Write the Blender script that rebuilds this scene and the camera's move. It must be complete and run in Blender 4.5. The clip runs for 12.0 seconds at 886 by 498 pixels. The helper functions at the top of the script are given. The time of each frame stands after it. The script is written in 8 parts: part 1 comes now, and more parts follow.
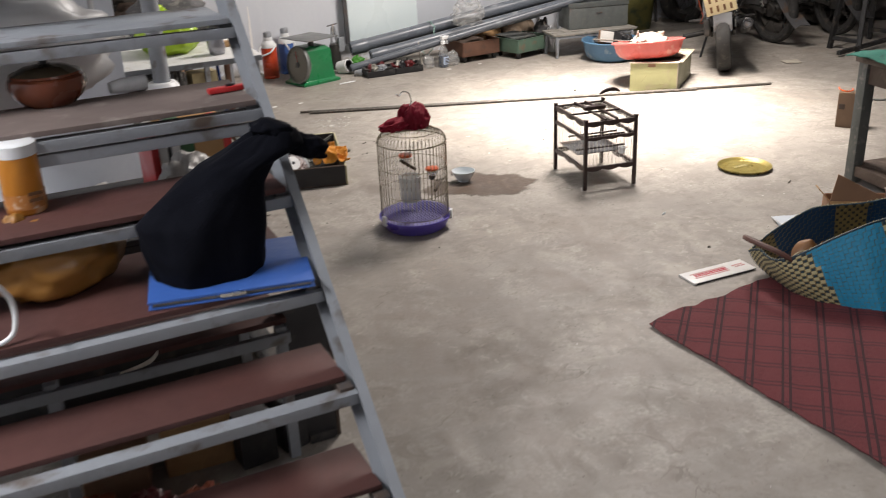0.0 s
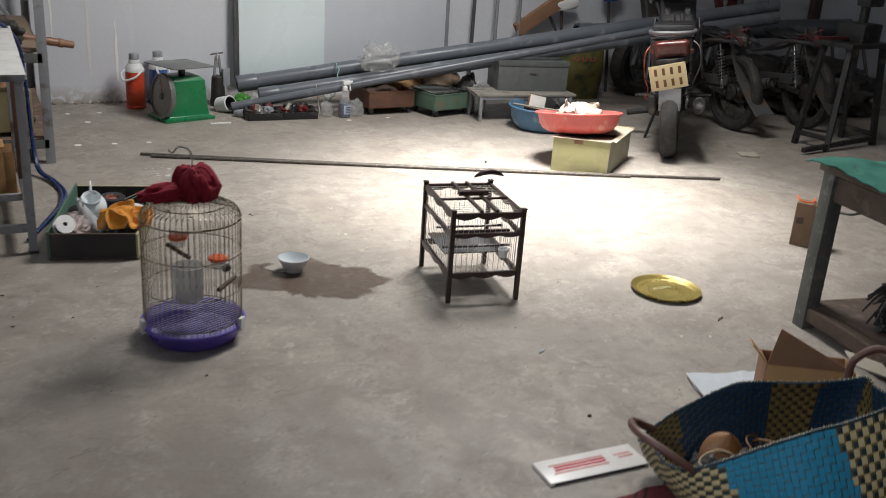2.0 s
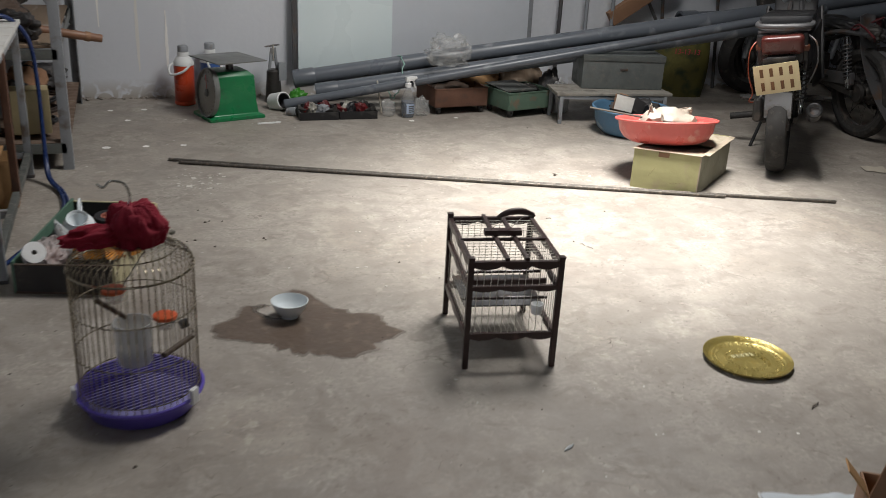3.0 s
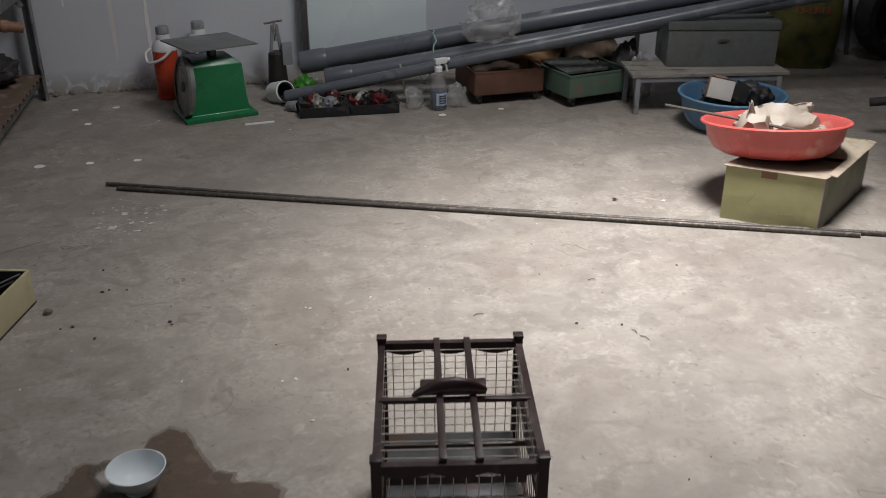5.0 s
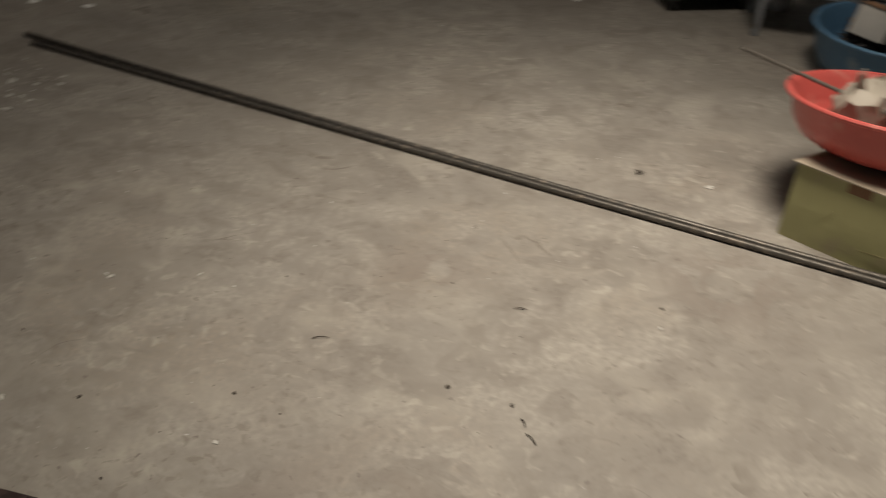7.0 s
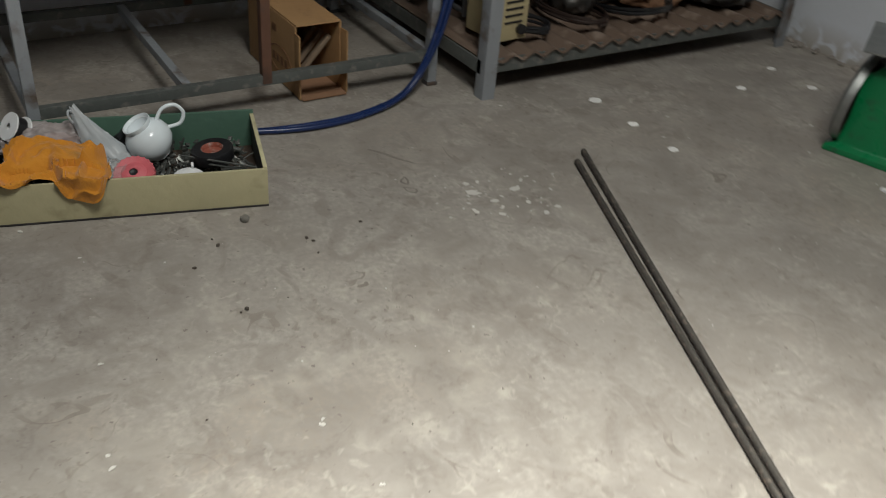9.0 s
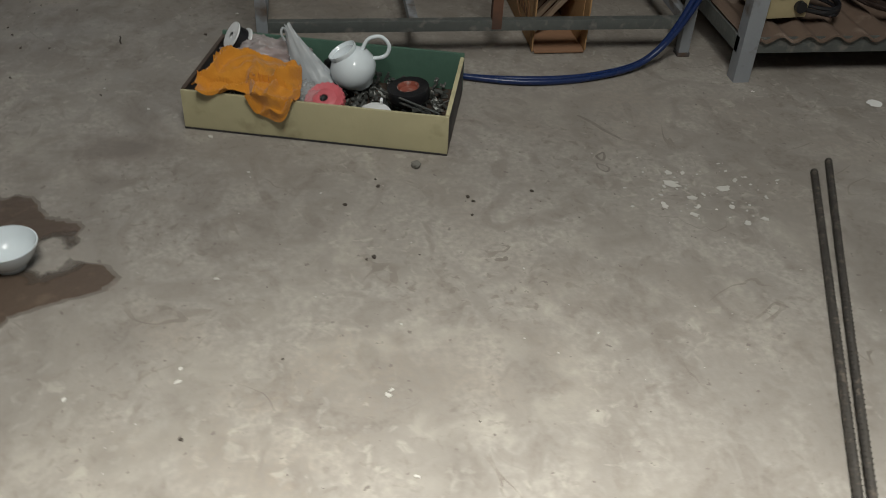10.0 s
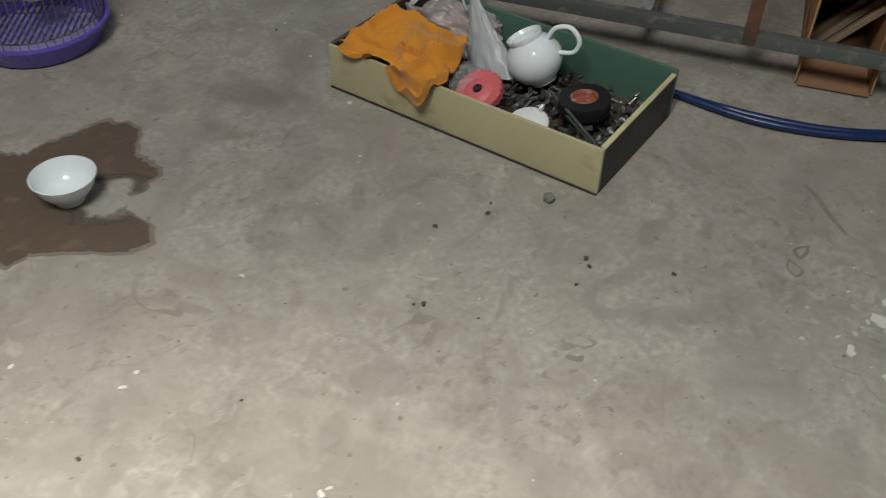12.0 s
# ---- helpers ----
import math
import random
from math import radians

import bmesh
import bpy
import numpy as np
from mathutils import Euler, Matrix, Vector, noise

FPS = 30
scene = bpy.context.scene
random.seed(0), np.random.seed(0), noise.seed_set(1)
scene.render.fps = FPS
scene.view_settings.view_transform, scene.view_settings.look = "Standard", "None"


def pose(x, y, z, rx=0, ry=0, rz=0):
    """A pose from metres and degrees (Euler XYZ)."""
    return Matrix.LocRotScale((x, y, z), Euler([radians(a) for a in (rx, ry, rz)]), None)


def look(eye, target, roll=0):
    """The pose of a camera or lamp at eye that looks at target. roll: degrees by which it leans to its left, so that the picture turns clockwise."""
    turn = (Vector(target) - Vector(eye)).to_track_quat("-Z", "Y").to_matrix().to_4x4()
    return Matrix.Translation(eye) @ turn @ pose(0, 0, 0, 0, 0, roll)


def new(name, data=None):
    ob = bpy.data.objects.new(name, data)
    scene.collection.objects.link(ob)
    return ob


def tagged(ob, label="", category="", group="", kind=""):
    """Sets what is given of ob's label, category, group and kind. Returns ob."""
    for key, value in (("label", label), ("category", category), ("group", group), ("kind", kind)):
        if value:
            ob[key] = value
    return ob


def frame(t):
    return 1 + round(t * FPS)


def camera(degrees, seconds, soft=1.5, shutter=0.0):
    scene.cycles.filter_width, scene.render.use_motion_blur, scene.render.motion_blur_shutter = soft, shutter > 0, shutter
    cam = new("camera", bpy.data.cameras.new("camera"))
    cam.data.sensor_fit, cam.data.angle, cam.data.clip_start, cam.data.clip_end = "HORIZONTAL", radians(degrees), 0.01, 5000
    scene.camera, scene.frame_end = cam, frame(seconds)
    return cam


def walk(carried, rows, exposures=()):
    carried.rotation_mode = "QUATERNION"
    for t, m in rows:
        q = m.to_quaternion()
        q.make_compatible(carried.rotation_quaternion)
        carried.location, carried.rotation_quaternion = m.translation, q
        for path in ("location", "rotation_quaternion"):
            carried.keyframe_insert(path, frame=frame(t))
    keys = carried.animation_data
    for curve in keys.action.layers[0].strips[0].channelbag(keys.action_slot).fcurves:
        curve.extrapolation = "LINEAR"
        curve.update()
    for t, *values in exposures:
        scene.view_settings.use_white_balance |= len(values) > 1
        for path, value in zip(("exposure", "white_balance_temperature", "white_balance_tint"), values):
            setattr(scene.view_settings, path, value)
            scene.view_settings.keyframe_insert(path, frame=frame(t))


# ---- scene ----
cam = camera(51.6, 12.0, soft=0.8, shutter=0.45)
PATH = [
    (0, (0.094, -0.493, 1.492), (0.876, 1.173, 0.709), -2.6),
    (0.5, (0.245, -0.288, 1.444), (1.099, 1.356, 0.69), -2.2),
    (1, (0.524, -0.075, 1.264), (1.387, 1.579, 0.545), -0.7),
    (1.5, (0.818, 0.131, 1.26), (1.678, 1.79, 0.548), 3.2),
    (2, (1.08, 0.322, 1.29), (1.945, 1.991, 0.606), 4.0),
    (2.5, (1.376, 0.494, 1.29), (2.073, 2.234, 0.59), 3.7),
    (3, (1.624, 0.801, 1.286), (2.25, 2.552, 0.55), 3.1),
    (3.2, (1.712, 0.905, 1.273), (2.342, 2.654, 0.535), 3.5),
    (4.8, (2.299, 1.76, 1.221), (2.707, 3.528, 0.38), 0.2),
    (5, (2.354, 1.843, 1.219), (2.724, 3.617, 0.374), -0.1),
    (5.5, (2.497, 2.014, 1.195), (2.824, 3.771, 0.298), 0.6),
    (6, (2.731, 2.31, 1.156), (3.063, 4.041, 0.212), 0.0),
    (6.5, (2.897, 2.454, 1.152), (3.205, 4.119, 0.088), 0.2),
    (7, (3.153, 2.68, 1.149), (3.103, 4.306, -0.015), 3.7),
    (7.2, (3.207, 2.756, 1.148), (2.915, 4.332, -0.049), 2.4),
    (8.8, (3.557, 3.492, 1.166), (2.192, 4.463, 0.073), 3.3),
    (9, (3.543, 3.603, 1.161), (2.14, 4.523, 0.073), 4.8),
    (9.5, (3.505, 3.79, 1.137), (1.942, 4.283, -0.009), 1.9),
    (10, (3.513, 4.003, 1.134), (1.947, 4.256, -0.084), 3.2),
    (10.5, (3.362, 4.128, 1.109), (1.808, 4.285, -0.14), 2.8),
    (11, (3.251, 4.198, 1.084), (1.733, 4.058, -0.211), -0.4),
    (11.5, (3.14, 4.349, 1.072), (1.724, 3.909, -0.27), -0.4),
    (12, (3.034, 4.471, 1.058), (1.64, 3.974, -0.287), 0.9),
]
EXPOSURES = [(0, 1.27, 6600, 14), (1.5, 1.02, 6400, 12), (2.5, 0.55, 6200, 10), (3.2, 0.32, 6300, 10), (4.8, -0.36, 6150, 13), (5.5, -0.48, 6100, 13), (6, -0.66, 6300, 10), (6.5, -0.92, 6750, 10), (7.2, -1.42, 7200, 10), (8.8, 0.07, 6250, 5), (9.1, 0.09, 6250, 5), (9.5, 0.30, 6200, 5), (10, 0.02, 6250, 5), (10.5, 0.12, 6250, 5), (11, 0.2, 6250, 5), (11.5, 0.2, 6250, 5), (12, 0.26, 6250, 5)]
walk(cam, [(t, look(eye, target, roll)) for t, eye, target, roll in PATH], EXPOSURES)


# ---- light: a downlight over the middle of the floor, two ceiling tubes, an added stairwell fill ----
world = bpy.data.worlds.new("world")
scene.world = world
world.use_nodes = True
world.node_tree.nodes["Background"].inputs["Color"].default_value = (0.75, 0.85, 1.0, 1)
world.node_tree.nodes["Background"].inputs["Strength"].default_value = 0.02


def lamp(name, kind, m, watts, color, **values):
    data = bpy.data.lights.new(name, kind)
    data.energy, data.color = watts, color
    if kind == "SPOT":
        data.spot_size, data.spot_blend, data.shadow_soft_size = values["cone"], values["blend"], values["soft"]
    if kind == "AREA":
        data.shape, data.size, data.size_y = "RECTANGLE", values["long"], values["wide"]
    ob = new(name, data)
    ob.matrix_world = m
    return ob


LAMP = (3.585, 4.15, 3.04)
lamp("ceiling_beam", "SPOT", look(LAMP, (3.55, 4.14, 0)), 900, (1.0, 0.945, 0.865), cone=radians(52), blend=0.88, soft=0.52)
lamp("ceiling_glow", "SPOT", look(LAMP, (2.95, 4.10, 0)), 285, (1.0, 0.95, 0.885), cone=radians(157), blend=1.0, soft=0.52)
lamp("tube_near", "AREA", pose(1.6, -1.45, 3.2, 0, 0, 90), 10, (0.98, 0.985, 1.0), long=1.2, wide=0.12)
# added fill light that brightens the wall behind the stairs
lamp("stairwell_fill", "AREA", pose(-1.6, 1.2, 3.2, 0, 0, 90), 54, (0.96, 0.98, 1.0), long=1.2, wide=0.12)
lamp("tube_far", "AREA", pose(1.4, 4.4, 3.2, 0, 0, 0), 4, (0.98, 0.985, 1.0), long=1.2, wide=0.12)


# ---- materials ----
def shader(name):
    m = bpy.data.materials.new(name)
    m.use_nodes = True
    return m, m.node_tree.nodes, m.node_tree.links, m.node_tree.nodes["Principled BSDF"]


def mixed(nodes, links, fac, a, b, kind="MIX"):
    """A colour mix; fac, a and b are sockets or values."""
    n = nodes.new("ShaderNodeMix")
    n.data_type, n.blend_type = "RGBA", kind
    for socket, value in ((n.inputs[0], fac), (n.inputs[6], a), (n.inputs[7], b)):
        if hasattr(value, "is_linked"):
            links.new(value, socket)
        else:
            socket.default_value = value if isinstance(value, float) else (*value, 1)
    return n.outputs[2]


def grain(nodes, links, scale, detail=4, low=0.35, high=0.65, distort=0.0, stretch=(1, 1, 1), where="Object"):
    """Noise between low and high, stretched to 0..1."""
    at, shift, tex, ramp = (nodes.new("ShaderNode" + k) for k in ("TexCoord", "Mapping", "TexNoise", "MapRange"))
    shift.inputs["Scale"].default_value = stretch
    tex.inputs["Scale"].default_value, tex.inputs["Detail"].default_value = scale, detail
    tex.inputs["Distortion"].default_value = distort
    ramp.inputs[1].default_value, ramp.inputs[2].default_value = low, high
    links.new(at.outputs[where], shift.inputs[0])
    links.new(shift.outputs[0], tex.inputs["Vector"])
    links.new(tex.outputs[0], ramp.inputs[0])
    return ramp.outputs[0]


def bumped(nodes, links, bsdf, height, strength, far=0.01):
    n = nodes.new("ShaderNodeBump")
    n.inputs["Strength"].default_value, n.inputs["Distance"].default_value = strength, far
    links.new(height, n.inputs["Height"])
    links.new(n.outputs[0], bsdf.inputs["Normal"])


def stuff_mat(name, color, rough=0.5, metal=0.0, worn=None, wear=0.35, dirt=0.25, fine=40.0, coarse=6.0, bump=0.15, stretch=(1, 1, 1), vary=0.12,
              clear=0.0, alpha=1.0, sheen=0.0):
    """A used surface: coarse stains, fine grain, wear of another colour, and a light relief."""
    m, nodes, links, bsdf = shader(name)
    big = grain(nodes, links, coarse, 5, 0.35, 0.7, 0.4, stretch)
    small = grain(nodes, links, fine, 3, 0.3, 0.7, 0, stretch)
    dark = tuple(c * (1 - dirt) for c in color)
    base = mixed(nodes, links, big, color, dark)
    base = mixed(nodes, links, small, base, tuple(c * (1 - dirt * 0.5) for c in color))
    if worn:
        spots = grain(nodes, links, coarse * 2.3, 8, 0.62 - wear * 0.2, 0.7, 0.2, stretch)
        base = mixed(nodes, links, spots, base, worn)
    info, light = nodes.new("ShaderNodeObjectInfo"), nodes.new("ShaderNodeHueSaturation")
    ramp = nodes.new("ShaderNodeMapRange")
    ramp.inputs[3].default_value, ramp.inputs[4].default_value = 1 - vary, 1 + vary
    links.new(info.outputs["Random"], ramp.inputs[0])
    links.new(ramp.outputs[0], light.inputs["Value"])
    links.new(base, light.inputs["Color"])
    links.new(light.outputs[0], bsdf.inputs["Base Color"])
    rr = nodes.new("ShaderNodeMapRange")
    rr.inputs[3].default_value, rr.inputs[4].default_value = max(rough - 0.1, 0.03), min(rough + 0.15, 1)
    links.new(big, rr.inputs[0])
    links.new(rr.outputs[0], bsdf.inputs["Roughness"])
    bsdf.inputs["Metallic"].default_value = metal
    bsdf.inputs["Transmission Weight"].default_value = clear
    bsdf.inputs["Alpha"].default_value = alpha
    bsdf.inputs["Sheen Weight"].default_value = sheen
    if bump:
        bumped(nodes, links, bsdf, small, bump, 0.004)
    return m


def concrete_floor():
    m, nodes, links, bsdf = shader("concrete_floor")
    cloud = grain(nodes, links, 0.8, 5, 0.36, 0.64, 0.6)
    trowel = grain(nodes, links, 4.0, 7, 0.45, 0.68, 1.1)
    scuff = grain(nodes, links, 1.9, 10, 0.50, 0.66, 1.0, (1.0, 1.7, 1))
    smear = grain(nodes, links, 6.5, 8, 0.52, 0.65, 0.9, (1.7, 1.0, 1))
    pale = grain(nodes, links, 5.5, 4, 0.50, 0.68, 0.9)
    dim = grain(nodes, links, 7.5, 8, 0.56, 0.63, 1.0, (1, 1.3, 1))
    fine = grain(nodes, links, 70, 4, 0.3, 0.7)
    pits = grain(nodes, links, 30, 7, 0.66, 0.76)
    warm = grain(nodes, links, 1.5, 4, 0.46, 0.66, 0.5)
    c = mixed(nodes, links, cloud, (0.345, 0.318, 0.283), (0.272, 0.248, 0.22))
    c = mixed(nodes, links, warm, c, (0.315, 0.268, 0.22))
    c = mixed(nodes, links, trowel, c, (0.385, 0.357, 0.318))
    c = mixed(nodes, links, scuff, c, (0.205, 0.183, 0.16))
    c = mixed(nodes, links, smear, c, (0.24, 0.214, 0.187))
    half = nodes.new("ShaderNodeMath")
    half.operation, half.inputs[1].default_value = "MULTIPLY", 0.5
    links.new(pale, half.inputs[0])
    c = mixed(nodes, links, half.outputs[0], c, (0.45, 0.418, 0.37))
    less = nodes.new("ShaderNodeMath")
    less.operation, less.inputs[1].default_value = "MULTIPLY", 0.75
    links.new(dim, less.inputs[0])
    c = mixed(nodes, links, less.outputs[0], c, (0.19, 0.165, 0.142))
    mottle = grain(nodes, links, 22, 6, 0.50, 0.70, 0.4)
    soft = nodes.new("ShaderNodeMath")
    soft.operation, soft.inputs[1].default_value = "MULTIPLY", 0.35
    links.new(mottle, soft.inputs[0])
    c = mixed(nodes, links, soft.outputs[0], c, (0.225, 0.203, 0.18))
    c = mixed(nodes, links, fine, c, (0.265, 0.24, 0.212))
    c = mixed(nodes, links, pits, c, (0.25, 0.23, 0.205))
    edge, gap, band = nodes.new("ShaderNodeTexNoise"), nodes.new("ShaderNodeMath"), nodes.new("ShaderNodeMath")
    edge.inputs["Scale"].default_value, edge.inputs["Detail"].default_value, edge.inputs["Distortion"].default_value = 3.2, 3.5, 0.8
    gap.operation, gap.inputs[1].default_value, gap.inputs[2].default_value = "COMPARE", 0.5, 0.006
    band.operation = "MULTIPLY"
    where = nodes.new("ShaderNodeTexCoord")
    links.new(where.outputs["Object"], edge.inputs["Vector"])
    links.new(edge.outputs[0], gap.inputs[0])
    links.new(gap.outputs[0], band.inputs[0])
    links.new(grain(nodes, links, 4.5, 6, 0.56, 0.66, 0.4), band.inputs[1])
    c = mixed(nodes, links, band.outputs[0], c, (0.20, 0.175, 0.15))
    for size, low, high, near, share, tone in ((8.0, 0.49, 0.66, 1.3, 0.36, (0.46, 0.427, 0.368)), (14.0, 0.53, 0.66, 2.1, 0.5, (0.21, 0.184, 0.157)), (5.0, 0.51, 0.64, 1.7, 0.45, (0.215, 0.192, 0.167)), (30.0, 0.57, 0.68, 2.6, 0.42, (0.50, 0.465, 0.405)), (45.0, 0.57, 0.67, 3.1, 0.6, (0.18, 0.156, 0.132))):
        flake, part_of = nodes.new("ShaderNodeMath"), nodes.new("ShaderNodeMath")
        flake.operation, part_of.operation, part_of.inputs[1].default_value = "MULTIPLY", "MULTIPLY", share
        links.new(grain(nodes, links, size, 9, low, high, 0.7), flake.inputs[0])
        links.new(grain(nodes, links, near, 3, 0.42, 0.62, 0.5), flake.inputs[1])
        links.new(flake.outputs[0], part_of.inputs[0])
        c = mixed(nodes, links, part_of.outputs[0], c, tone)
    specks = grain(nodes, links, 48, 3, 0.68, 0.72)
    c = mixed(nodes, links, specks, c, (0.19, 0.165, 0.145))
    # dark patches; at (1.5, 1.4) and (1.95, 2.05) stain colour also tones down lamplight
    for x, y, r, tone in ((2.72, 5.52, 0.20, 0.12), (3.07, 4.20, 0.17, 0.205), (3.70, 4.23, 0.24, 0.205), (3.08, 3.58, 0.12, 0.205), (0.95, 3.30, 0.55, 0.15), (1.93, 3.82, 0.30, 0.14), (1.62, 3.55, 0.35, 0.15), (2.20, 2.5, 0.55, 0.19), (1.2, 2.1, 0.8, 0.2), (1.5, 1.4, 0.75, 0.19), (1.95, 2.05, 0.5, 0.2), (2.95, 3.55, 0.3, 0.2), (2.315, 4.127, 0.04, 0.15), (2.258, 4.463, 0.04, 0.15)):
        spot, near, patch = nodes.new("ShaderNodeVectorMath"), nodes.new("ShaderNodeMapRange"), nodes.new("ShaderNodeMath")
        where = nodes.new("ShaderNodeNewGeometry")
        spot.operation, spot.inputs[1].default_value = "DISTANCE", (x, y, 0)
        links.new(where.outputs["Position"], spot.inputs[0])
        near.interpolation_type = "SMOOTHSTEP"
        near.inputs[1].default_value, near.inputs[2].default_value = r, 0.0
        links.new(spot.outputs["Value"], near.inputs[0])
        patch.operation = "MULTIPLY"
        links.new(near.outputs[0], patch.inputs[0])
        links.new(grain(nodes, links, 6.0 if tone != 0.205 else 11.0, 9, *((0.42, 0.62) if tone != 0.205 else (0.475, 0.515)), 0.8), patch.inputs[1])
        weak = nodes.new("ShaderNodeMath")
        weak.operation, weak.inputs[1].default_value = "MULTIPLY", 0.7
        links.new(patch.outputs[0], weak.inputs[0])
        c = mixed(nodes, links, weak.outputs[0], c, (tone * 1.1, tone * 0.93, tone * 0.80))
    flecks = nodes.new("ShaderNodeTexVoronoi")
    flecks.inputs["Scale"].default_value = 9.0
    at, cut = nodes.new("ShaderNodeTexCoord"), nodes.new("ShaderNodeMath")
    cut.operation = "LESS_THAN"
    cut.inputs[1].default_value = 0.045
    links.new(at.outputs["Object"], flecks.inputs["Vector"])
    links.new(flecks.outputs["Distance"], cut.inputs[0])
    some = nodes.new("ShaderNodeMath")
    some.operation = "MULTIPLY"
    links.new(cut.outputs[0], some.inputs[0])
    links.new(grain(nodes, links, 3.1, 2, 0.58, 0.6), some.inputs[1])
    c = mixed(nodes, links, some.outputs[0], c, (0.62, 0.6, 0.56))
    links.new(c, bsdf.inputs["Base Color"])
    rr = nodes.new("ShaderNodeMapRange")
    rr.inputs[3].default_value, rr.inputs[4].default_value = 0.58, 0.78
    links.new(trowel, rr.inputs[0])
    links.new(rr.outputs[0], bsdf.inputs["Roughness"])
    both = nodes.new("ShaderNodeMath")
    links.new(trowel, both.inputs[0])
    links.new(fine, both.inputs[1])
    bumped(nodes, links, bsdf, both.outputs[0], 0.08, 0.005)
    return m


def wall_paint():
    """Blue-grey distemper, with runs and flaked plaster along the foot."""
    m, nodes, links, bsdf = shader("wall_paint")
    cloud = grain(nodes, links, 1.3, 4, 0.35, 0.7, 0.3)
    fine = grain(nodes, links, 35, 4, 0.3, 0.7)
    runs = grain(nodes, links, 5.0, 4, 0.62, 0.75, 0, (1, 1, 0.12))
    c = mixed(nodes, links, cloud, (0.68, 0.705, 0.745), (0.61, 0.635, 0.68))
    c = mixed(nodes, links, runs, c, (0.73, 0.745, 0.77))
    c = mixed(nodes, links, fine, c, (0.63, 0.655, 0.70))
    at, split, ramp = (nodes.new("ShaderNode" + k) for k in ("TexCoord", "SeparateXYZ", "MapRange"))
    ramp.inputs[1].default_value, ramp.inputs[2].default_value = 0.12, 0.0
    links.new(at.outputs["Object"], split.inputs[0])
    links.new(split.outputs[2], ramp.inputs[0])
    times = nodes.new("ShaderNodeMath")
    times.operation = "MULTIPLY"
    links.new(ramp.outputs[0], times.inputs[0])
    links.new(grain(nodes, links, 16, 8, 0.40, 0.52, 0.8), times.inputs[1])
    c = mixed(nodes, links, times.outputs[0], c, (0.36, 0.33, 0.29))
    links.new(c, bsdf.inputs["Base Color"])
    bsdf.inputs["Roughness"].default_value = 0.75
    bumped(nodes, links, bsdf, fine, 0.1, 0.004)
    return m


FLOOR, WALL = concrete_floor(), wall_paint()
CEILING = stuff_mat("ceiling_sheet", (0.5, 0.51, 0.52), 0.7, dirt=0.2, coarse=1.5)
STEEL = stuff_mat("galvanised_steel", (0.29, 0.308, 0.33), 0.6, 0.15, (0.12, 0.09, 0.07), 0.3, 0.2, 60, 5)
STEEL_DARK = stuff_mat("dark_steel", (0.13, 0.13, 0.135), 0.5, 0.5, (0.13, 0.085, 0.06), 0.4, 0.35)
BLACK_STEEL = stuff_mat("blackened_steel", (0.028, 0.028, 0.029), 0.5, 0.3, (0.10, 0.085, 0.07), 0.2, 0.35)
STEEL_GREEN = stuff_mat("grey_green_painted_steel", (0.13, 0.14, 0.132), 0.5, 0.2, (0.22, 0.205, 0.19), 0.3, 0.3, 70, 12)
CHROME = stuff_mat("chrome", (0.62, 0.62, 0.60), 0.2, 1.0, None, 0, 0.15, 80, 20, 0.03)
WIRE = stuff_mat("cage_wire", (0.34, 0.30, 0.22), 0.3, 0.9, None, 0, 0.25, 80, 30, 0.0)
GRATE = stuff_mat("coated_grate_wire", (0.05, 0.035, 0.22), 0.4, 0.0, None, 0, 0.2, 80, 30, 0.0)
DUSTY_BOARD = stuff_mat("dusty_taupe_board", (0.17, 0.13, 0.115), 0.75, 0, (0.25, 0.215, 0.19), 0.3, 0.3, 30, 5)
TREAD = stuff_mat("red_brown_board", (0.088, 0.032, 0.026), 0.68, 0, None, 0, 0.35, 30, 5)
BLACK_CLOTH = stuff_mat("black_cloth", (0.0035, 0.004, 0.007), 1.0, 0, None, 0, 0.3, 200, 10, 0.2)
BLUE_PLASTIC = stuff_mat("blue_plastic", (0.045, 0.13, 0.44), 0.4, 0, None, 0, 0.12)
OCHRE = stuff_mat("ochre_plastic", (0.30, 0.135, 0.024), 0.45, 0, None, 0, 0.3)
RED = stuff_mat("red_plastic", (0.55, 0.03, 0.03), 0.4, 0, None, 0, 0.2)
CORAL = stuff_mat("coral_plastic", (0.62, 0.115, 0.10), 0.36, 0, (0.58, 0.24, 0.20), 0.22, 0.25, 50, 7)
BASIN_BLUE = stuff_mat("faded_blue_plastic", (0.10, 0.22, 0.36), 0.5, 0, (0.30, 0.38, 0.43), 0.25, 0.25)
ORANGE = stuff_mat("orange_plastic", (0.80, 0.13, 0.03), 0.4, 0, None, 0, 0.2)
WHITE = stuff_mat("white_plastic", (0.74, 0.75, 0.75), 0.4, 0, None, 0, 0.12)
BAG_WHITE = stuff_mat("white_bag_film", (0.86, 0.87, 0.88), 0.4, 0, None, 0, 0.06, 40, 9, alpha=0.8)
POUCH_FILM = stuff_mat("thin_pouch_film", (0.50, 0.53, 0.55), 0.4, 0, None, 0, 0.25, 40, 9, alpha=0.82)
BAG_CLEAR = stuff_mat("clear_bag_film", (0.62, 0.63, 0.62), 0.18, 0, None, 0, 0.1, 40, 9, alpha=0.26)
PORCELAIN = stuff_mat("porcelain", (0.72, 0.78, 0.81), 0.12, 0, None, 0, 0.05, 50, 5, 0.0)
GLAZE = stuff_mat("brown_glaze", (0.17, 0.05, 0.025), 0.22, 0, None, 0, 0.35, 30, 9, 0.05)
PURPLE = stuff_mat("purple_plastic", (0.14, 0.10, 0.56), 0.33, 0, None, 0, 0.15, 40, 5, 0.03)
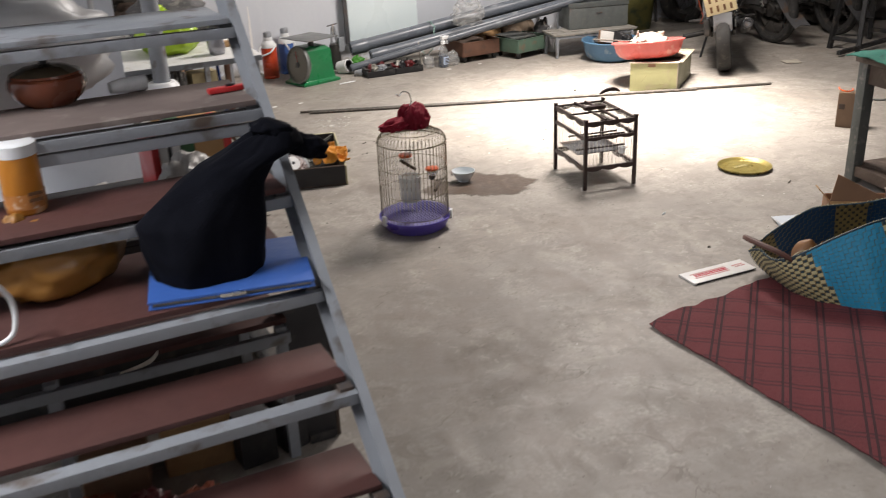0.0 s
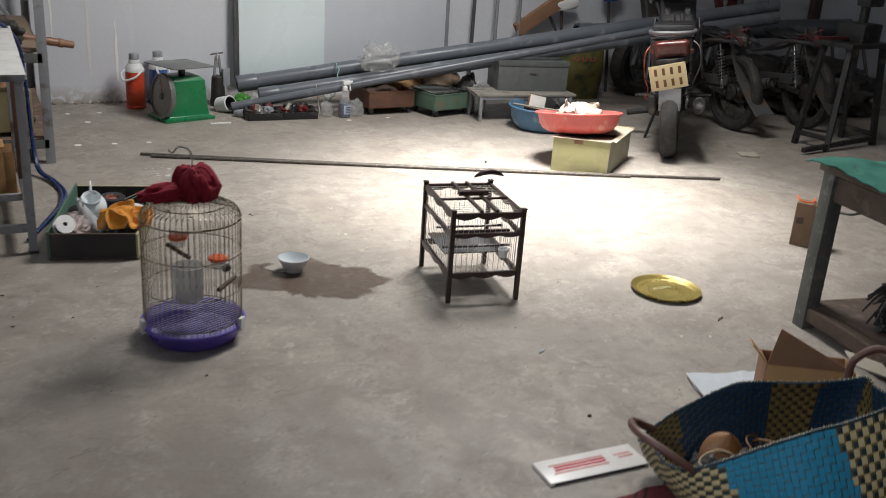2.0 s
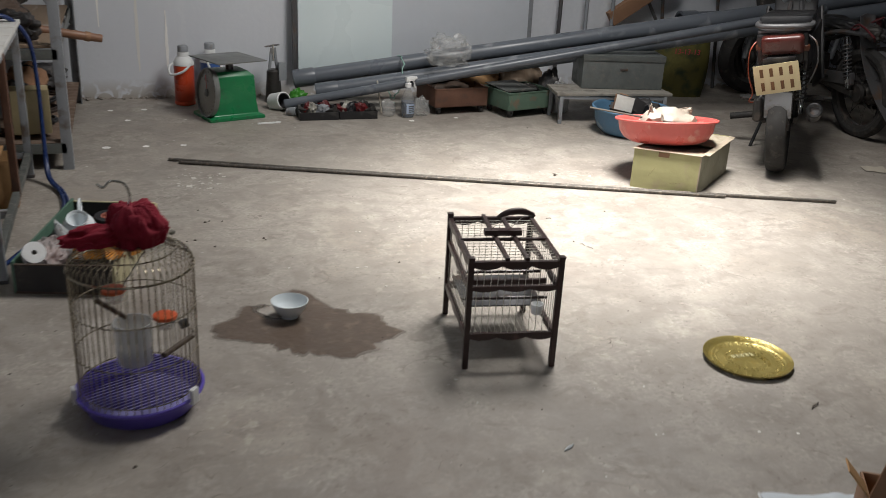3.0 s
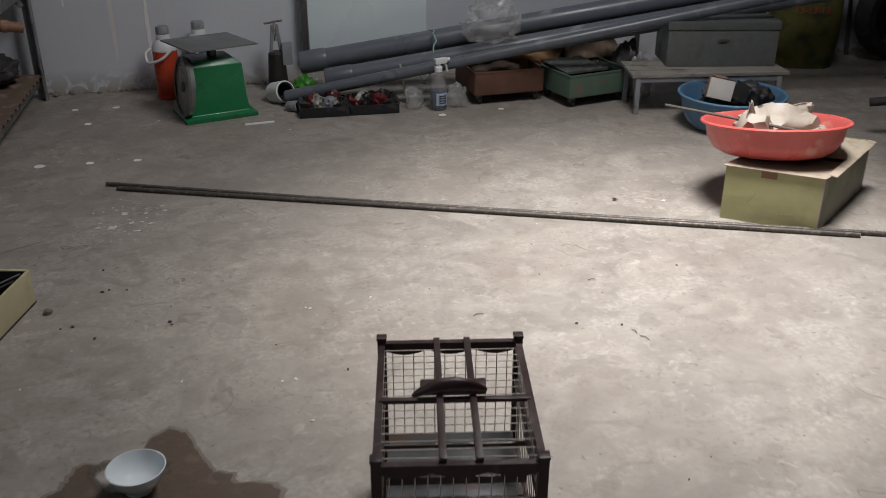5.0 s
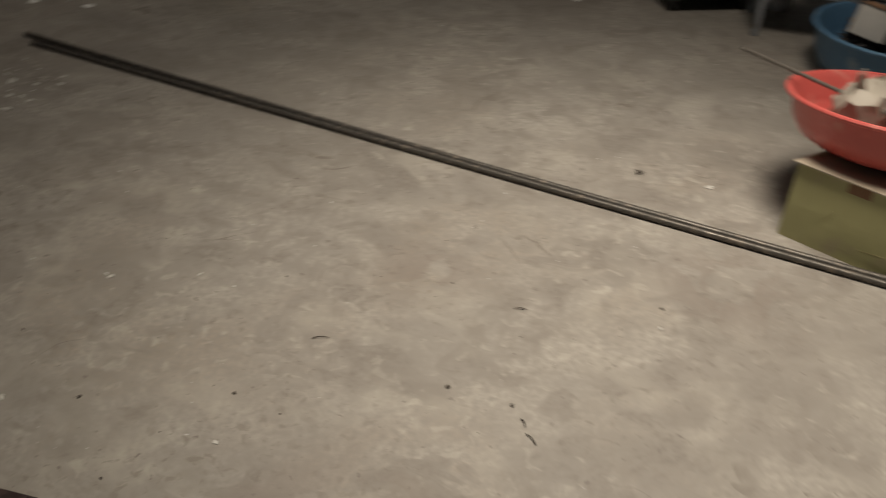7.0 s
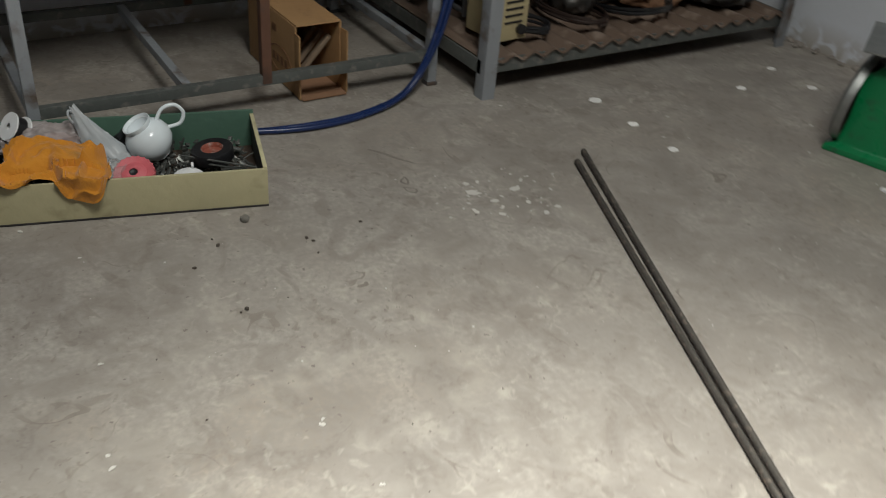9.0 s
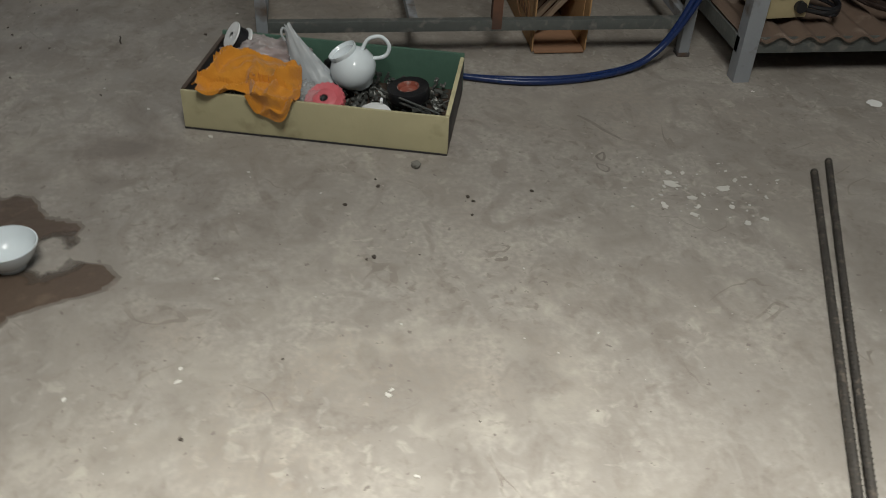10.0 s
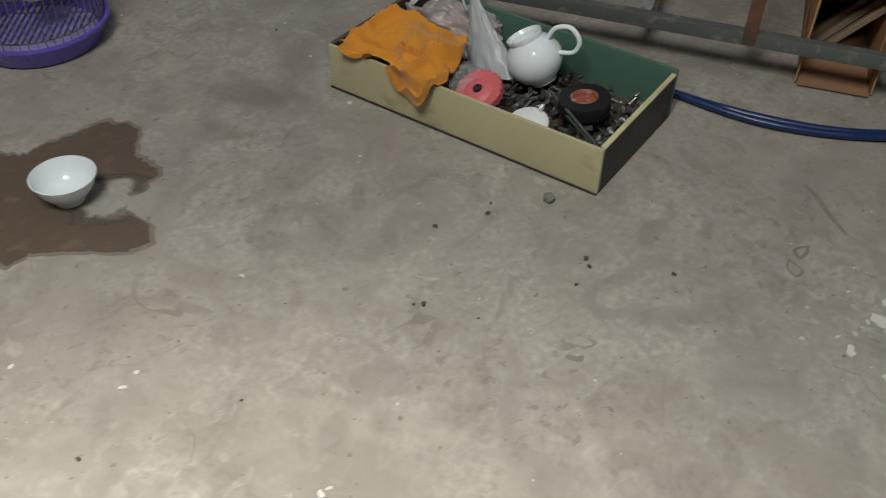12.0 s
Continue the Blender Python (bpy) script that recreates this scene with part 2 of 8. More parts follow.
CRIMSON = stuff_mat("crimson_cloth", (0.29, 0.004, 0.026), 0.85, 0, None, 0, 0.35, 150, 12, 0.3)
WENGE = stuff_mat("dark_red_brown_wood", (0.035, 0.016, 0.014), 0.38, 0, (0.075, 0.035, 0.03), 0.2, 0.35, 60, 10, 0.15, (1, 1, 0.3))
BAMBOO = stuff_mat("pale_bamboo", (0.64, 0.60, 0.52), 0.5)
GOLD = stuff_mat("yellow_gilt_plastic", (0.31, 0.25, 0.075), 0.35, 0.55, (0.30, 0.22, 0.05), 0.3, 0.2, 55, 12, 0.25)
REBAR = stuff_mat("rebar_steel", (0.13, 0.118, 0.105), 0.5, 0.6, (0.24, 0.20, 0.165), 0.35, 0.35, 80, 25)
BOX_GREEN = stuff_mat("yellow_green_card", (0.43, 0.41, 0.20), 0.6, 0, (0.37, 0.33, 0.19), 0.3, 0.25, 30, 6)
CARD = stuff_mat("brown_cardboard", (0.40, 0.235, 0.105), 0.8, 0, (0.30, 0.17, 0.08), 0.2, 0.2, 60, 5)
CARD_DARK = stuff_mat("dark_cardboard", (0.27, 0.15, 0.085), 0.8, 0, None, 0, 0.25)
PAPER = stuff_mat("crumpled_paper", (0.38, 0.345, 0.285), 0.8, 0, None, 0, 0.15)
SCALE_GREEN = stuff_mat("green_enamel", (0.010, 0.20, 0.068), 0.32, 0, (0.02, 0.12, 0.05), 0.12, 0.25, 40, 9, 0.05)
DIAL = stuff_mat("greyed_dial", (0.30, 0.29, 0.25), 0.35, 0, None, 0, 0.25)
PAN = stuff_mat("worn_pan_steel", (0.33, 0.34, 0.33), 0.42, 0.8, None, 0, 0.35)
THERMOS_RED = stuff_mat("red_orange_enamel", (0.62, 0.07, 0.025), 0.35, 0, (0.25, 0.05, 0.03), 0.2, 0.25)
THERMOS_BLUE = stuff_mat("blue_enamel", (0.06, 0.13, 0.36), 0.35, 0, None, 0, 0.25)
PIPE = stuff_mat("grey_pvc", (0.115, 0.13, 0.152), 0.36, 0, (0.22, 0.235, 0.25), 0.2, 0.2, 30, 3, 0.03)
RUST_BOX = stuff_mat("rusty_brown_metal", (0.17, 0.085, 0.055), 0.7, 0.2, (0.10, 0.06, 0.045), 0.35, 0.35)
CRATE_GREEN = stuff_mat("dull_green_metal", (0.105, 0.17, 0.125), 0.55, 0.1, (0.16, 0.12, 0.085), 0.25, 0.3)
TRUNK = stuff_mat("grey_zinc", (0.15, 0.165, 0.16), 0.5, 0.3, (0.16, 0.16, 0.15), 0.3, 0.3, 90, 15)
BLACK_PLASTIC = stuff_mat("black_plastic", (0.015, 0.015, 0.017), 0.45, 0, (0.05, 0.047, 0.044), 0.25, 0.3)
RUBBER = stuff_mat("dusty_rubber", (0.028, 0.027, 0.026), 0.75, 0, (0.06, 0.053, 0.047), 0.25, 0.3, 90, 12)
GREASE = stuff_mat("greasy_metal", (0.07, 0.066, 0.062), 0.5, 0.5, (0.12, 0.10, 0.085), 0.3, 0.4)
BIKE_RED = stuff_mat("dark_red_paint", (0.11, 0.012, 0.014), 0.35, 0, (0.07, 0.05, 0.045), 0.3, 0.35)
LENS_RED = stuff_mat("red_lamp_lens", (0.085, 0.017, 0.013), 0.32, 0, None, 0, 0.25, 60, 15, 0.05)
PLATE = stuff_mat("cream_number_plate", (0.70, 0.60, 0.36), 0.5, 0, None, 0, 0.15)
INK = stuff_mat("dark_print", (0.05, 0.045, 0.04), 0.6)
INK_RED = stuff_mat("red_print", (0.55, 0.05, 0.07), 0.6)
INK_BROWN = stuff_mat("brown_print", (0.16, 0.075, 0.03), 0.7)
TABLE_TOP = stuff_mat("scratched_white_board", (0.60, 0.60, 0.58), 0.5, 0, (0.40, 0.38, 0.34), 0.25, 0.22, 40, 6)
LIME = stuff_mat("lime_plastic_film", (0.36, 0.55, 0.02), 0.35, 0, None, 0, 0.25)
PEACH = stuff_mat("peach_plastic", (0.72, 0.47, 0.26), 0.5, 0, None, 0, 0.15)
GREY_CLOTH = stuff_mat("grey_cloth", (0.085, 0.083, 0.085), 0.9, 0, (0.17, 0.16, 0.15), 0.2, 0.3, 150, 9)
ORANGE_CLOTH = stuff_mat("orange_cloth", (0.70, 0.28, 0.018), 0.85, 0, (0.42, 0.19, 0.03), 0.12, 0.25, 180, 7, 0.25, sheen=0.2)
CREAM_WOOD = stuff_mat("cream_painted_board", (0.52, 0.475, 0.29), 0.5, 0, (0.34, 0.30, 0.18), 0.16, 0.16, 35, 5)
GREEN_PAINT = stuff_mat("dull_green_paint", (0.085, 0.165, 0.12), 0.55, 0, None, 0, 0.25)
BLACK_BOARD = stuff_mat("blackened_board", (0.035, 0.033, 0.034), 0.6, 0, (0.075, 0.065, 0.055), 0.2, 0.3)
PINK = stuff_mat("pink_tape", (0.55, 0.12, 0.14), 0.5, 0, None, 0, 0.25)
HOSE = stuff_mat("dark_blue_hose", (0.011, 0.028, 0.11), 0.3, 0, None, 0, 0.2)
PLANK = stuff_mat("grey_brown_plank", (0.24, 0.175, 0.12), 0.7, 0, (0.33, 0.28, 0.23), 0.25, 0.3, 45, 6, 0.25, (1, 0.2, 1))
DARK_WOOD = stuff_mat("dark_old_wood", (0.085, 0.058, 0.043), 0.65, 0, (0.14, 0.10, 0.08), 0.25, 0.3, 45, 6, 0.25)
TEAL = stuff_mat("teal_cloth", (0.02, 0.17, 0.125), 0.8, 0, (0.015, 0.08, 0.06), 0.3, 0.35, 120, 12, 0.3)
PANEL = stuff_mat("pale_blue_sheet", (0.70, 0.80, 0.82), 0.3, 0, None, 0, 0.06, 30, 2, 0.0)
WET = stuff_mat("wet_concrete", (0.108, 0.078, 0.058), 0.42, 0, (0.145, 0.108, 0.08), 0.35, 0.3, 50, 9, 0.15)
DAMP = stuff_mat("damp_concrete", (0.19, 0.165, 0.14), 0.5, 0, (0.23, 0.20, 0.17), 0.35, 0.3, 50, 9, 0.15)
LIME_SPOT = stuff_mat("limewash_spots", (0.84, 0.83, 0.80), 0.8, dirt=0.1)
SACK = stuff_mat("green_yellow_sack", (0.135, 0.125, 0.028), 0.65, 0, (0.03, 0.045, 0.02), 0.55, 0.45, 60, 5)
STRIPE_A = stuff_mat("woven_white_stripe", (0.62, 0.62, 0.60), 0.6)
STRIPE_B = stuff_mat("woven_green_stripe", (0.03, 0.11, 0.04), 0.6)
GRIT = stuff_mat("small_metal_scraps", (0.13, 0.135, 0.125), 0.4, 0.5, (0.40, 0.39, 0.36), 0.25, 0.5, 60, 30)
MUD = stuff_mat("earth_crumbs", (0.075, 0.06, 0.048), 0.9)

BLACK_CLOTH.node_tree.nodes["Principled BSDF"].inputs["Specular IOR Level"].default_value = 0.1


def dry_spot(m, x, y, r):
    """Leaves an uneven dry spot open in a thin wet film."""
    nodes, links = m.node_tree.nodes, m.node_tree.links
    where, far, ramp, less = (nodes.new("ShaderNode" + k) for k in ("NewGeometry", "VectorMath", "MapRange", "Math"))
    far.operation, far.inputs[1].default_value = "DISTANCE", (x, y, 0)
    links.new(where.outputs["Position"], far.inputs[0])
    less.operation = "MULTIPLY_ADD"
    links.new(grain(nodes, links, 16, 4, 0.2, 0.8), less.inputs[0])
    less.inputs[1].default_value = 0.06
    links.new(far.outputs["Value"], less.inputs[2])
    ramp.inputs[1].default_value, ramp.inputs[2].default_value = r, r + 0.03
    links.new(less.outputs[0], ramp.inputs[0])
    links.new(ramp.outputs[0], nodes["Principled BSDF"].inputs["Alpha"])


dry_spot(WET, 2.025, 3.465, 0.085)
dry_spot(DAMP, 2.025, 3.465, 0.075)


# ---- builders ----
def mesh_of(bm, material, name="mesh", sharp=38):
    me = bpy.data.meshes.new(name)
    bmesh.ops.recalc_face_normals(bm, faces=bm.faces)
    bm.to_mesh(me)
    bm.free()
    for m in material if isinstance(material, (list, tuple)) else [material]:
        me.materials.append(m)
    for p in me.polygons:
        p.use_smooth = True
    me.set_sharp_from_angle(angle=radians(sharp))
    return me


def part(name, bm, material, parent=None, label="", at=None, sharp=38):
    """Links a bmesh as one mesh object, under a thing or a part where one is given."""
    return piece(name, mesh_of(bm, material, name, sharp), parent, at, label)


def piece(name, me, parent=None, at=None, label=""):
    ob = new(name, me)
    if parent is not None:
        ob.parent = parent
    if at is not None:
        ob.matrix_basis = at
    return tagged(ob, label)


def thing(name, at, label, category, group=""):
    ob = new(name)
    ob.empty_display_size = 0.05
    ob.matrix_basis = at
    return tagged(ob, label, category, group)


def box(size, at=None, bevel=0.0, bm=None, seg=2):
    bm = bm or bmesh.new()
    made = bmesh.ops.create_cube(bm, size=1, matrix=(at or Matrix()) @ Matrix.Diagonal((*size, 1)))
    if bevel:
        edges = {e for v in made["verts"] for e in v.link_edges}
        bmesh.ops.bevel(bm, geom=list(edges), offset=bevel, segments=seg, profile=0.7, affect="EDGES")
    return bm


def rod(r, h, at=None, bm=None, seg=16, r2=None, caps=True):
    """A cylinder or cone that stands on its origin."""
    bm = bm or bmesh.new()
    bmesh.ops.create_cone(bm, cap_ends=caps, segments=seg, radius1=r, radius2=r if r2 is None else r2, depth=h,
                          matrix=(at or Matrix()) @ Matrix.Translation((0, 0, h / 2)))
    return bm


def bar(a, b, r, bm=None, seg=10):
    """A round bar from a to b."""
    a, b = Vector(a), Vector(b)
    turn = (b - a).to_track_quat("Z", "Y").to_matrix().to_4x4()
    return rod(r, (b - a).length, Matrix.Translation(a) @ turn, bm, seg)


def beam(a, b, wide, high, bm=None, bevel=0.002):
    """A square bar from a to b."""
    a, b = Vector(a), Vector(b)
    turn = (b - a).to_track_quat("Y", "Z").to_matrix().to_4x4()
    return box((wide, (b - a).length, high), Matrix.Translation((a + b) / 2) @ turn, bevel, bm, 1)


def curve_points(points, steps=8, closed=False):
    """A smooth line through the points."""
    p = [Vector(q) for q in points]
    n, out = len(p), []
    for i in range(n if closed else n - 1):
        a, b, c, d = (p[(i + k) % n] if closed else p[min(max(i + k, 0), n - 1)] for k in (-1, 0, 1, 2))
        for s in range(steps):
            t = s / steps
            out.append(0.5 * (2 * b + (c - a) * t + (2 * a - 5 * b + 4 * c - d) * t * t + (3 * b - a - 3 * c + d) * t**3))
    return out if closed else out + [p[-1]]


def tube(points, r, bm=None, seg=8, closed=False):
    """A round bar along a line; r may be a function of 0..1."""
    bm, n = bm or bmesh.new(), len(points)
    rings, side = [], None
    for i, p in enumerate(points):
        a, b = points[(i - 1) % n if closed else max(i - 1, 0)], points[(i + 1) % n if closed else min(i + 1, n - 1)]
        along = (b - a).normalized()
        side = (side - along * side.dot(along)).normalized() if side else along.orthogonal().normalized()
        up, rr = along.cross(side), r(i / max(n - 1, 1)) if callable(r) else r
        rings.append([bm.verts.new(p + rr * (math.cos(k * math.tau / seg) * side + math.sin(k * math.tau / seg) * up)) for k in range(seg)])
    for i in range(n if closed else n - 1):
        one, two = rings[i], rings[(i + 1) % n]
        for k in range(seg):
            bm.faces.new((one[k], one[(k + 1) % seg], two[(k + 1) % seg], two[k]))
    if not closed:
        bm.faces.new(rings[0][::-1])
        bm.faces.new(rings[-1])
    return bm


def lathe(profile, bm=None, seg=32, at=None):
    """A turned shape from rows of radius and height."""
    bm, m, rings = bm or bmesh.new(), at or Matrix(), []
    for r, z in profile:
        rings.append([bm.verts.new(m @ Vector((r * math.cos(k * math.tau / seg), r * math.sin(k * math.tau / seg), z))) for k in range(seg)] if r > 1e-6 else [bm.verts.new(m @ Vector((0, 0, z)))])
    for one, two in zip(rings, rings[1:]):
        for k in range(seg):
            a, b, c, d = one[k % len(one)], one[(k + 1) % len(one)], two[(k + 1) % len(two)], two[k % len(two)]
            some = list(dict.fromkeys((a, b, c, d)))
            if len(some) > 2:
                bm.faces.new(some)
    return bm


def lump(size, seed, rough=0.25, freq=2.2, fold=0.0, at=None, bm=None, sub=4, flat=True):
    """A crumpled body: a ball with noise and folds, flattened below when it rests on something. Its foot is at its origin."""
    bm = bm or bmesh.new()
    made = bmesh.ops.create_icosphere(bm, subdivisions=sub, radius=1)["verts"]
    off, m = Vector((seed * 7.3, seed * 3.1, seed * 1.7)), at or Matrix()
    for v in made:
        d = v.co.normalized()
        k = 1 + rough * noise.fractal(d * freq + off, 0.9, 2.1, 4)
        k += fold * (0.25 - abs(noise.noise(d * freq * 1.2 + off * 2)))
        p = d * k
        p.z = max(p.z, -0.72) + 0.72 if flat else p.z + 1
        v.co = m @ Vector((p.x * size[0] / 2, p.y * size[1] / 2, p.z * size[2] / (1.72 if flat else 2)))
    return bm


def sheet(nx, ny, shape, bm=None, thick=0.0):
    """A cloth or foil: shape(u, v) gives its points; with a thickness it has two faces and a rim."""
    bm = bm or bmesh.new()
    grid = [[shape(i / nx, j / ny) for i in range(nx + 1)] for j in range(ny + 1)]

    def skin(rows):
        return [bm.faces.new((rows[j][i], rows[j][i + 1], rows[j + 1][i + 1], rows[j + 1][i])) for j in range(ny) for i in range(nx)]

    top = [[bm.verts.new(p) for p in row] for row in grid]
    skin(top)
    if thick:
        low = []
        for j, row in enumerate(grid):
            line = []
            for i, p in enumerate(row):
                du = grid[j][min(i + 1, nx)] - grid[j][max(i - 1, 0)]
                dv = grid[min(j + 1, ny)][i] - grid[max(j - 1, 0)][i]
                out = du.cross(dv)
                line.append(bm.verts.new(p - (out.normalized() if out.length > 1e-9 else Vector((0, 0, 1))) * thick))
            low.append(line)
        skin(low)
        edge = [(0, i) for i in range(nx)] + [(j, nx) for j in range(ny)] + [(ny, i) for i in range(nx, 0, -1)] + [(j, 0) for j in range(ny, 0, -1)]
        for (j, i), (q, p) in zip(edge, edge[1:] + edge[:1]):
            bm.faces.new((top[j][i], top[q][p], low[q][p], low[j][i]))
    return bm


def outline_plate(radius, z, thick, steps=72, bm=None):
    """A thin flat patch; radius(angle) gives its outline."""
    bm = bm or bmesh.new()
    line = [bm.verts.new((radius(k * math.tau / steps) * math.cos(k * math.tau / steps), radius(k * math.tau / steps) * math.sin(k * math.tau / steps), z)) for k in range(steps)]
    face = bm.faces.new(line)
    made = bmesh.ops.extrude_face_region(bm, geom=[face])
    for v in made["geom"]:
        if isinstance(v, bmesh.types.BMVert):
            v.co.z += thick
    return bm


def structure(ob, label, category):
    return tagged(ob, label, category, kind="structure")


# ---- the large structure ----
def slab(name, low, high, material, label, category):
    """A block of the building from corner to corner."""
    low, high = Vector(low), Vector(high)
    ob = part(name, box(high - low), material)
    ob.location = (low + high) / 2
    return structure(ob, label, category)


def floor_sheet():
    bm = bmesh.new()
    bmesh.ops.create_grid(bm, x_segments=40, y_segments=40, size=1, matrix=Matrix.Diagonal((6.2, 6.0, 1, 1)))
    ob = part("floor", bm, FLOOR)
    ob.location = (3.6, 1.6, 0)
    return structure(ob, "grey trowelled concrete floor with stains and scuffs", "floor")


def wall(name, a, b, high, thick, label):
    """A painted wall whose visible face runs from a to b; its foot is at its origin."""
    a, b = Vector((*a, 0)), Vector((*b, 0))
    along = (b - a).normalized()
    bm = box(((b - a).length, thick, high), Matrix.Translation(((b - a).length / 2, thick / 2, high / 2)))
    ob = part(name, bm, WALL)
    ob.matrix_basis = Matrix.Translation(a) @ Matrix.Rotation(math.atan2(along.y, along.x), 4, "Z")
    return structure(ob, label, "wall")


HIGH = 3.4
floor_sheet()
wall("wall_north", (0.25, 6.58), (9.6, 6.58), HIGH, 0.15, "blue-grey painted wall with runs and flaking foot")
wall("wall_west", (0.40, 3.82), (0.40, 6.58), HIGH, 0.15, "blue-grey painted wall behind the benches")
wall("wall_return", (-2.4, 3.70), (0.57, 3.70), HIGH, 0.119, "light grey wall behind the steel stairs")
wall("wall_stairwell", (-2.4, -4.2), (-2.4, 3.70), HIGH, 0.15, "plain grey wall of the stair corner")
wall("wall_south", (9.6, -4.2), (-2.4, -4.2), HIGH, 0.15, "plain grey wall of the workshop")
wall("wall_east", (9.6, 6.58), (9.6, -4.2), HIGH, 0.15, "plain grey wall of the workshop")
slab("ceiling", (-2.6, -4.4, HIGH), (9.8, 6.8, HIGH + 0.1), CEILING, "pale sheet ceiling of the workshop", "ceiling")


def wall_panel():
    """The pale sheet that leans on the north wall, and its dark edge."""
    t = thing("leaning_panel", pose(2.62, 6.5, 0.16, -2.0, 0, 0), "pale blue smooth sheet leaning on the wall", "panel")
    part("sheet", box((0.60, 0.012, 1.9), pose(0.32, 0, 0.95), 0.002), PANEL, t)
    part("edge_strip", box((0.028, 0.03, 1.9), pose(0.0, 0, 0.95), 0.003), STEEL_DARK, t, "dark edge strip")
    t2 = thing("leaning_panel", pose(3.235, 6.515, 0.16, -1.5, 0, 0), "grey-white smooth sheet leaning on the wall", "panel")
    part("batten", box((0.03, 0.016, 1.9), pose(0.96, 0.001, 0.95), 0.002), STEEL, t2)
    part("sheet", box((0.95, 0.012, 1.9), pose(0.48, 0, 0.95), 0.002), stuff_mat("grey_white_sheet", (0.62, 0.66, 0.715), 0.4, dirt=0.08, bump=0), t2)


wall_panel()
for k, (x, high) in enumerate([(4.40, 1.9), (4.585, 2.0), (4.77, 1.8)]):
    pole = thing("steel_pole", pose(x, 6.50 - 0.03 * k, 0, -0.8, 0.6 - 0.5 * k, 0), "thin grey steel pole leaning on the wall", "pole", "poles on the wall")
    part("tube", rod(0.013, high), STEEL_DARK if k == 0 else STEEL, pole)
    part("cap", rod(0.0145, 0.02, pose(0, 0, high)), BLACK_PLASTIC, pole)
for x, low, high, wide in [(1.49, 0.42, 1.05, 0.007), (1.70, 0.16, 0.72, 0.010), (1.865, 0.14, 0.52, 0.009)]:
    def run_down(u, v):
        return Vector(((u - 0.5) * 2 * wide * (0.35 + 0.65 * math.sin(math.pi * min(v * 1.15, 1.0))) + 0.004 * noise.noise(Vector((9 * v, x * 7, 0))), 0, low + (high - low) * v))

    streak = part("paint_run", sheet(3, 24, run_down, thick=0.0015), LIME_SPOT, at=pose(x, 6.578, 0))
    structure(streak, "thin white paint run on the wall", "trim")


def plaster_rubble():
    """Flaked plaster lying along the foot of the wall."""
    bm, rnd = bmesh.new(), random.Random(4)
    for _ in range(170):
        x, s = rnd.uniform(1.3, 2.7), 0.004 + 0.02 * rnd.random() ** 3
        y = 6.578 - abs(rnd.gauss(0, 0.022))
        lump((s * 1.6, s * 1.2, s * 0.8), rnd.random() * 50, 0.5, 1.5, at=pose(x, y, 0, 0, 0, rnd.uniform(0, 360)), bm=bm, sub=1)
    tagged(part("plaster_rubble", bm, stuff_mat("plaster_crumbs", (0.30, 0.27, 0.24), 0.9, vary=0.0)), "crumbled plaster along the foot of the wall", "rubble", kind="stuff")


plaster_rubble()


# ---- steel stairs ----
def channel(a, b, deep, high, thick):
    """A rolled steel channel from a to b, its flanges towards -x."""
    bm, along = bmesh.new(), (b - a).normalized()
    side, up = Vector((1, 0, 0)), Vector((1, 0, 0)).cross(along)
    h, q = high / 2, thick
    line = [(q, -h), (q, h), (q - deep * 0.7, h), (q - deep * 0.7, h - q), (0, h - q), (0, q - h), (q - deep, q - h), (q - deep, -h)]
    ends = [[bm.verts.new(p + side * u + up * w) for u, w in line] for p in (a, b)]
    bm.faces.new(ends[0])
    bm.faces.new(ends[1][::-1])
    for k in range(8):
        bm.faces.new((ends[0][k], ends[0][(k + 1) % 8], ends[1][(k + 1) % 8], ends[1][k]))
    return bm


STEP0, RUN, RISE, SIDE = Vector((0.598, 1.0, 0.5415)), 0.162, 0.1565, 0.598


# the flight is drawn at a smaller size and set out from the eye of its drawing
FLIGHT = Matrix.Translation((0.09, -0.49, 1.49)) @ Matrix.Scale(1.13, 4) @ Matrix.Translation((-0.09, 0.49, -1.49))


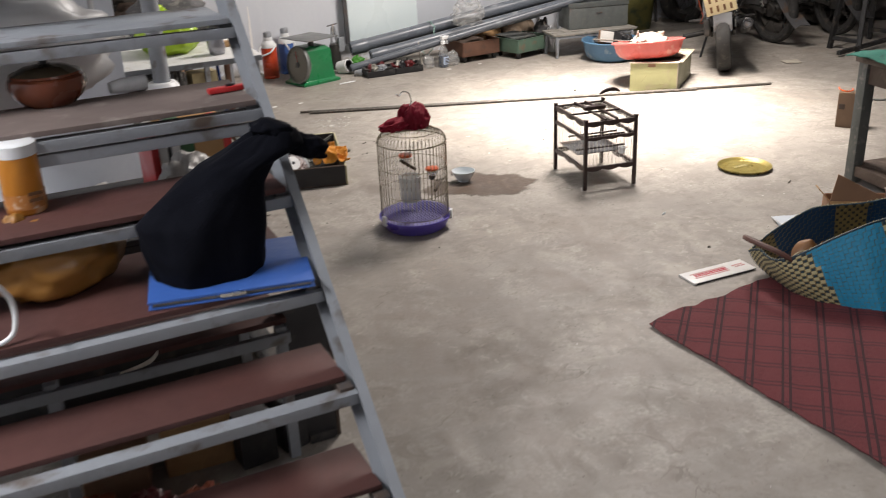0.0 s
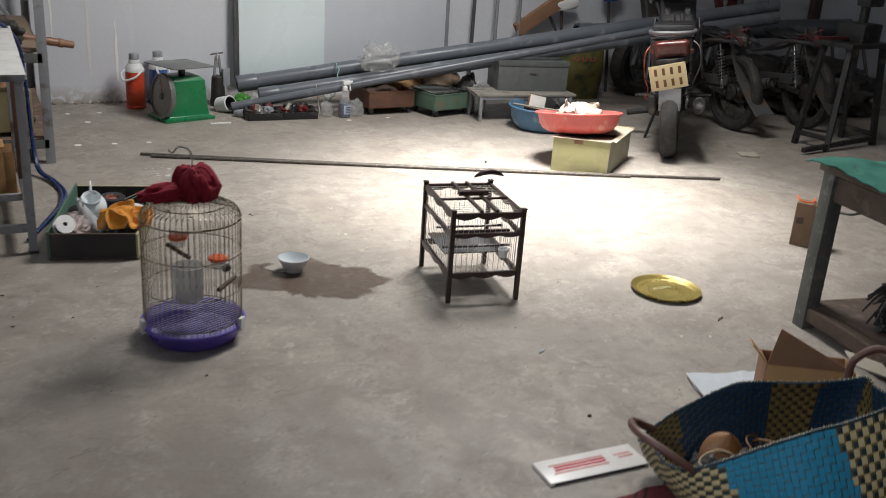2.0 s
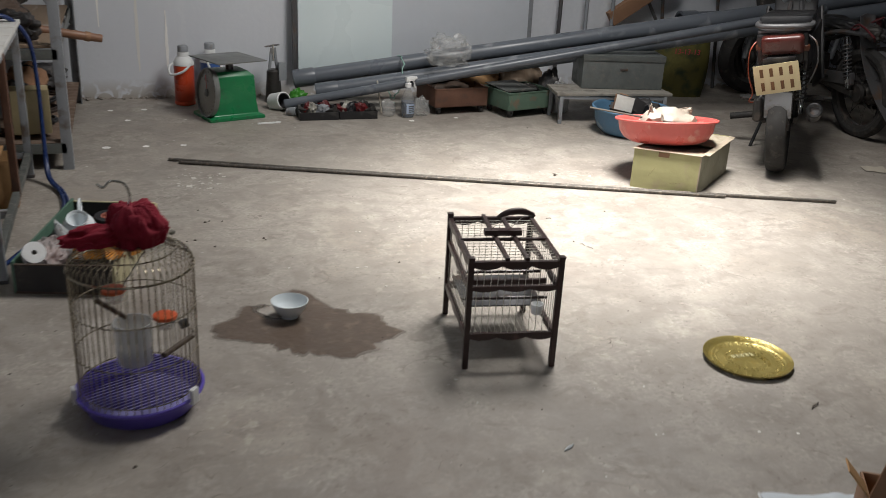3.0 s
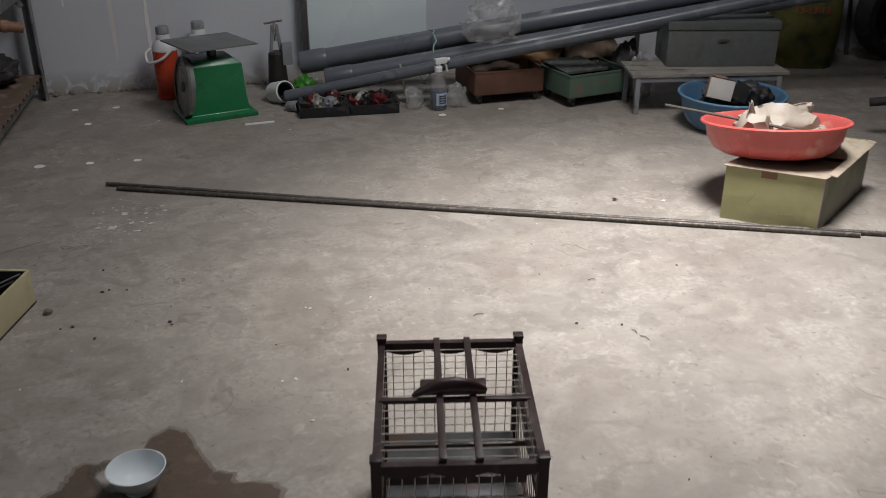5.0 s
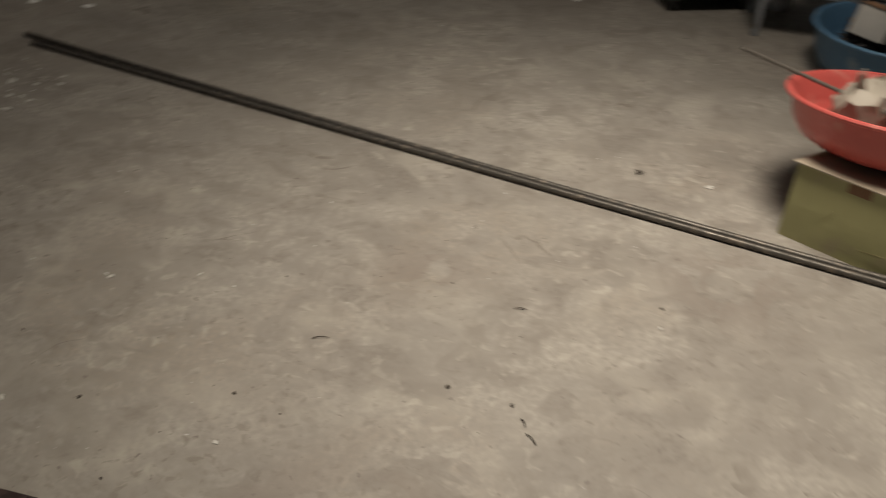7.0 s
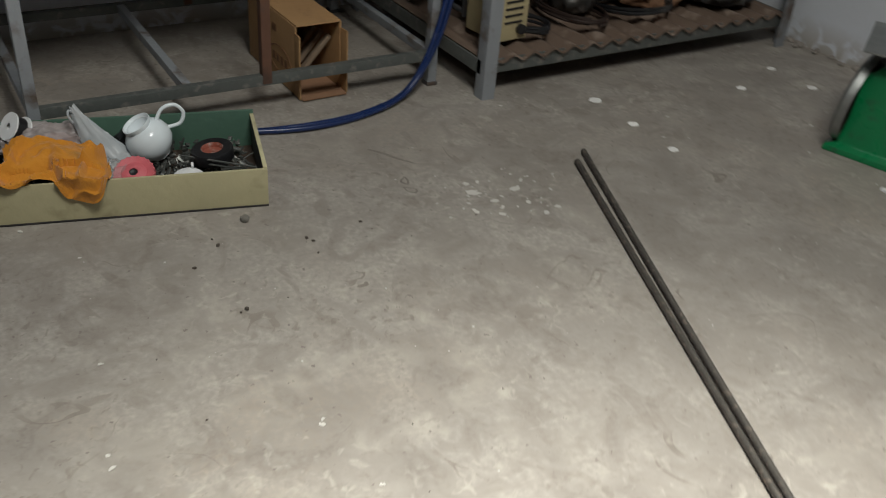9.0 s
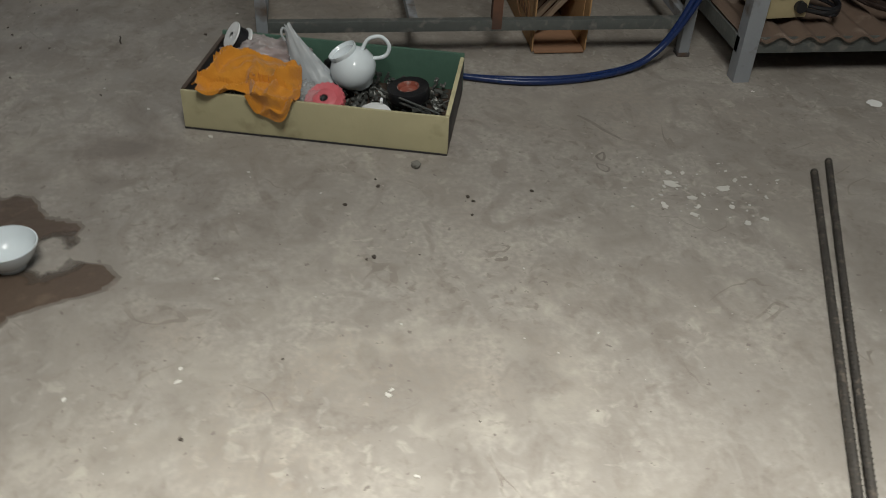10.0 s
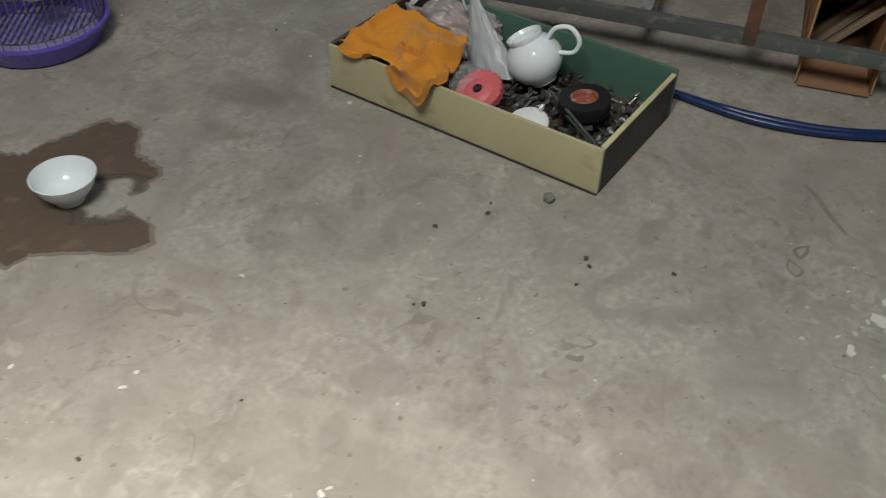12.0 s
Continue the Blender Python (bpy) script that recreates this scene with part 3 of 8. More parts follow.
def stairs():
    t = thing("steel_stairs", FLIGHT, "grey steel stairs with red-brown board treads used as shelves", "stairs")
    left = -0.55
    slope = Vector((0, RUN, RISE)).normalized()
    for x, name in ((SIDE + 0.008, "stringer"), (left + 0.004, "stringer")):
        low, high = Vector((x, STEP0.y + 0.02, STEP0.z - 0.01)) - slope * 0.49, Vector((x, STEP0.y + 0.02, STEP0.z - 0.01)) + slope * 2.95
        part(name, channel(low, high, 0.030, 0.055, 0.005), STEEL, t)
    for k in range(-2, 12):
        y, z = STEP0.y + RUN * k, STEP0.z + RISE * k
        wide = SIDE - left
        start, end = {1: (0.02, 0.36), 2: (0.0, 0.205), 3: (0.0, 0.25)}.get(k, (0.035, 0.19) if k < 1 else (0.0, 0.24))
        board = part("tread", box((wide - 0.03, end - start, 0.012), pose(left + wide / 2, y + (start + end) / 2, z + 0.003), 0.002), [TREAD] if k < 3 else [DUSTY_BOARD] if k == 3 else [STEEL], t, "red-brown board tread" if k < 3 else "dusty taupe board tread" if k == 3 else "dusty steel tread")
        edge = box((wide - 0.01, 0.036, 0.004), pose(left + wide / 2, y + 0.010, z - 0.0145), 0.001)
        box((wide - 0.01, 0.004, 0.024), pose(left + wide / 2, y - 0.008, z - 0.0225), 0.001, edge)
        part("front_angle", edge, STEEL, board)
        part("back_angle", box((wide - 0.042, 0.03, 0.022), pose(left + wide / 2, y + end + 0.005, z - 0.016), 0.002), STEEL, board)
        if k == 3:
            part("spare_rail", box((wide - 0.044, 0.02, 0.024), pose(left + wide / 2, y + 0.004, z - 0.053), 0.002), STEEL, board, "second steel rail below the tread")
        part("bracket", box((0.03, end - 0.02, 0.020), pose(SIDE - 0.022, y + end / 2, z - 0.015), 0.002), STEEL_DARK, board)
    return t


stairs()


def low_rack():
    """The low rack under the stairs with a board and things below it."""
    t = thing("low_rack", pose(0, 0, 0), "low steel rack with a red-brown board under the stairs", "rack")
    for x in (-0.35, 0.04, 0.60):
        for y in (1.60, 2.08):
            part("leg", box((0.028, 0.028, 0.40), pose(x, y, 0.20), 0.002), STEEL, t)
    part("board", box((1.0, 0.50, 0.014), pose(0.12, 1.85, 0.410), 0.002), TREAD, t)
    part("front_rail", box((1.0, 0.02, 0.03), pose(0.12, 1.585, 0.372), 0.002), STEEL, t)
    wires = thing("wire_loops", pose(0.30, 1.62, 0.40, 0, 0, 30), "loops of thin pale wire on the rack", "wire")
    bm = bmesh.new()
    for k in range(3):
        tube(curve_points([(-0.12, 0.0, 0.0), (-0.05, -0.03, 0.005 + 0.004 * k), (0.03, 0.03, 0.01), (0.08, 0.10 + 0.01 * k, 0.006), (0.02, 0.13, 0.004)]), 0.0022, bm, 6)
    part("loops", bm, BAMBOO, wires)
    for k, (x, y, s, mat) in enumerate([(0.15, 1.70, (0.16, 0.14, 0.12), CARD_DARK), (0.36, 1.72, (0.18, 0.12, 0.14), CARD), (0.50, 1.66, (0.10, 0.12, 0.13), BLACK_BOARD), (0.60, 1.68, (0.07, 0.12, 0.15), BLACK_BOARD)]):
        b = thing("storage_box", pose(x, y, 0, 0, 0, 8 * k - 10), "small dark box stored under the stairs", "box", "boxes under the stairs")
        part("body", box(s, pose(0, 0, s[2] / 2), 0.004), mat, b)
        part("lid", box((s[0] * 1.02, s[1] * 1.02, 0.015), pose(0, 0, s[2] + 0.006), 0.003), mat, b)
    chest = thing("low_cupboard", pose(0.05, 2.43, 0), "low black cupboard behind the stairs", "cupboard")
    part("front", box((1.13, 0.015, 0.49), pose(0, -0.29, 0.245), 0.003), BLACK_BOARD, chest)
    part("top", box((1.13, 0.60, 0.016), pose(0, 0.005, 0.50), 0.003), BLACK_BOARD, chest)
    part("back", box((1.13, 0.015, 0.49), pose(0, 0.29, 0.245), 0.003), BLACK_BOARD, chest)
    part("side", box((0.015, 0.56, 0.49), pose(-0.555, 0, 0.245), 0.003), BLACK_BOARD, chest)
    plank = thing("black_plank", pose(0.690, 2.39, 0), "black plank lying on the floor along the stair foot", "plank")
    part("plank", box((0.075, 1.54, 0.028), pose(0, 0, 0.0155), 0.004), BLACK_BOARD, plank)
    part("nail_strip", box((0.02, 1.50, 0.006), pose(-0.02, 0, 0.0325), 0.002), BLACK_PLASTIC, plank)
    upright = thing("upright_board", pose(0.668, 1.64, 0), "black board standing upright beside the low rack", "board")
    part("panel", box((0.135, 0.016, 0.455), pose(0, 0, 0.2285), 0.003), BLACK_BOARD, upright)
    part("edge_strip", box((0.010, 0.020, 0.455), pose(0.0725, 0, 0.2285), 0.002), DARK_WOOD, upright, "worn wooden edge")
    strip = thing("wood_strip", pose(0.705, 3.36, 0), "pale wooden strip lying on the floor", "strip")
    part("strip", box((0.026, 0.38, 0.02), pose(0, 0, 0.011), 0.003), CARD, strip)
    for k, (x, y) in enumerate([(0.07, 1.56), (0.19, 1.51), (0.31, 1.46)]):
        snack = thing("snack_packet", pose(x, y, 0.0, 0, 0, 20 * k), "crumpled red and orange snack packet on the floor", "packet", "snack packets")
        part("film", lump((0.14, 0.11, 0.075), 30 + k, 0.35, 2.4, 0.5, sub=4), [stuff_mat("dull_orange_film", (0.30, 0.07, 0.02), 0.4, 0, (0.40, 0.33, 0.25), 0.35), BIKE_RED, stuff_mat("brown_red_film", (0.20, 0.05, 0.025), 0.4, 0, (0.32, 0.26, 0.2), 0.35)][k], snack)


low_rack()


def stair_things():
    def tread(k):
        return STEP0.z + RISE * k + 0.0095

    folder = thing("ring_binder", FLIGHT @ pose(0.435, 1.29, tread(1), 0, 0, -11), "blue plastic folder lying flat under a black cloth", "folder")
    part("cover", box((0.325, 0.25, 0.006), pose(0, 0, 0.016), 0.002), BLUE_PLASTIC, folder)
    part("back_cover", box((0.325, 0.25, 0.004), pose(0, 0, 0.003), 0.0015), BLUE_PLASTIC, folder)
    part("paper_block", box((0.31, 0.24, 0.008), pose(0, 0.002, 0.009), 0.001), PAPER, folder, "white pages")
    part("clasp", box((0.05, 0.004, 0.008), pose(0.0, -0.126, 0.012), 0.001), CHROME, folder, "metal clasp")

    cloth = thing("black_cloth_bundle", FLIGHT @ pose(0.01, 1.295, tread(1) + 0.018), "black cloth draped over an upright thing", "cloth")
    rows = [(0.292, 0.545, 0.575, 0.02), (0.280, 0.50, 0.60, 0.035), (0.252, 0.445, 0.61, 0.05), (0.228, 0.39, 0.545, 0.06), (0.19, 0.335, 0.520, 0.07), (0.13, 0.262, 0.512, 0.085), (0.06, 0.270, 0.502, 0.09), (0.0, 0.285, 0.498, 0.085)]

    def drape(u, v):
        a, k = u * math.tau, min(v * 7, 6.999)
        one, two, f = rows[int(k)], rows[int(k) + 1], k - int(k)
        z, low, high, deep = (p + (q - p) * f for p, q in zip(one, two))
        fold = 1 + (0.025 * math.sin(5 * a + 6 * v) + 0.09 * noise.noise(Vector((1.6 * math.cos(a) + 2.0 * v, 1.6 * math.sin(a), 3.2 * v))) - 0.07 * abs(noise.noise(Vector((2.8 * math.cos(a), 2.8 * math.sin(a) + 3, 4.5 * v))))) * min(v * 2, 1) + 0.03 * v
        return Vector(((low + high) / 2 + (high - low) / 2 * math.cos(a) * fold, deep * math.sin(a) * fold, z + 0.006 * noise.noise(Vector((3 * math.cos(a), 3 * math.sin(a), 6 * v)))))

    def leaning(bm):
        """The upper cloth leans back on the next tread."""
        base, eye = Vector((0.01, 1.295, tread(1) + 0.018)), Vector((0.09, -0.49, 1.49))
        for v in bm.verts:
            h = min(max(v.co.z / 0.28, 0.0), 1.0)
            v.co.z *= 0.955
            v.co = eye + (base + v.co - eye) * (1 + 0.01 * h) - base
        return bm

    part("drape", leaning(sheet(84, 35, drape, thick=0.003)), BLACK_CLOTH, cloth, sharp=80)
    part("crown", leaning(lump((0.085, 0.07, 0.04), 8, 0.2, 1.6, 0.2, pose(0.545, 0, 0.272, 0, 14, 0), sub=4)), BLACK_CLOTH, cloth, sharp=80)
    part("hanging_corner", leaning(lump((0.09, 0.06, 0.05), 9, 0.25, 2.0, 0.25, pose(0.615, 0.01, 0.215, 0, 20, 0), sub=4)), BLACK_CLOTH, cloth, sharp=80)

    bag = thing("ochre_bag", FLIGHT @ pose(0.115, 1.43, tread(1), 0, 0, 20), "ochre plastic bag slumped on the stair tread", "bag")
    part("film", lump((0.30, 0.20, 0.15), 3, 0.2, 1.6, 0.2), OCHRE, bag, sharp=80)
    part("tied_neck", lump((0.05, 0.04, 0.05), 5, 0.3, 2.0, 0.3, pose(-0.06, 0.02, 0.12), sub=3), OCHRE, bag, sharp=80)

    can = thing("snack_tub", FLIGHT @ pose(0.082, 1.475, tread(2), 0, 0, 15) @ Matrix.Diagonal((1, 1, 1.12, 1)), "orange printed tub with a clear white lid", "tub")
    part("wall", lathe([(0.001, 0.0), (0.036, 0.0), (0.039, 0.004), (0.040, 0.11), (0.037, 0.113)]), stuff_mat("orange_tub_print", (0.62, 0.24, 0.03), 0.4, 0, (0.72, 0.58, 0.38), 0.25), can)
    part("lid", lathe([(0.041, 0.107), (0.042, 0.128), (0.036, 0.132), (0.001, 0.131)]), WHITE, can, "cloudy white lid")
    part("label", lathe([(0.0406, 0.012), (0.0406, 0.040)], seg=32), stuff_mat("brown_white_print", (0.50, 0.20, 0.05), 0.45, 0, (0.60, 0.52, 0.42), 0.5, 0.5, 60, 30), can, "brown and white printed band")
    for k in range(2):
        part("print_bar", box((0.028, 0.002, 0.006), pose(0.01, -0.0412, 0.028 + 0.012 * k)), INK_BROWN, can)

    pot = thing("clay_pot", FLIGHT @ pose(0.178, 1.74, tread(3)) @ Matrix.Diagonal((1, 1, 0.93, 1)), "glossy brown clay pot with a lid", "pot")
    part("body", lathe([(0.001, 0), (0.055, 0.0), (0.075, 0.02), (0.085, 0.045), (0.082, 0.064), (0.074, 0.07)], seg=40), GLAZE, pot)
    part("rim", lathe([(0.074, 0.068), (0.078, 0.071), (0.076, 0.076), (0.07, 0.074)], seg=40), GLAZE, pot)
    part("lid", lathe([(0.074, 0.075), (0.05, 0.088), (0.02, 0.094), (0.001, 0.095)], seg=40), stuff_mat("olive_glaze", (0.10, 0.075, 0.045), 0.25), pot, "olive brown lid")
    part("knob", lathe([(0.009, 0.093), (0.009, 0.104), (0.018, 0.112), (0.018, 0.118), (0.001, 0.121)], seg=20), BLACK_PLASTIC, pot, "dark knob")

    cups = thing("cup_stack", FLIGHT @ pose(0.34, 1.73, tread(3) + 0.019, 0, 90, 12) @ Matrix.Scale(0.68, 4), "stack of ribbed white paper cups lying down", "cups")
    for k in range(7):
        part("cup", lathe([(0.019, 0.0), (0.025, 0.045), (0.027, 0.046), (0.026, 0.048), (0.0235, 0.046), (0.018, 0.004)], seg=20), WHITE, cups, at=pose(0, 0, 0.013 * k - 0.05))

    knife = thing("red_cutter", FLIGHT @ pose(0.545, 1.60, tread(3), 0, 0, 6), "red box cutter with a white end", "knife")
    part("handle", box((0.085, 0.022, 0.012), pose(0, 0, 0.007), 0.004), RED, knife)
    part("slider", box((0.02, 0.01, 0.006), pose(0.01, 0, 0.015), 0.002), BLACK_PLASTIC, knife)
    part("tip", box((0.022, 0.018, 0.006), pose(0.052, 0, 0.008), 0.002), WHITE, knife)

    cord = thing("cable_loop", pose(0, 0, 0), "thick white cable hanging in a loop over the tread", "cable")
    part("cable", tube(curve_points([(-0.05, 1.375, 0.80), (-0.005, 1.387, 0.75), (0.014, 1.42, 0.69), (0.006, 1.416, 0.635), (-0.02, 1.41, 0.615), (-0.06, 1.41, 0.613), (-0.11, 1.42, 0.613)]), 0.0055, seg=10), WHITE, cord)
    part("plug", tube(curve_points([(-0.11, 1.42, 0.613), (-0.13, 1.422, 0.613), (-0.15, 1.425, 0.613)]), 0.008, seg=10), WHITE, cord)

    film = thing("white_carrier_bag", FLIGHT @ pose(0.10, 2.02, tread(3) - 0.05, 0, 0, 24), "thin white carrier bag hanging behind the treads", "bag")
    part("film", lump((0.62, 0.16, 0.27), 12, 0.14, 1.6, 0.35), BAG_WHITE, film, sharp=80)
    for dx in (0.02, 0.21):
        part("handle_loop", tube(curve_points([(dx - 0.05, 0, 0.20), (dx - 0.03, 0, 0.31), (dx + 0.01, 0, 0.34), (dx + 0.04, 0, 0.31), (dx + 0.05, 0, 0.18)]), 0.008, seg=8), BAG_WHITE, film)


stair_things()


def corner_things():
    post = thing("steel_post", pose(0.73, 3.762, 0), "grey steel post with a white collar", "post")
    part("tube", rod(0.038, 2.4), STEEL, post)
    part("collar", lathe([(0.04, 0.50), (0.072, 0.50), (0.075, 0.60), (0.06, 0.62), (0.04, 0.622)], seg=28), WHITE, post, "white plastic collar")
    screen = thing("black_board", pose(0.02, 3.68, 0.98), "black board hung on the light wall", "board")
    part("face", box((0.50, 0.02, 0.7), pose(0, 0, 0.35), 0.003), BLACK_BOARD, screen)
    part("rim", box((0.53, 0.012, 0.73), pose(0, 0.008, 0.35), 0.003), BLACK_PLASTIC, screen)
    sack = thing("woven_sack", pose(0.585, 2.56, 0.509, 0, 0, 8), "woven shopping sack striped red, white and green", "sack")
    x = -0.13
    for k, (mat, w) in enumerate([(RED, 0.025), (STRIPE_A, 0.03), (BLACK_PLASTIC, 0.012), (STRIPE_A, 0.03), (STRIPE_B, 0.045), (CARD, 0.10), (RED, 0.03)]):
        part("stripe", box((w, 0.16, 0.21 + 0.012 * math.sin(k * 2)), pose(x + w / 2, 0.004 * math.sin(k), 0.112), 0.008), mat, sack)
        x += w
    crumple = thing("grey_bag", pose(0.56, 2.38, 0.509, 0, 0, 30), "crumpled pale grey plastic bag on the cupboard", "bag")
    part("film", lump((0.20, 0.16, 0.15), 21, 0.10, 1.8, 0.8), stuff_mat("pale_grey_film", (0.50, 0.48, 0.46), 0.4), crumple, sharp=80)
    heap = thing("cloth_heap", pose(0.40, 3.46, 0), "crumpled bag of pale grey film by the wall", "bag")
    part("cloth", lump((0.34, 0.40, 0.26), 27, 0.10, 2.2, 0.8), bpy.data.materials["pale_grey_film"], heap, sharp=80)


corner_things()


# ---- white work table and what it holds ----
def frame_table():
    t = thing("work_table", pose(0, 0, 0), "steel-framed work table with a scratched white top", "table")
    x0, x1, y0, y1, z = 0.46, 1.19, 3.84, 5.06, 0.655
    top = part("top", box((x1 - x0 + 0.05, y1 - y0 + 0.06, 0.018), pose((x0 + x1) / 2, (y0 + y1) / 2, z + 0.012), 0.003), TABLE_TOP, t, "scratched white top")
    part("edge_trim", box((x1 - x0 + 0.04, 0.006, 0.024), pose((x0 + x1) / 2, y0 - 0.033, z + 0.008), 0.001), STEEL, top)
    for x in (x0, x1):
        part("mid_post", box((0.028, 0.028, z - 0.09), pose(x, 4.49, z / 2 + 0.045), 0.002), RUST_BOX, t, "rusty brown middle post")
        for y in (y0 + 0.02, y1 - 0.02):
            leg = part("leg", box((0.03, 0.03, z), pose(x, y, z / 2), 0.002), STEEL, t)
            part("foot", box((0.036, 0.036, 0.012), pose(x, y, 0.007), 0.002), STEEL_DARK, leg)
        part("long_rail", box((0.025, y1 - y0 - 0.04, 0.03), pose(x, (y0 + y1) / 2, 0.10), 0.002), STEEL_GREEN, t)
        part("upper_rail", box((0.022, y1 - y0, 0.03), pose(x, (y0 + y1) / 2, z - 0.02), 0.002), STEEL, t)
    for y in (y0 + 0.02, 4.265, y1 - 0.02):
        part("cross_rail", box((x1 - x0, 0.024, 0.028), pose((x0 + x1) / 2, y, 0.10), 0.002), STEEL, t)
    return z + 0.022


Z = frame_table()

carton = thing("carton", pose(0.945, 4.678, 0.004, 0, 0, 1), "open brown cardboard carton with a printed oval under the table", "carton")
CW, CD, CH = 0.37, 0.145, 0.215
part("front", box((CW, 0.005, CH), pose(0, -CD / 2, CH / 2), 0.001), CARD, carton)
part("back", box((CW, 0.005, CH), pose(0, CD / 2, CH / 2), 0.001), CARD, carton)
part("side", box((0.005, CD - 0.006, CH), pose(-CW / 2, 0, CH / 2), 0.001), CARD, carton)
part("top", box((CW + 0.006, CD, 0.005), pose(0, 0, CH + 0.003), 0.001), CARD, carton)
part("bottom", box((CW, CD, 0.004), pose(0, 0, 0.003), 0.001), CARD_DARK, carton)
for s in (-1, 1):
    part("flap", box((0.04, 0.004, CH - 0.02), pose(CW / 2 + 0.018, s * (CD / 2 + 0.003), CH / 2 - 0.008, 0, 0, 5 * s), 0.001), CARD, carton)
part("lower_flap", box((0.05, CD, 0.004), pose(CW / 2 + 0.022, 0, 0.004, 0, 4, 0), 0.001), CARD_DARK, carton)
oval = [Vector((0.07 + 0.082 * math.cos(a), -CD / 2 - 0.003, 0.075 + 0.042 * math.sin(a))) for a in [k * math.tau / 40 for k in range(40)]]
part("oval_print", tube(oval, 0.0022, seg=6, closed=True), INK_BROWN, carton)
for x in (0.025, 0.055, 0.085, 0.115):
    part("print_bar", box((0.019, 0.002, 0.026), pose(x, -CD / 2 - 0.003, 0.075), 0.0005), INK_BROWN, carton)
part("print_mark", box((0.035, 0.002, 0.024), pose(0.03, -CD / 2 - 0.003, 0.165), 0.0005), INK_BROWN, carton)


def engine():
    t = thing("small_engine", pose(0.90, 5.36, 0.147, 0, 0, 4), "greasy black portable engine in a tube frame", "engine")
    part("block", box((0.22, 0.20, 0.17), pose(0, 0, 0.12), 0.012), GREASE, t)
    part("tank", box((0.24, 0.18, 0.08), pose(0, 0.01, 0.25), 0.03), BLACK_PLASTIC, t)
    part("cylinder", rod(0.055, 0.12, pose(-0.02, -0.10, 0.13, 90, 0, 0), seg=24), GREASE, t)
    part("nameplate", box((0.12, 0.004, 0.055), pose(-0.03, -0.105, 0.16), 0.001), DIAL, t, "pale name plate")
    for x in (-0.15, 0.15):
        part("frame_tube", tube(curve_points([(x, -0.13, 0.01), (x, -0.13, 0.26), (x, -0.09, 0.31), (x, 0.09, 0.31), (x, 0.13, 0.26), (x, 0.13, 0.01)]), 0.011, seg=8), STEEL_DARK, t)
    for y in (-0.12, 0.12):
        part("cross_tube", bar((-0.15, y, 0.02), (0.15, y, 0.02), 0.01), STEEL_DARK, t)
    part("fins", box((0.02, 0.14, 0.12), pose(0.12, -0.02, 0.14), 0.002), STEEL, t)


engine()

lime = thing("lime_bag", pose(0.85, 4.17, Z, 0, 0, 15), "lime green plastic bag full of things", "bag")
part("film", lump((0.29, 0.30, 0.19), 5, 0.16, 1.9, 0.22), LIME, lime, sharp=80)
part("knot", lump((0.06, 0.05, 0.06), 6, 0.4, 3, 0.3, pose(-0.02, 0.0, 0.165), sub=3), LIME, lime, sharp=80)
grey_sack = thing("grey_sack", pose(0.93, 4.55, Z, 0, 0, 20), "dark grey sack slumped on the table", "sack")
part("cloth", lump((0.40, 0.34, 0.24), 9, 0.2, 2.0, 0.25), GREY_CLOTH, grey_sack, sharp=80)
hat = thing("peach_basin", pose(1.00, 4.70, Z + 0.165, 0, -62, 40), "big peach plastic basin leaning on its side", "basin")
part("shell", lathe([(0.001, -0.10), (0.07, -0.10), (0.115, -0.08), (0.150, -0.03), (0.165, 0.02), (0.168, 0.03), (0.160, 0.03), (0.145, -0.02), (0.11, -0.07), (0.001, -0.085)], seg=48), PEACH, hat)
pleats = bmesh.new()
for k in range(26):
    beam((0.03 * math.cos(k * math.tau / 26), 0.03 * math.sin(k * math.tau / 26), -0.05), (0.125 * math.cos(k * math.tau / 26), 0.125 * math.sin(k * math.tau / 26), -0.035), 0.012, 0.02, pleats)
part("ribbed_disc", pleats, stuff_mat("grey_ribbed_plastic", (0.22, 0.225, 0.23), 0.5), hat, "grey ribbed disc inside")
bottle = thing("silver_pouch", pose(1.04, 3.96, Z, 0, -6, 0), "silver foil pouch standing upright", "pouch")
part("pouch", lathe([(0.001, 0), (0.036, 0.0), (0.042, 0.03), (0.041, 0.08), (0.02, 0.125), (0.012, 0.14), (0.012, 0.155), (0.001, 0.158)], seg=14), stuff_mat("silver_film", (0.42, 0.42, 0.45), 0.25, 0.5), bottle)
part("cap", rod(0.014, 0.018, pose(0, 0, 0.15)), BLACK_PLASTIC, bottle, "dark cap")
block = thing("wood_block", pose(1.11, 4.12, Z, 0, 0, 15), "small tan wooden block on the table", "block")
part("wood", box((0.06, 0.035, 0.028), pose(0, 0, 0.0145), 0.004), CARD, block)
for k, (x, y, r) in enumerate([(1.10, 4.62, 0.055), (1.05, 4.36, 0.035)]):
    coil = thing("cable_coil", pose(x, y, Z + 0.005, 0, 0, 40 * k), "coil of dark cable lying on the table", "cable", "coils on the table")
    line = [Vector((r * (1 + 0.05 * math.sin(a * 0.37)) * math.cos(a), r * math.sin(a), 0.0035 * (a / math.tau) + 0.001)) for a in [j * math.tau / 24 for j in range(24 * 3)]]
    part("cable", tube(line, 0.0035, seg=6), BLACK_PLASTIC, coil)
scraps = thing("dark_offcuts", pose(0.96, 4.98, Z, 0, 0, 5), "stack of dark metal offcuts on the table", "offcuts")
for k in range(5):
    part("offcut", box((0.26 - 0.02 * k, 0.10, 0.016), pose(0.01 * k, 0.004 * k, 0.009 + 0.0165 * k, 0, 0, 7 * k - 12), 0.002), STEEL_DARK if k % 2 else GREASE, scraps)

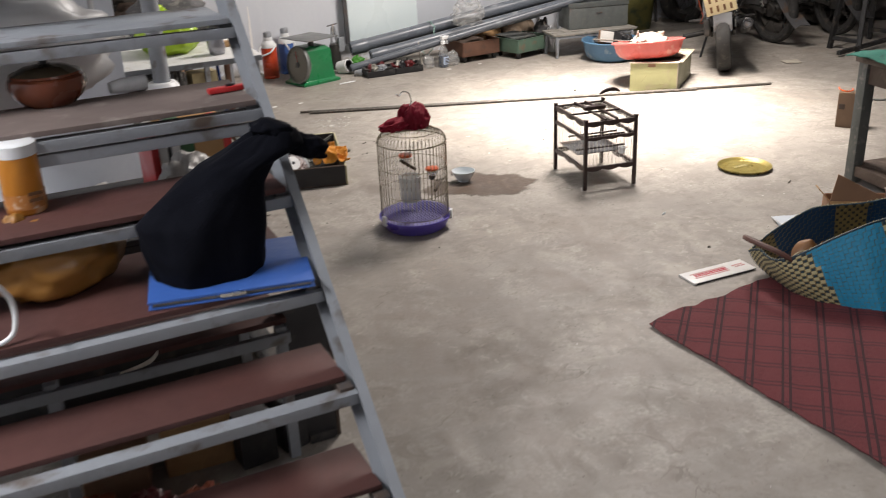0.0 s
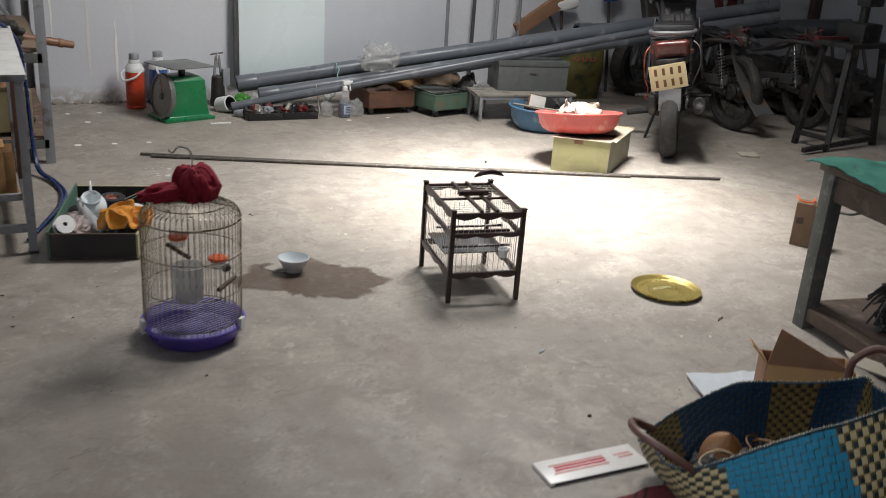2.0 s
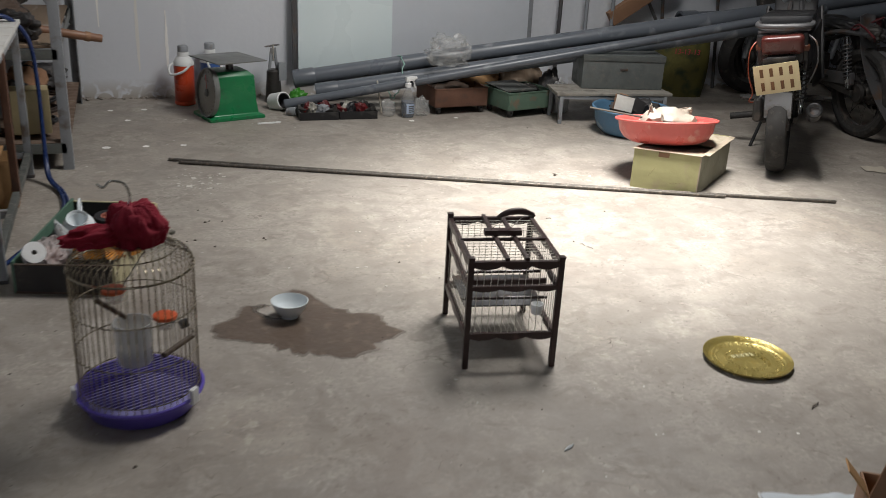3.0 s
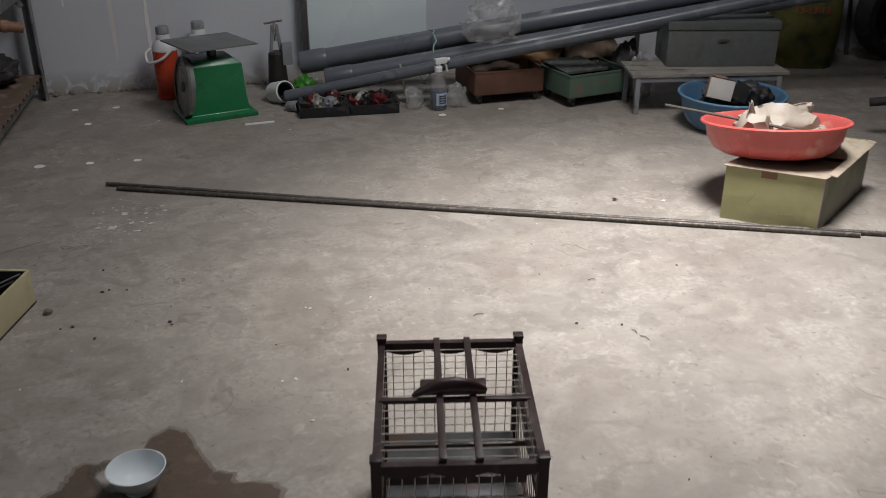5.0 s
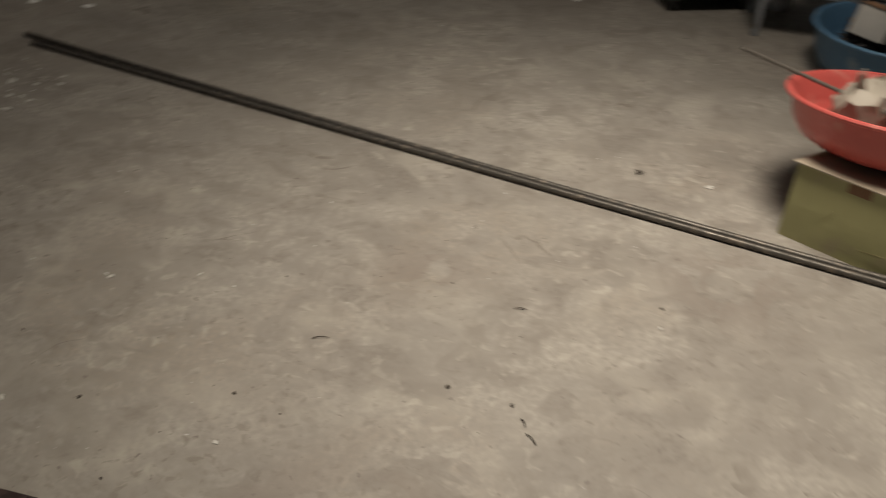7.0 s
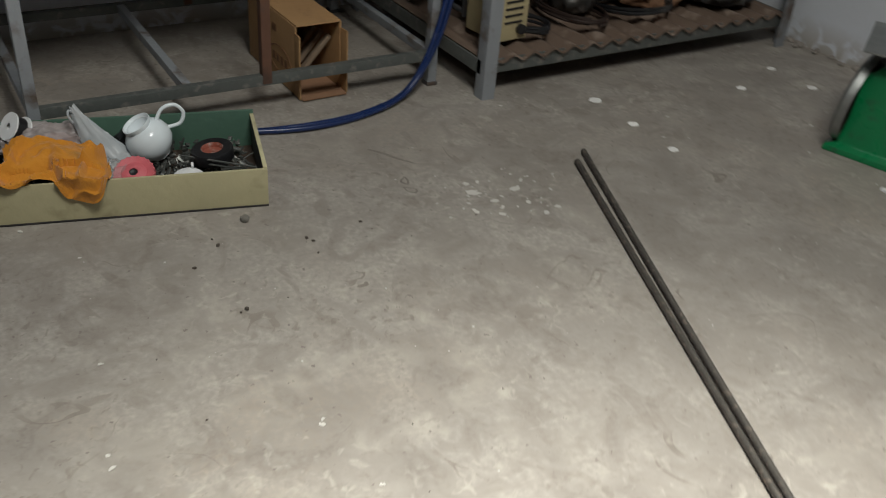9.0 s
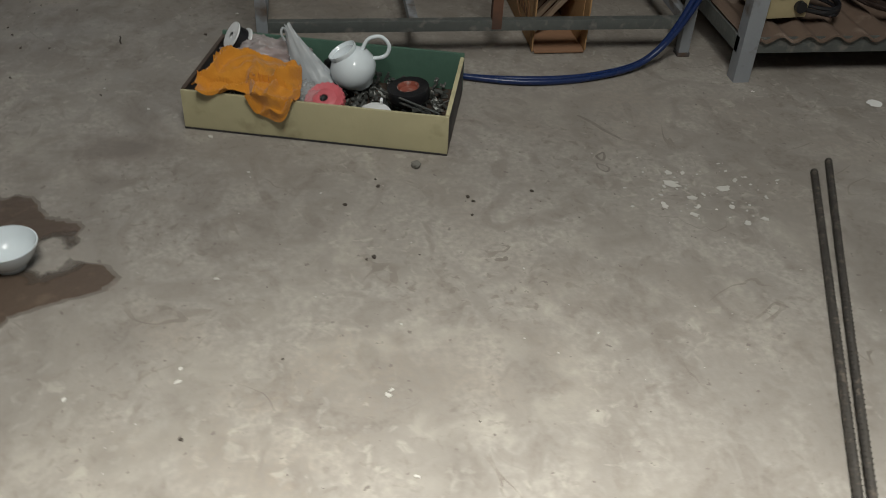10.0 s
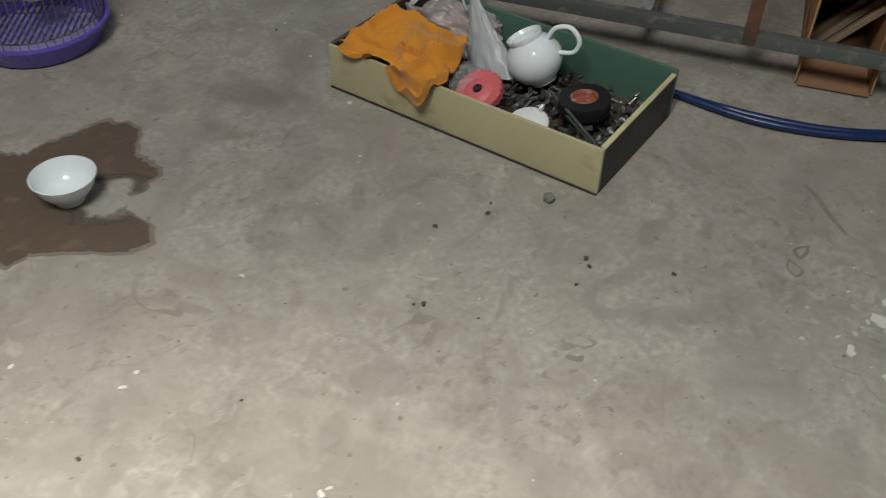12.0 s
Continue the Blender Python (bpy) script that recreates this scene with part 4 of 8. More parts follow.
inside = thing("wood_offcuts", pose(1.02, 4.675, 0.010, 0, 0, 8), "wooden offcuts inside the open carton", "offcuts")
for k in range(3):
    part("stick", beam((-0.05 + 0.04 * k, -0.05, 0.01), (-0.03 + 0.045 * k, 0.06, 0.15), 0.022, 0.014), PLANK, inside)

hose = thing("blue_hose", pose(0, 0, 0), "pair of dark blue hoses hanging from the rack to the floor", "hose")
for k, d in enumerate((0.0, 0.017)):
    line = [(1.18, 3.98, 0.011), (1.30, 4.30 + d, 0.011), (1.345 + d, 4.55, 0.011), (1.325 + d * 0.7, 4.76, 0.012), (1.27 + d * 0.4, 4.92, 0.04), (1.262, 5.01 + d, 0.20), (1.258, 5.055 + d, 0.42), (1.24, 5.05 + d, 0.60), (1.16, 5.0 + d, 0.70), (1.04, 4.92 + d, 0.69)]
    part("hose", tube(curve_points(line, 10), 0.0082, seg=10), HOSE, hose)


# ---- steel rack ----
def rack():
    t = thing("steel_rack", pose(0, 0, 0), "grey-green steel rack loaded with cables and scrap", "rack")
    x0, x1, y0, y1 = 0.47, 1.345, 5.13, 6.49
    for x in (x0, x1):
        for y in (y0, y1):
            bm = box((0.045, 0.006, 1.9), pose(x, y, 0.95), 0.001)
            box((0.006, 0.045, 1.9), pose(x + (0.02 if x > 1 else -0.02), y + (0.02 if y < 5.5 else -0.02), 0.95), 0.001, bm)
            part("post", bm, STEEL, t)
    for z in (0.10, 0.52, 1.22):
        for x in (x0, x1):
            part("long_rail", box((0.006, y1 - y0, 0.045), pose(x, (y0 + y1) / 2, z), 0.001), STEEL_GREEN, t)
        for y in (y0, y1):
            part("short_rail", box((x1 - x0, 0.006, 0.045), pose((x0 + x1) / 2, y, z), 0.001), STEEL_GREEN, t)
    part("diagonal_brace", beam((x1 - 0.01, y1 - 0.05, 0.45), (x1 - 0.40, y1 - 0.02, 0.95), 0.03, 0.02), STEEL, t)

    def ripple(u, v):
        return Vector((x0 + 0.01 + (x1 - x0 + 0.005) * v, y0 + 0.01 + (y1 - y0 - 0.02) * u, 0.119 + 0.009 * math.sin(u * math.tau * 17)))

    part("corrugated_shelf", sheet(204, 4, ripple, thick=0.006), stuff_mat("brown_corrugated_sheet", (0.165, 0.115, 0.085), 0.8, 0, (0.26, 0.20, 0.16), 0.3, 0.3), t, "brown corrugated sheet as a shelf")
    part("board", box((x1 - x0 - 0.02, y1 - y0 - 0.03, 0.014), pose((x0 + x1) / 2, (y0 + y1) / 2, 0.552), 0.002), PLANK, t)
    part("board", box((x1 - x0 - 0.02, y1 - y0 - 0.03, 0.014), pose((x0 + x1) / 2, (y0 + y1) / 2, 1.25), 0.002), PLANK, t)


rack()
rnd = random.Random(11)
for k, (x, y, z, r) in enumerate([(1.14, 5.62, 0.150, 0.12), (1.18, 5.86, 0.150, 0.11), (1.05, 6.10, 0.150, 0.12), (1.20, 5.36, 0.150, 0.08)]):
    coil = thing("cable_coil", pose(x, y, z, 0, 0, 70 * k), "tangled coil of black cable on the rack", "cable", "coils on the rack")
    line = [Vector((r * (1 + 0.18 * noise.noise(Vector((a * 0.31, k, 0)))) * math.cos(a) * 1.3, r * (0.8 + 0.2 * noise.noise(Vector((k, a * 0.23, 2)))) * math.sin(a), 0.008 + 0.006 * (a / math.tau) + 0.01 * noise.noise(Vector((a * 0.7, 3, k))))) for a in [j * math.tau / 20 for j in range(20 * 4)]]
    part("cable", tube(line, 0.0055, seg=6), BLACK_PLASTIC if k % 2 else stuff_mat("brown_black_cable", (0.035, 0.022, 0.018), 0.5), coil)
case = thing("cream_case", pose(1.20, 5.27, 0.146, 0, 0, 6), "dirty cream electric case with grille slots", "machine")
part("body", box((0.16, 0.12, 0.20), pose(0, 0, 0.101), 0.006), stuff_mat("dirty_cream", (0.45, 0.38, 0.22), 0.5), case)
for k in range(5):
    part("slot", box((0.004, 0.07, 0.006), pose(0.081, 0, 0.06 + 0.022 * k)), BLACK_PLASTIC, case)
part("knob", rod(0.016, 0.015, pose(0.08, 0.03, 0.035, 0, 90, 0), seg=16), BLACK_PLASTIC, case)
for k, (x, y, s, mat) in enumerate([(1.12, 6.02, (0.20, 0.34, 0.16), CARD_DARK), (0.80, 5.85, (0.34, 0.30, 0.20), RUST_BOX), (1.16, 6.28, (0.26, 0.30, 0.12), BLACK_BOARD), (1.10, 5.66, (0.16, 0.13, 0.15), GREASE)]):
    scrap = thing("scrap_lump", pose(x, y, 0.147, 0, 0, 17 * k), "dark bundle of scrap and cloth on the rack", "scrap", "scrap on the rack")
    part("scrap", lump(s, 40 + k, 0.3, 2.2, 0.3), mat, scrap, sharp=80)
    part("strap", tube(curve_points([(-s[0] * 0.45, 0, 0.01), (-s[0] * 0.3, 0.02, s[2] * 0.8), (s[0] * 0.2, -0.02, s[2] * 0.98), (s[0] * 0.46, 0, 0.02)]), 0.005, seg=6), BLACK_PLASTIC, scrap)
roller = thing("bamboo_stick", pose(1.20, 5.47, 0.585, 0, 101, 15), "short brown bamboo stick jutting from the rack", "stick")
part("stick", lathe([(0.001, -0.12), (0.020, -0.12), (0.021, -0.02), (0.0235, 0.0), (0.021, 0.02), (0.020, 0.20), (0.022, 0.22), (0.020, 0.24), (0.019, 0.34), (0.001, 0.34)], seg=14), stuff_mat("brown_bamboo", (0.23, 0.115, 0.065), 0.55), roller)
part("binding", lathe([(0.0235, 0.262), (0.0235, 0.285)], seg=14), CARD_DARK, roller)
for k, (x, y, s, mat) in enumerate([(0.95, 5.45, (0.5, 0.42, 0.2), DARK_WOOD), (0.9, 6.1, (0.5, 0.5, 0.24), GREASE), (1.18, 5.30, (0.16, 0.2, 0.12), BLACK_BOARD)]):
    scrap = thing("scrap_lump", pose(x, y, 0.56, 0, 0, 23 * k), "dark bundle of scrap on the rack's upper board", "scrap", "scrap on the rack")
    part("scrap", lump(s, 60 + k, 0.35, 2.4, 0.35), mat, scrap, sharp=80)


# ---- open tray of tools and scrap ----
TRAY = pose(1.392, 4.047, 0, 0, 0, math.degrees(math.atan2(4.30 - 3.705, 1.70 - 1.545)) - 90)
# in the tray's own axes x runs across (0.30), y along (0.615)


def tool_tray():
    t = thing("tool_tray", TRAY, "cream and black wooden tray full of scrap and tools", "tray")
    w, l, h = 0.312, 0.632, 0.098
    part("long_side", box((0.008, l, h), pose(w / 2 + 0.0765, 0, h / 2 + 0.003), 0.0015), CREAM_WOOD, t, "cream front board")
    part("long_side", box((0.008, l, h + 0.012), pose(-w / 2 + 0.0765, 0, h / 2 + 0.008), 0.0015), GREEN_PAINT, t, "dull green back board")
    for s in (-1, 1):
        part("end_board", box((w - 0.009, 0.008, h), pose(0.0765, s * (l / 2 - 0.0045), h / 2 + 0.002), 0.0015), BLACK_BOARD, t, "blackened end board")
        part("end_trim", box((w - 0.009, 0.010, 0.004), pose(0.0765, s * (l / 2 - 0.0045), h + 0.003), 0.001), CREAM_WOOD if s > 0 else DARK_WOOD, t, "worn end edge")
    part("bottom", box((w, l, 0.008), pose(0.0765, 0, 0.005), 0.001), DARK_WOOD, t)
    part("foot_strip", box((0.004, l, 0.004), pose(w / 2 + 0.081, 0, 0.003), 0.001), BLACK_BOARD, t, "dark foot strip")


tool_tray()


def in_tray(x, y, z, rx=0, ry=0, rz=0):
    return TRAY @ pose(0.0765 + x, y, z, rx, ry, rz)


def tray_filling():
    bm, rnd = bmesh.new(), random.Random(3)
    for _ in range(760):
        x, y = rnd.uniform(-0.128, 0.126), rnd.uniform(-0.282, 0.282)
        at = pose(x, y, 0.014 + rnd.random() ** 2 * 0.034, rnd.uniform(0, 360), rnd.uniform(0, 40), rnd.uniform(0, 360))
        kind = rnd.random()
        if kind < 0.45:
            box((rnd.uniform(0.006, 0.028), rnd.uniform(0.003, 0.012), rnd.uniform(0.001, 0.006)), at, 0, bm)
        elif kind < 0.8:
            rod(rnd.uniform(0.0015, 0.0045), rnd.uniform(0.012, 0.04), at, bm, 6)
        else:
            lump((0.018, 0.013, 0.010), rnd.random() * 90, 0.5, 2, at=at, bm=bm, sub=1)
    ob = part("metal_scraps", bm, [GRIT])
    ob.matrix_basis = in_tray(0, 0, 0)
    tagged(ob, "bolts, hinges and small metal scraps filling the tray", "scraps", kind="stuff")

    teapot = thing("teapot", in_tray(-0.06, 0.075, 0.046, 0, 30, -80) @ Matrix.Scale(1.08, 4), "white porcelain teapot without lid, lying tilted", "teapot")
    body = lathe([(0.001, 0.0), (0.024, 0.0), (0.026, 0.006), (0.040, 0.016), (0.052, 0.034), (0.0545, 0.052), (0.049, 0.072), (0.036, 0.086), (0.030, 0.09), (0.031, 0.094), (0.027, 0.094), (0.026, 0.086), (0.001, 0.05)], seg=36)
    part("body", body, PORCELAIN, teapot)
    part("rim", lathe([(0.031, 0.089), (0.035, 0.096), (0.0345, 0.101), (0.033, 0.101), (0.029, 0.094)], seg=36), PORCELAIN, teapot)
    part("spout", tube(curve_points([(0.045, 0, 0.030), (0.066, 0, 0.034), (0.080, 0, 0.050), (0.092, 0, 0.058)]), lambda s: 0.016 - 0.007 * s, seg=12), PORCELAIN, teapot)
    part("handle", tube(curve_points([(-0.040, 0, 0.078), (-0.066, 0, 0.094), (-0.094, 0, 0.086), (-0.100, 0, 0.058), (-0.080, 0, 0.040), (-0.052, 0, 0.048)]), 0.0046, seg=10), PORCELAIN, teapot)

    tape = thing("tape_roll", in_tray(0.005, 0.200, 0.060, 6, 2, 0), "roll of black electrical tape with a printed core", "tape")
    part("roll", lathe([(0.026, 0.0), (0.050, 0.0), (0.0515, 0.003), (0.0515, 0.026), (0.050, 0.029), (0.027, 0.029)], seg=40), BLACK_PLASTIC, tape)
    part("core", lathe([(0.001, 0.018), (0.024, 0.018), (0.0255, 0.027), (0.0275, 0.0295)], seg=40), stuff_mat("reddish_label", (0.30, 0.09, 0.06), 0.5, 0, (0.50, 0.48, 0.44), 0.6, 0.3, 60, 22), tape, "red and silver printed core")

    pink = thing("toothed_wheel", in_tray(0.086, 0.012, 0.064, 6, 28, 0), "faded pink toothed plastic wheel", "wheel")
    toothed = lathe([(0.009, 0.0), (0.045, 0.0), (0.048, 0.003), (0.048, 0.019), (0.045, 0.022), (0.030, 0.019), (0.022, 0.024), (0.010, 0.024)], seg=88)
    for v in toothed.verts:
        far = math.hypot(v.co.x, v.co.y)
        if far > 0.04:
            v.co.xy *= 1 + 0.035 * math.cos(22 * math.atan2(v.co.y, v.co.x))
    part("rim", toothed, PINK, pink)
    part("hub", lathe([(0.001, 0.002), (0.0095, 0.002), (0.0095, 0.021), (0.001, 0.019)], seg=24), BLACK_PLASTIC, pink, "dark hub")

    lid = thing("white_disc", in_tray(0.11, 0.135, 0.058, 0, 16, 0), "round white plastic disc lying on scraps", "disc")
    part("face", lathe([(0.001, 0.008), (0.036, 0.008), (0.040, 0.005), (0.040, 0.0), (0.037, 0.0)], seg=32), WHITE, lid)
    part("tab", box((0.012, 0.006, 0.012), pose(-0.036, 0.01, 0.014), 0.001), WHITE, lid)

    cone = thing("white_pouch", in_tray(-0.04, -0.035, 0.03, 14, -12, 0), "white plastic bag standing half open", "bag")

    def twist(u, v):
        a = u * math.tau
        c, q = math.cos(a), math.sin(a)
        fold = 1 - 2 * abs(noise.noise(Vector((2.4 * c + 0.6 * v, 2.4 * q, 3.2 * v + 1.4))))
        r = 0.050 - 0.040 * v + 0.009 * fold * (1 - v) + 0.003 * noise.noise(Vector((7 * c, 7 * q, 9 * v)))
        top = 0.150 + 0.022 * c + 0.012 * noise.noise(Vector((3 * c, 3 * q, 8)))
        return Vector((r * c * 0.55 - 0.012 * v, r * q * 1.15 - 0.045 * v, top * v))

    part("film", sheet(48, 20, twist), POUCH_FILM, cone, sharp=80)
    part("loop", tube(curve_points([(-0.012, -0.045, 0.145), (0.0, -0.055, 0.165), (0.010, -0.060, 0.155), (0.006, -0.056, 0.135)]), 0.003, seg=6), POUCH_FILM, cone)

    film = thing("clear_bag", in_tray(-0.092, -0.175, 0.03, 0, 0, 4), "cloudy clear plastic bag, crumpled", "bag")
    part("film", lump((0.12, 0.23, 0.095), 31, 0.26, 2.4, 0.5, sub=5), stuff_mat("cloudy_bag_film", (0.52, 0.46, 0.45), 0.3, alpha=0.55, bump=0), film, sharp=80)
    part("pink_contents", lump((0.09, 0.14, 0.07), 34, 0.15, 2.0, 0.4, sub=4), stuff_mat("dull_pink", (0.42, 0.27, 0.25), 0.6), film, "dull pink contents")
    small = thing("clear_bag", in_tray(0.07, -0.040, 0.035, 0, 0, 20), "cloudy clear plastic bag, crumpled", "bag")
    part("film", lump((0.09, 0.09, 0.065), 37, 0.35, 2.6, 0.4), BAG_CLEAR, small, sharp=80)
    spool = thing("cable_reel", in_tray(-0.115, -0.245, 0.105, 0, 55, -60), "small white reel at the tray's end", "reel")
    part("reel", lathe([(0.008, 0), (0.036, 0.0), (0.036, 0.004), (0.016, 0.006), (0.016, 0.034), (0.036, 0.036), (0.036, 0.04), (0.008, 0.04)], seg=28), WHITE, spool)
    part("winding", lathe([(0.0165, 0.007), (0.03, 0.008), (0.03, 0.032), (0.0165, 0.033)], seg=28), BLACK_PLASTIC, spool)
    for k, (a, b) in enumerate([((0.0, 0.12, 0.07), (0.145, 0.292, 0.10)), ((0.04, 0.17, 0.065), (0.13, 0.28, 0.085))]):
        rodlet = thing("thin_rod", in_tray(0, 0, 0), "thin dark rod lying across the tray", "rod", "rods in the tray")
        part("rod", bar(a, b, 0.0028, seg=6), STEEL_GREEN, rodlet)
    dark = thing("dark_pouch", in_tray(-0.10, 0.02, 0.03, 0, 0, 0), "dark glossy foil pouch", "pouch")
    part("film", lump((0.10, 0.12, 0.07), 44, 0.35, 2.4, 0.3, sub=3), BLACK_PLASTIC, dark, sharp=80)

    cloth = thing("orange_cloth", in_tray(0, 0, 0.012), "stained orange cloth hanging over the tray's edge", "cloth")

    def draped(u, v):
        """Lies crumpled on the scraps; one lobe rests on the front board, the other hangs over it."""
        wu = u + 0.07 * noise.noise(Vector((2.6 * u, 2.2 * v, 5.5)))
        wv = v + 0.09 * noise.noise(Vector((2.4 * u + 7, 2.6 * v, 1.5)))
        reach = 0.150 + 0.030 * math.exp(-((u - 0.22) / 0.18) ** 2) + 0.074 * math.exp(-((u - 0.76) / 0.20) ** 6)
        run = min(max(wv, 0), 1.02) * reach
        left, right = -0.262 - 0.022 * v, -0.088 + 0.040 * math.sin(math.pi * 0.6 * v)
        y = left + (right - left) * wu
        fold = (1 - 2 * abs(noise.noise(Vector((3.1 * wu + 1.9 * wv, 2.6 * wv - 2.2 * wu, 2.7))))) ** 3
        fold2 = 1 - 2 * abs(noise.noise(Vector((7.5 * wu - 3 * wv, 6.0 * wv + 4 * wu, 6.1))))
        swell = 0.046 * math.sin(math.pi * min(max(u, 0), 1)) ** 0.6 * math.sin(math.pi * min(v * 1.2, 1.0))
        lift = (0.034 * fold + 0.004 * fold2) * (0.4 + 0.6 * min(1, 4 * v * (1.25 - v))) + swell
        flat_part = 0.163
        if run < flat_part:
            return Vector((run, y, 0.090 + max(lift, -0.004) * (1 if run < 0.125 else 0.6)))
        down = run - flat_part
        return Vector((0.171 + 0.008 * math.sin(16 * u) + 0.32 * max(lift, 0), y, 0.104 - down + 0.25 * max(lift, 0)))

    part("cloth", sheet(110, 80, draped, thick=0.0018), ORANGE_CLOTH, cloth, sharp=40)


tray_filling()


# ---- bird cages ----
def round_cage():
    t = thing("round_bird_cage", pose(1.60, 2.985, 0, 0, 0, 0), "round wire bird cage with a purple plastic base", "bird cage")
    base = part("base", lathe([(0.001, 0.006), (0.118, 0.006), (0.126, 0.0), (0.134, 0.006), (0.152, 0.042), (0.160, 0.052), (0.160, 0.058), (0.153, 0.058), (0.146, 0.045), (0.13, 0.016), (0.001, 0.016)], seg=64), PURPLE, t, "purple plastic tray base")
    for k in range(2):
        clip = part("clip", box((0.012, 0.026, 0.042), pose(0.160, 0, 0.062), 0.003), WHITE, base, "white clip", at=pose(0, 0, 0, 0, 0, (-38, 190)[k]))
    r, top, hub = 0.148, 0.392, 0.448
    bend = 0.034
    line = [Vector((r, 0, 0.05)), Vector((r, 0, top))] + [Vector((r - bend + bend * math.cos(a), 0, top + bend * math.sin(a))) for a in [j * math.pi / 2 / 5 for j in range(1, 5)]]
    line += [Vector((r - bend, 0, top + bend)), Vector((0.09, 0, hub - 0.007)), Vector((0.046, 0, hub))]
    wire = mesh_of(tube(line, 0.00125, seg=5), WIRE, "wire")
    for k in range(52):
        piece("wire", wire, t, pose(0, 0, 0, 0, 0, k * 360 / 52))
    for z, rr, thick in [(0.07, r, 0.0016), (0.17, r, 0.0016), (0.285, r, 0.0016), (top, r + 0.001, 0.0028), (0.4335, 0.108, 0.0016), (hub, 0.046, 0.0026)]:
        part("ring", tube([Vector((rr * math.cos(a), rr * math.sin(a), z)) for a in [j * math.tau / 48 for j in range(48)]], thick, seg=6, closed=True), WIRE, t)
    # pale disc whose colour imitates the gloss on the purple tray floor
    part("tray_liner", lathe([(0.001, 0.0), (0.128, 0.0), (0.128, 0.002), (0.001, 0.002)], seg=48), stuff_mat("lavender_sheen", (0.46, 0.44, 0.80), 0.3), t, "pale lavender disc standing in for gloss on the purple tray", at=pose(0, 0, 0.017))
    for k in range(21):
        y = -0.132 + 0.264 * k / 20
        half = math.sqrt(max(0.141**2 - y * y, 0.0004))
        part("floor_wire", bar((-half, y, 0.068), (half, y, 0.068), 0.0027, seg=5), GRATE, t, at=pose(0, 0, 0, 0, 0, 24))
    part("cross_wire", bar((0, -0.14, 0.066), (0, 0.14, 0.066), 0.0018, seg=5), CHROME, t, at=pose(0, 0, 0, 0, 0, 24))
    part("hook", tube(curve_points([(0, 0, hub), (0.0, 0, 0.52), (0.010, 0, 0.56), (0.0, 0, 0.595), (-0.03, 0, 0.606), (-0.048, 0, 0.592), (-0.062, 0, 0.602)]), 0.003, seg=8), CHROME, t, at=pose(0, 0, 0, 0, 0, 10))
    perch = part("perch", bar((-0.085, -0.07, 0.335), (-0.02, -0.075, 0.285), 0.0065, seg=8), DARK_WOOD, t, "dark wooden perch")
    part("perch_end", rod(0.012, 0.02, pose(0.110, 0.06, 0.185, 0, 80, 20), seg=12), BLACK_PLASTIC, t)
    part("perch", bar((0.06, -0.09, 0.180), (0.135, 0.02, 0.170), 0.007, seg=8), DARK_WOOD, t, "dark wooden perch")
    for x, y, z in [(-0.045, -0.03, 0.31), (0.07, -0.045, 0.235)]:
        cup = part("feeder", lathe([(0.001, 0), (0.021, 0), (0.025, 0.028), (0.023, 0.028), (0.019, 0.003)], seg=24), BAG_CLEAR, t, "clear feeder cup", at=pose(x, y, z))
        part("feeder_rim", lathe([(0.025, 0.024), (0.029, 0.026), (0.029, 0.034), (0.022, 0.036), (0.001, 0.034)], seg=24), ORANGE, cup, "orange feeder rim")
    jar = part("water_jar", lathe([(0.001, 0.0), (0.042, 0.0), (0.045, 0.004), (0.049, 0.112), (0.046, 0.112), (0.042, 0.006), (0.001, 0.005)], seg=32), stuff_mat("cloudy_jar", (0.66, 0.68, 0.68), 0.25, alpha=0.45, bump=0), t, "cloudy clear plastic jar", at=pose(-0.008, 0.02, 0.115))
    part("water", lathe([(0.001, 0.006), (0.041, 0.006), (0.043, 0.045), (0.001, 0.045)], seg=28), stuff_mat("cloudy_water", (0.5, 0.5, 0.46), 0.2, alpha=0.35, bump=0), jar)

    cloth = thing("crimson_cover", pose(1.60, 2.985, 0.442, 0, 0, 8), "crimson cloth cage cover gathered on top", "cloth")

    def gathered(u, v):
        a = u * math.tau
        c, q = math.cos(a), math.sin(a)
        n = noise.fractal(Vector((2.2 * c, 2.2 * q, 2.5 * v)), 0.8, 2.2, 4)
        pleat = 0.22 * abs(math.sin(2.5 * a + 5.5 * v + 2.6 * n)) + 0.14 * n + 0.03 * math.sin(17 * a - 9 * v)
        rr = 0.054 * math.sin(min(v * 1.25, 1.0) * math.pi / 2) ** 0.8 * (1 - 0.22 * max(v - 0.8, 0) * 5) * (1 + pleat * v + 0.05 * n * min(3 * v, 1))
        return Vector((rr * c * 1.12 + 0.012 + 0.012 * v, rr * q * 0.95, 0.002 + 0.092 * (1 - v ** 2.4) + 0.020 * n * min(3 * v, 1) * (1 - v) + 0.010 * abs(math.sin(3 * a + 2)) * math.exp(-((v - 0.25) / 0.2) ** 2)))

    part("gathered_cloth", sheet(120, 26, gathered, thick=0.002), CRIMSON, cloth, sharp=80)
    part("hanging_end", lump((0.13, 0.06, 0.05), 71, 0.06, 1.5, 0.8, pose(-0.085, -0.015, 0.012, 0, -4, -6), sub=4), CRIMSON, cloth, sharp=80)


round_cage()


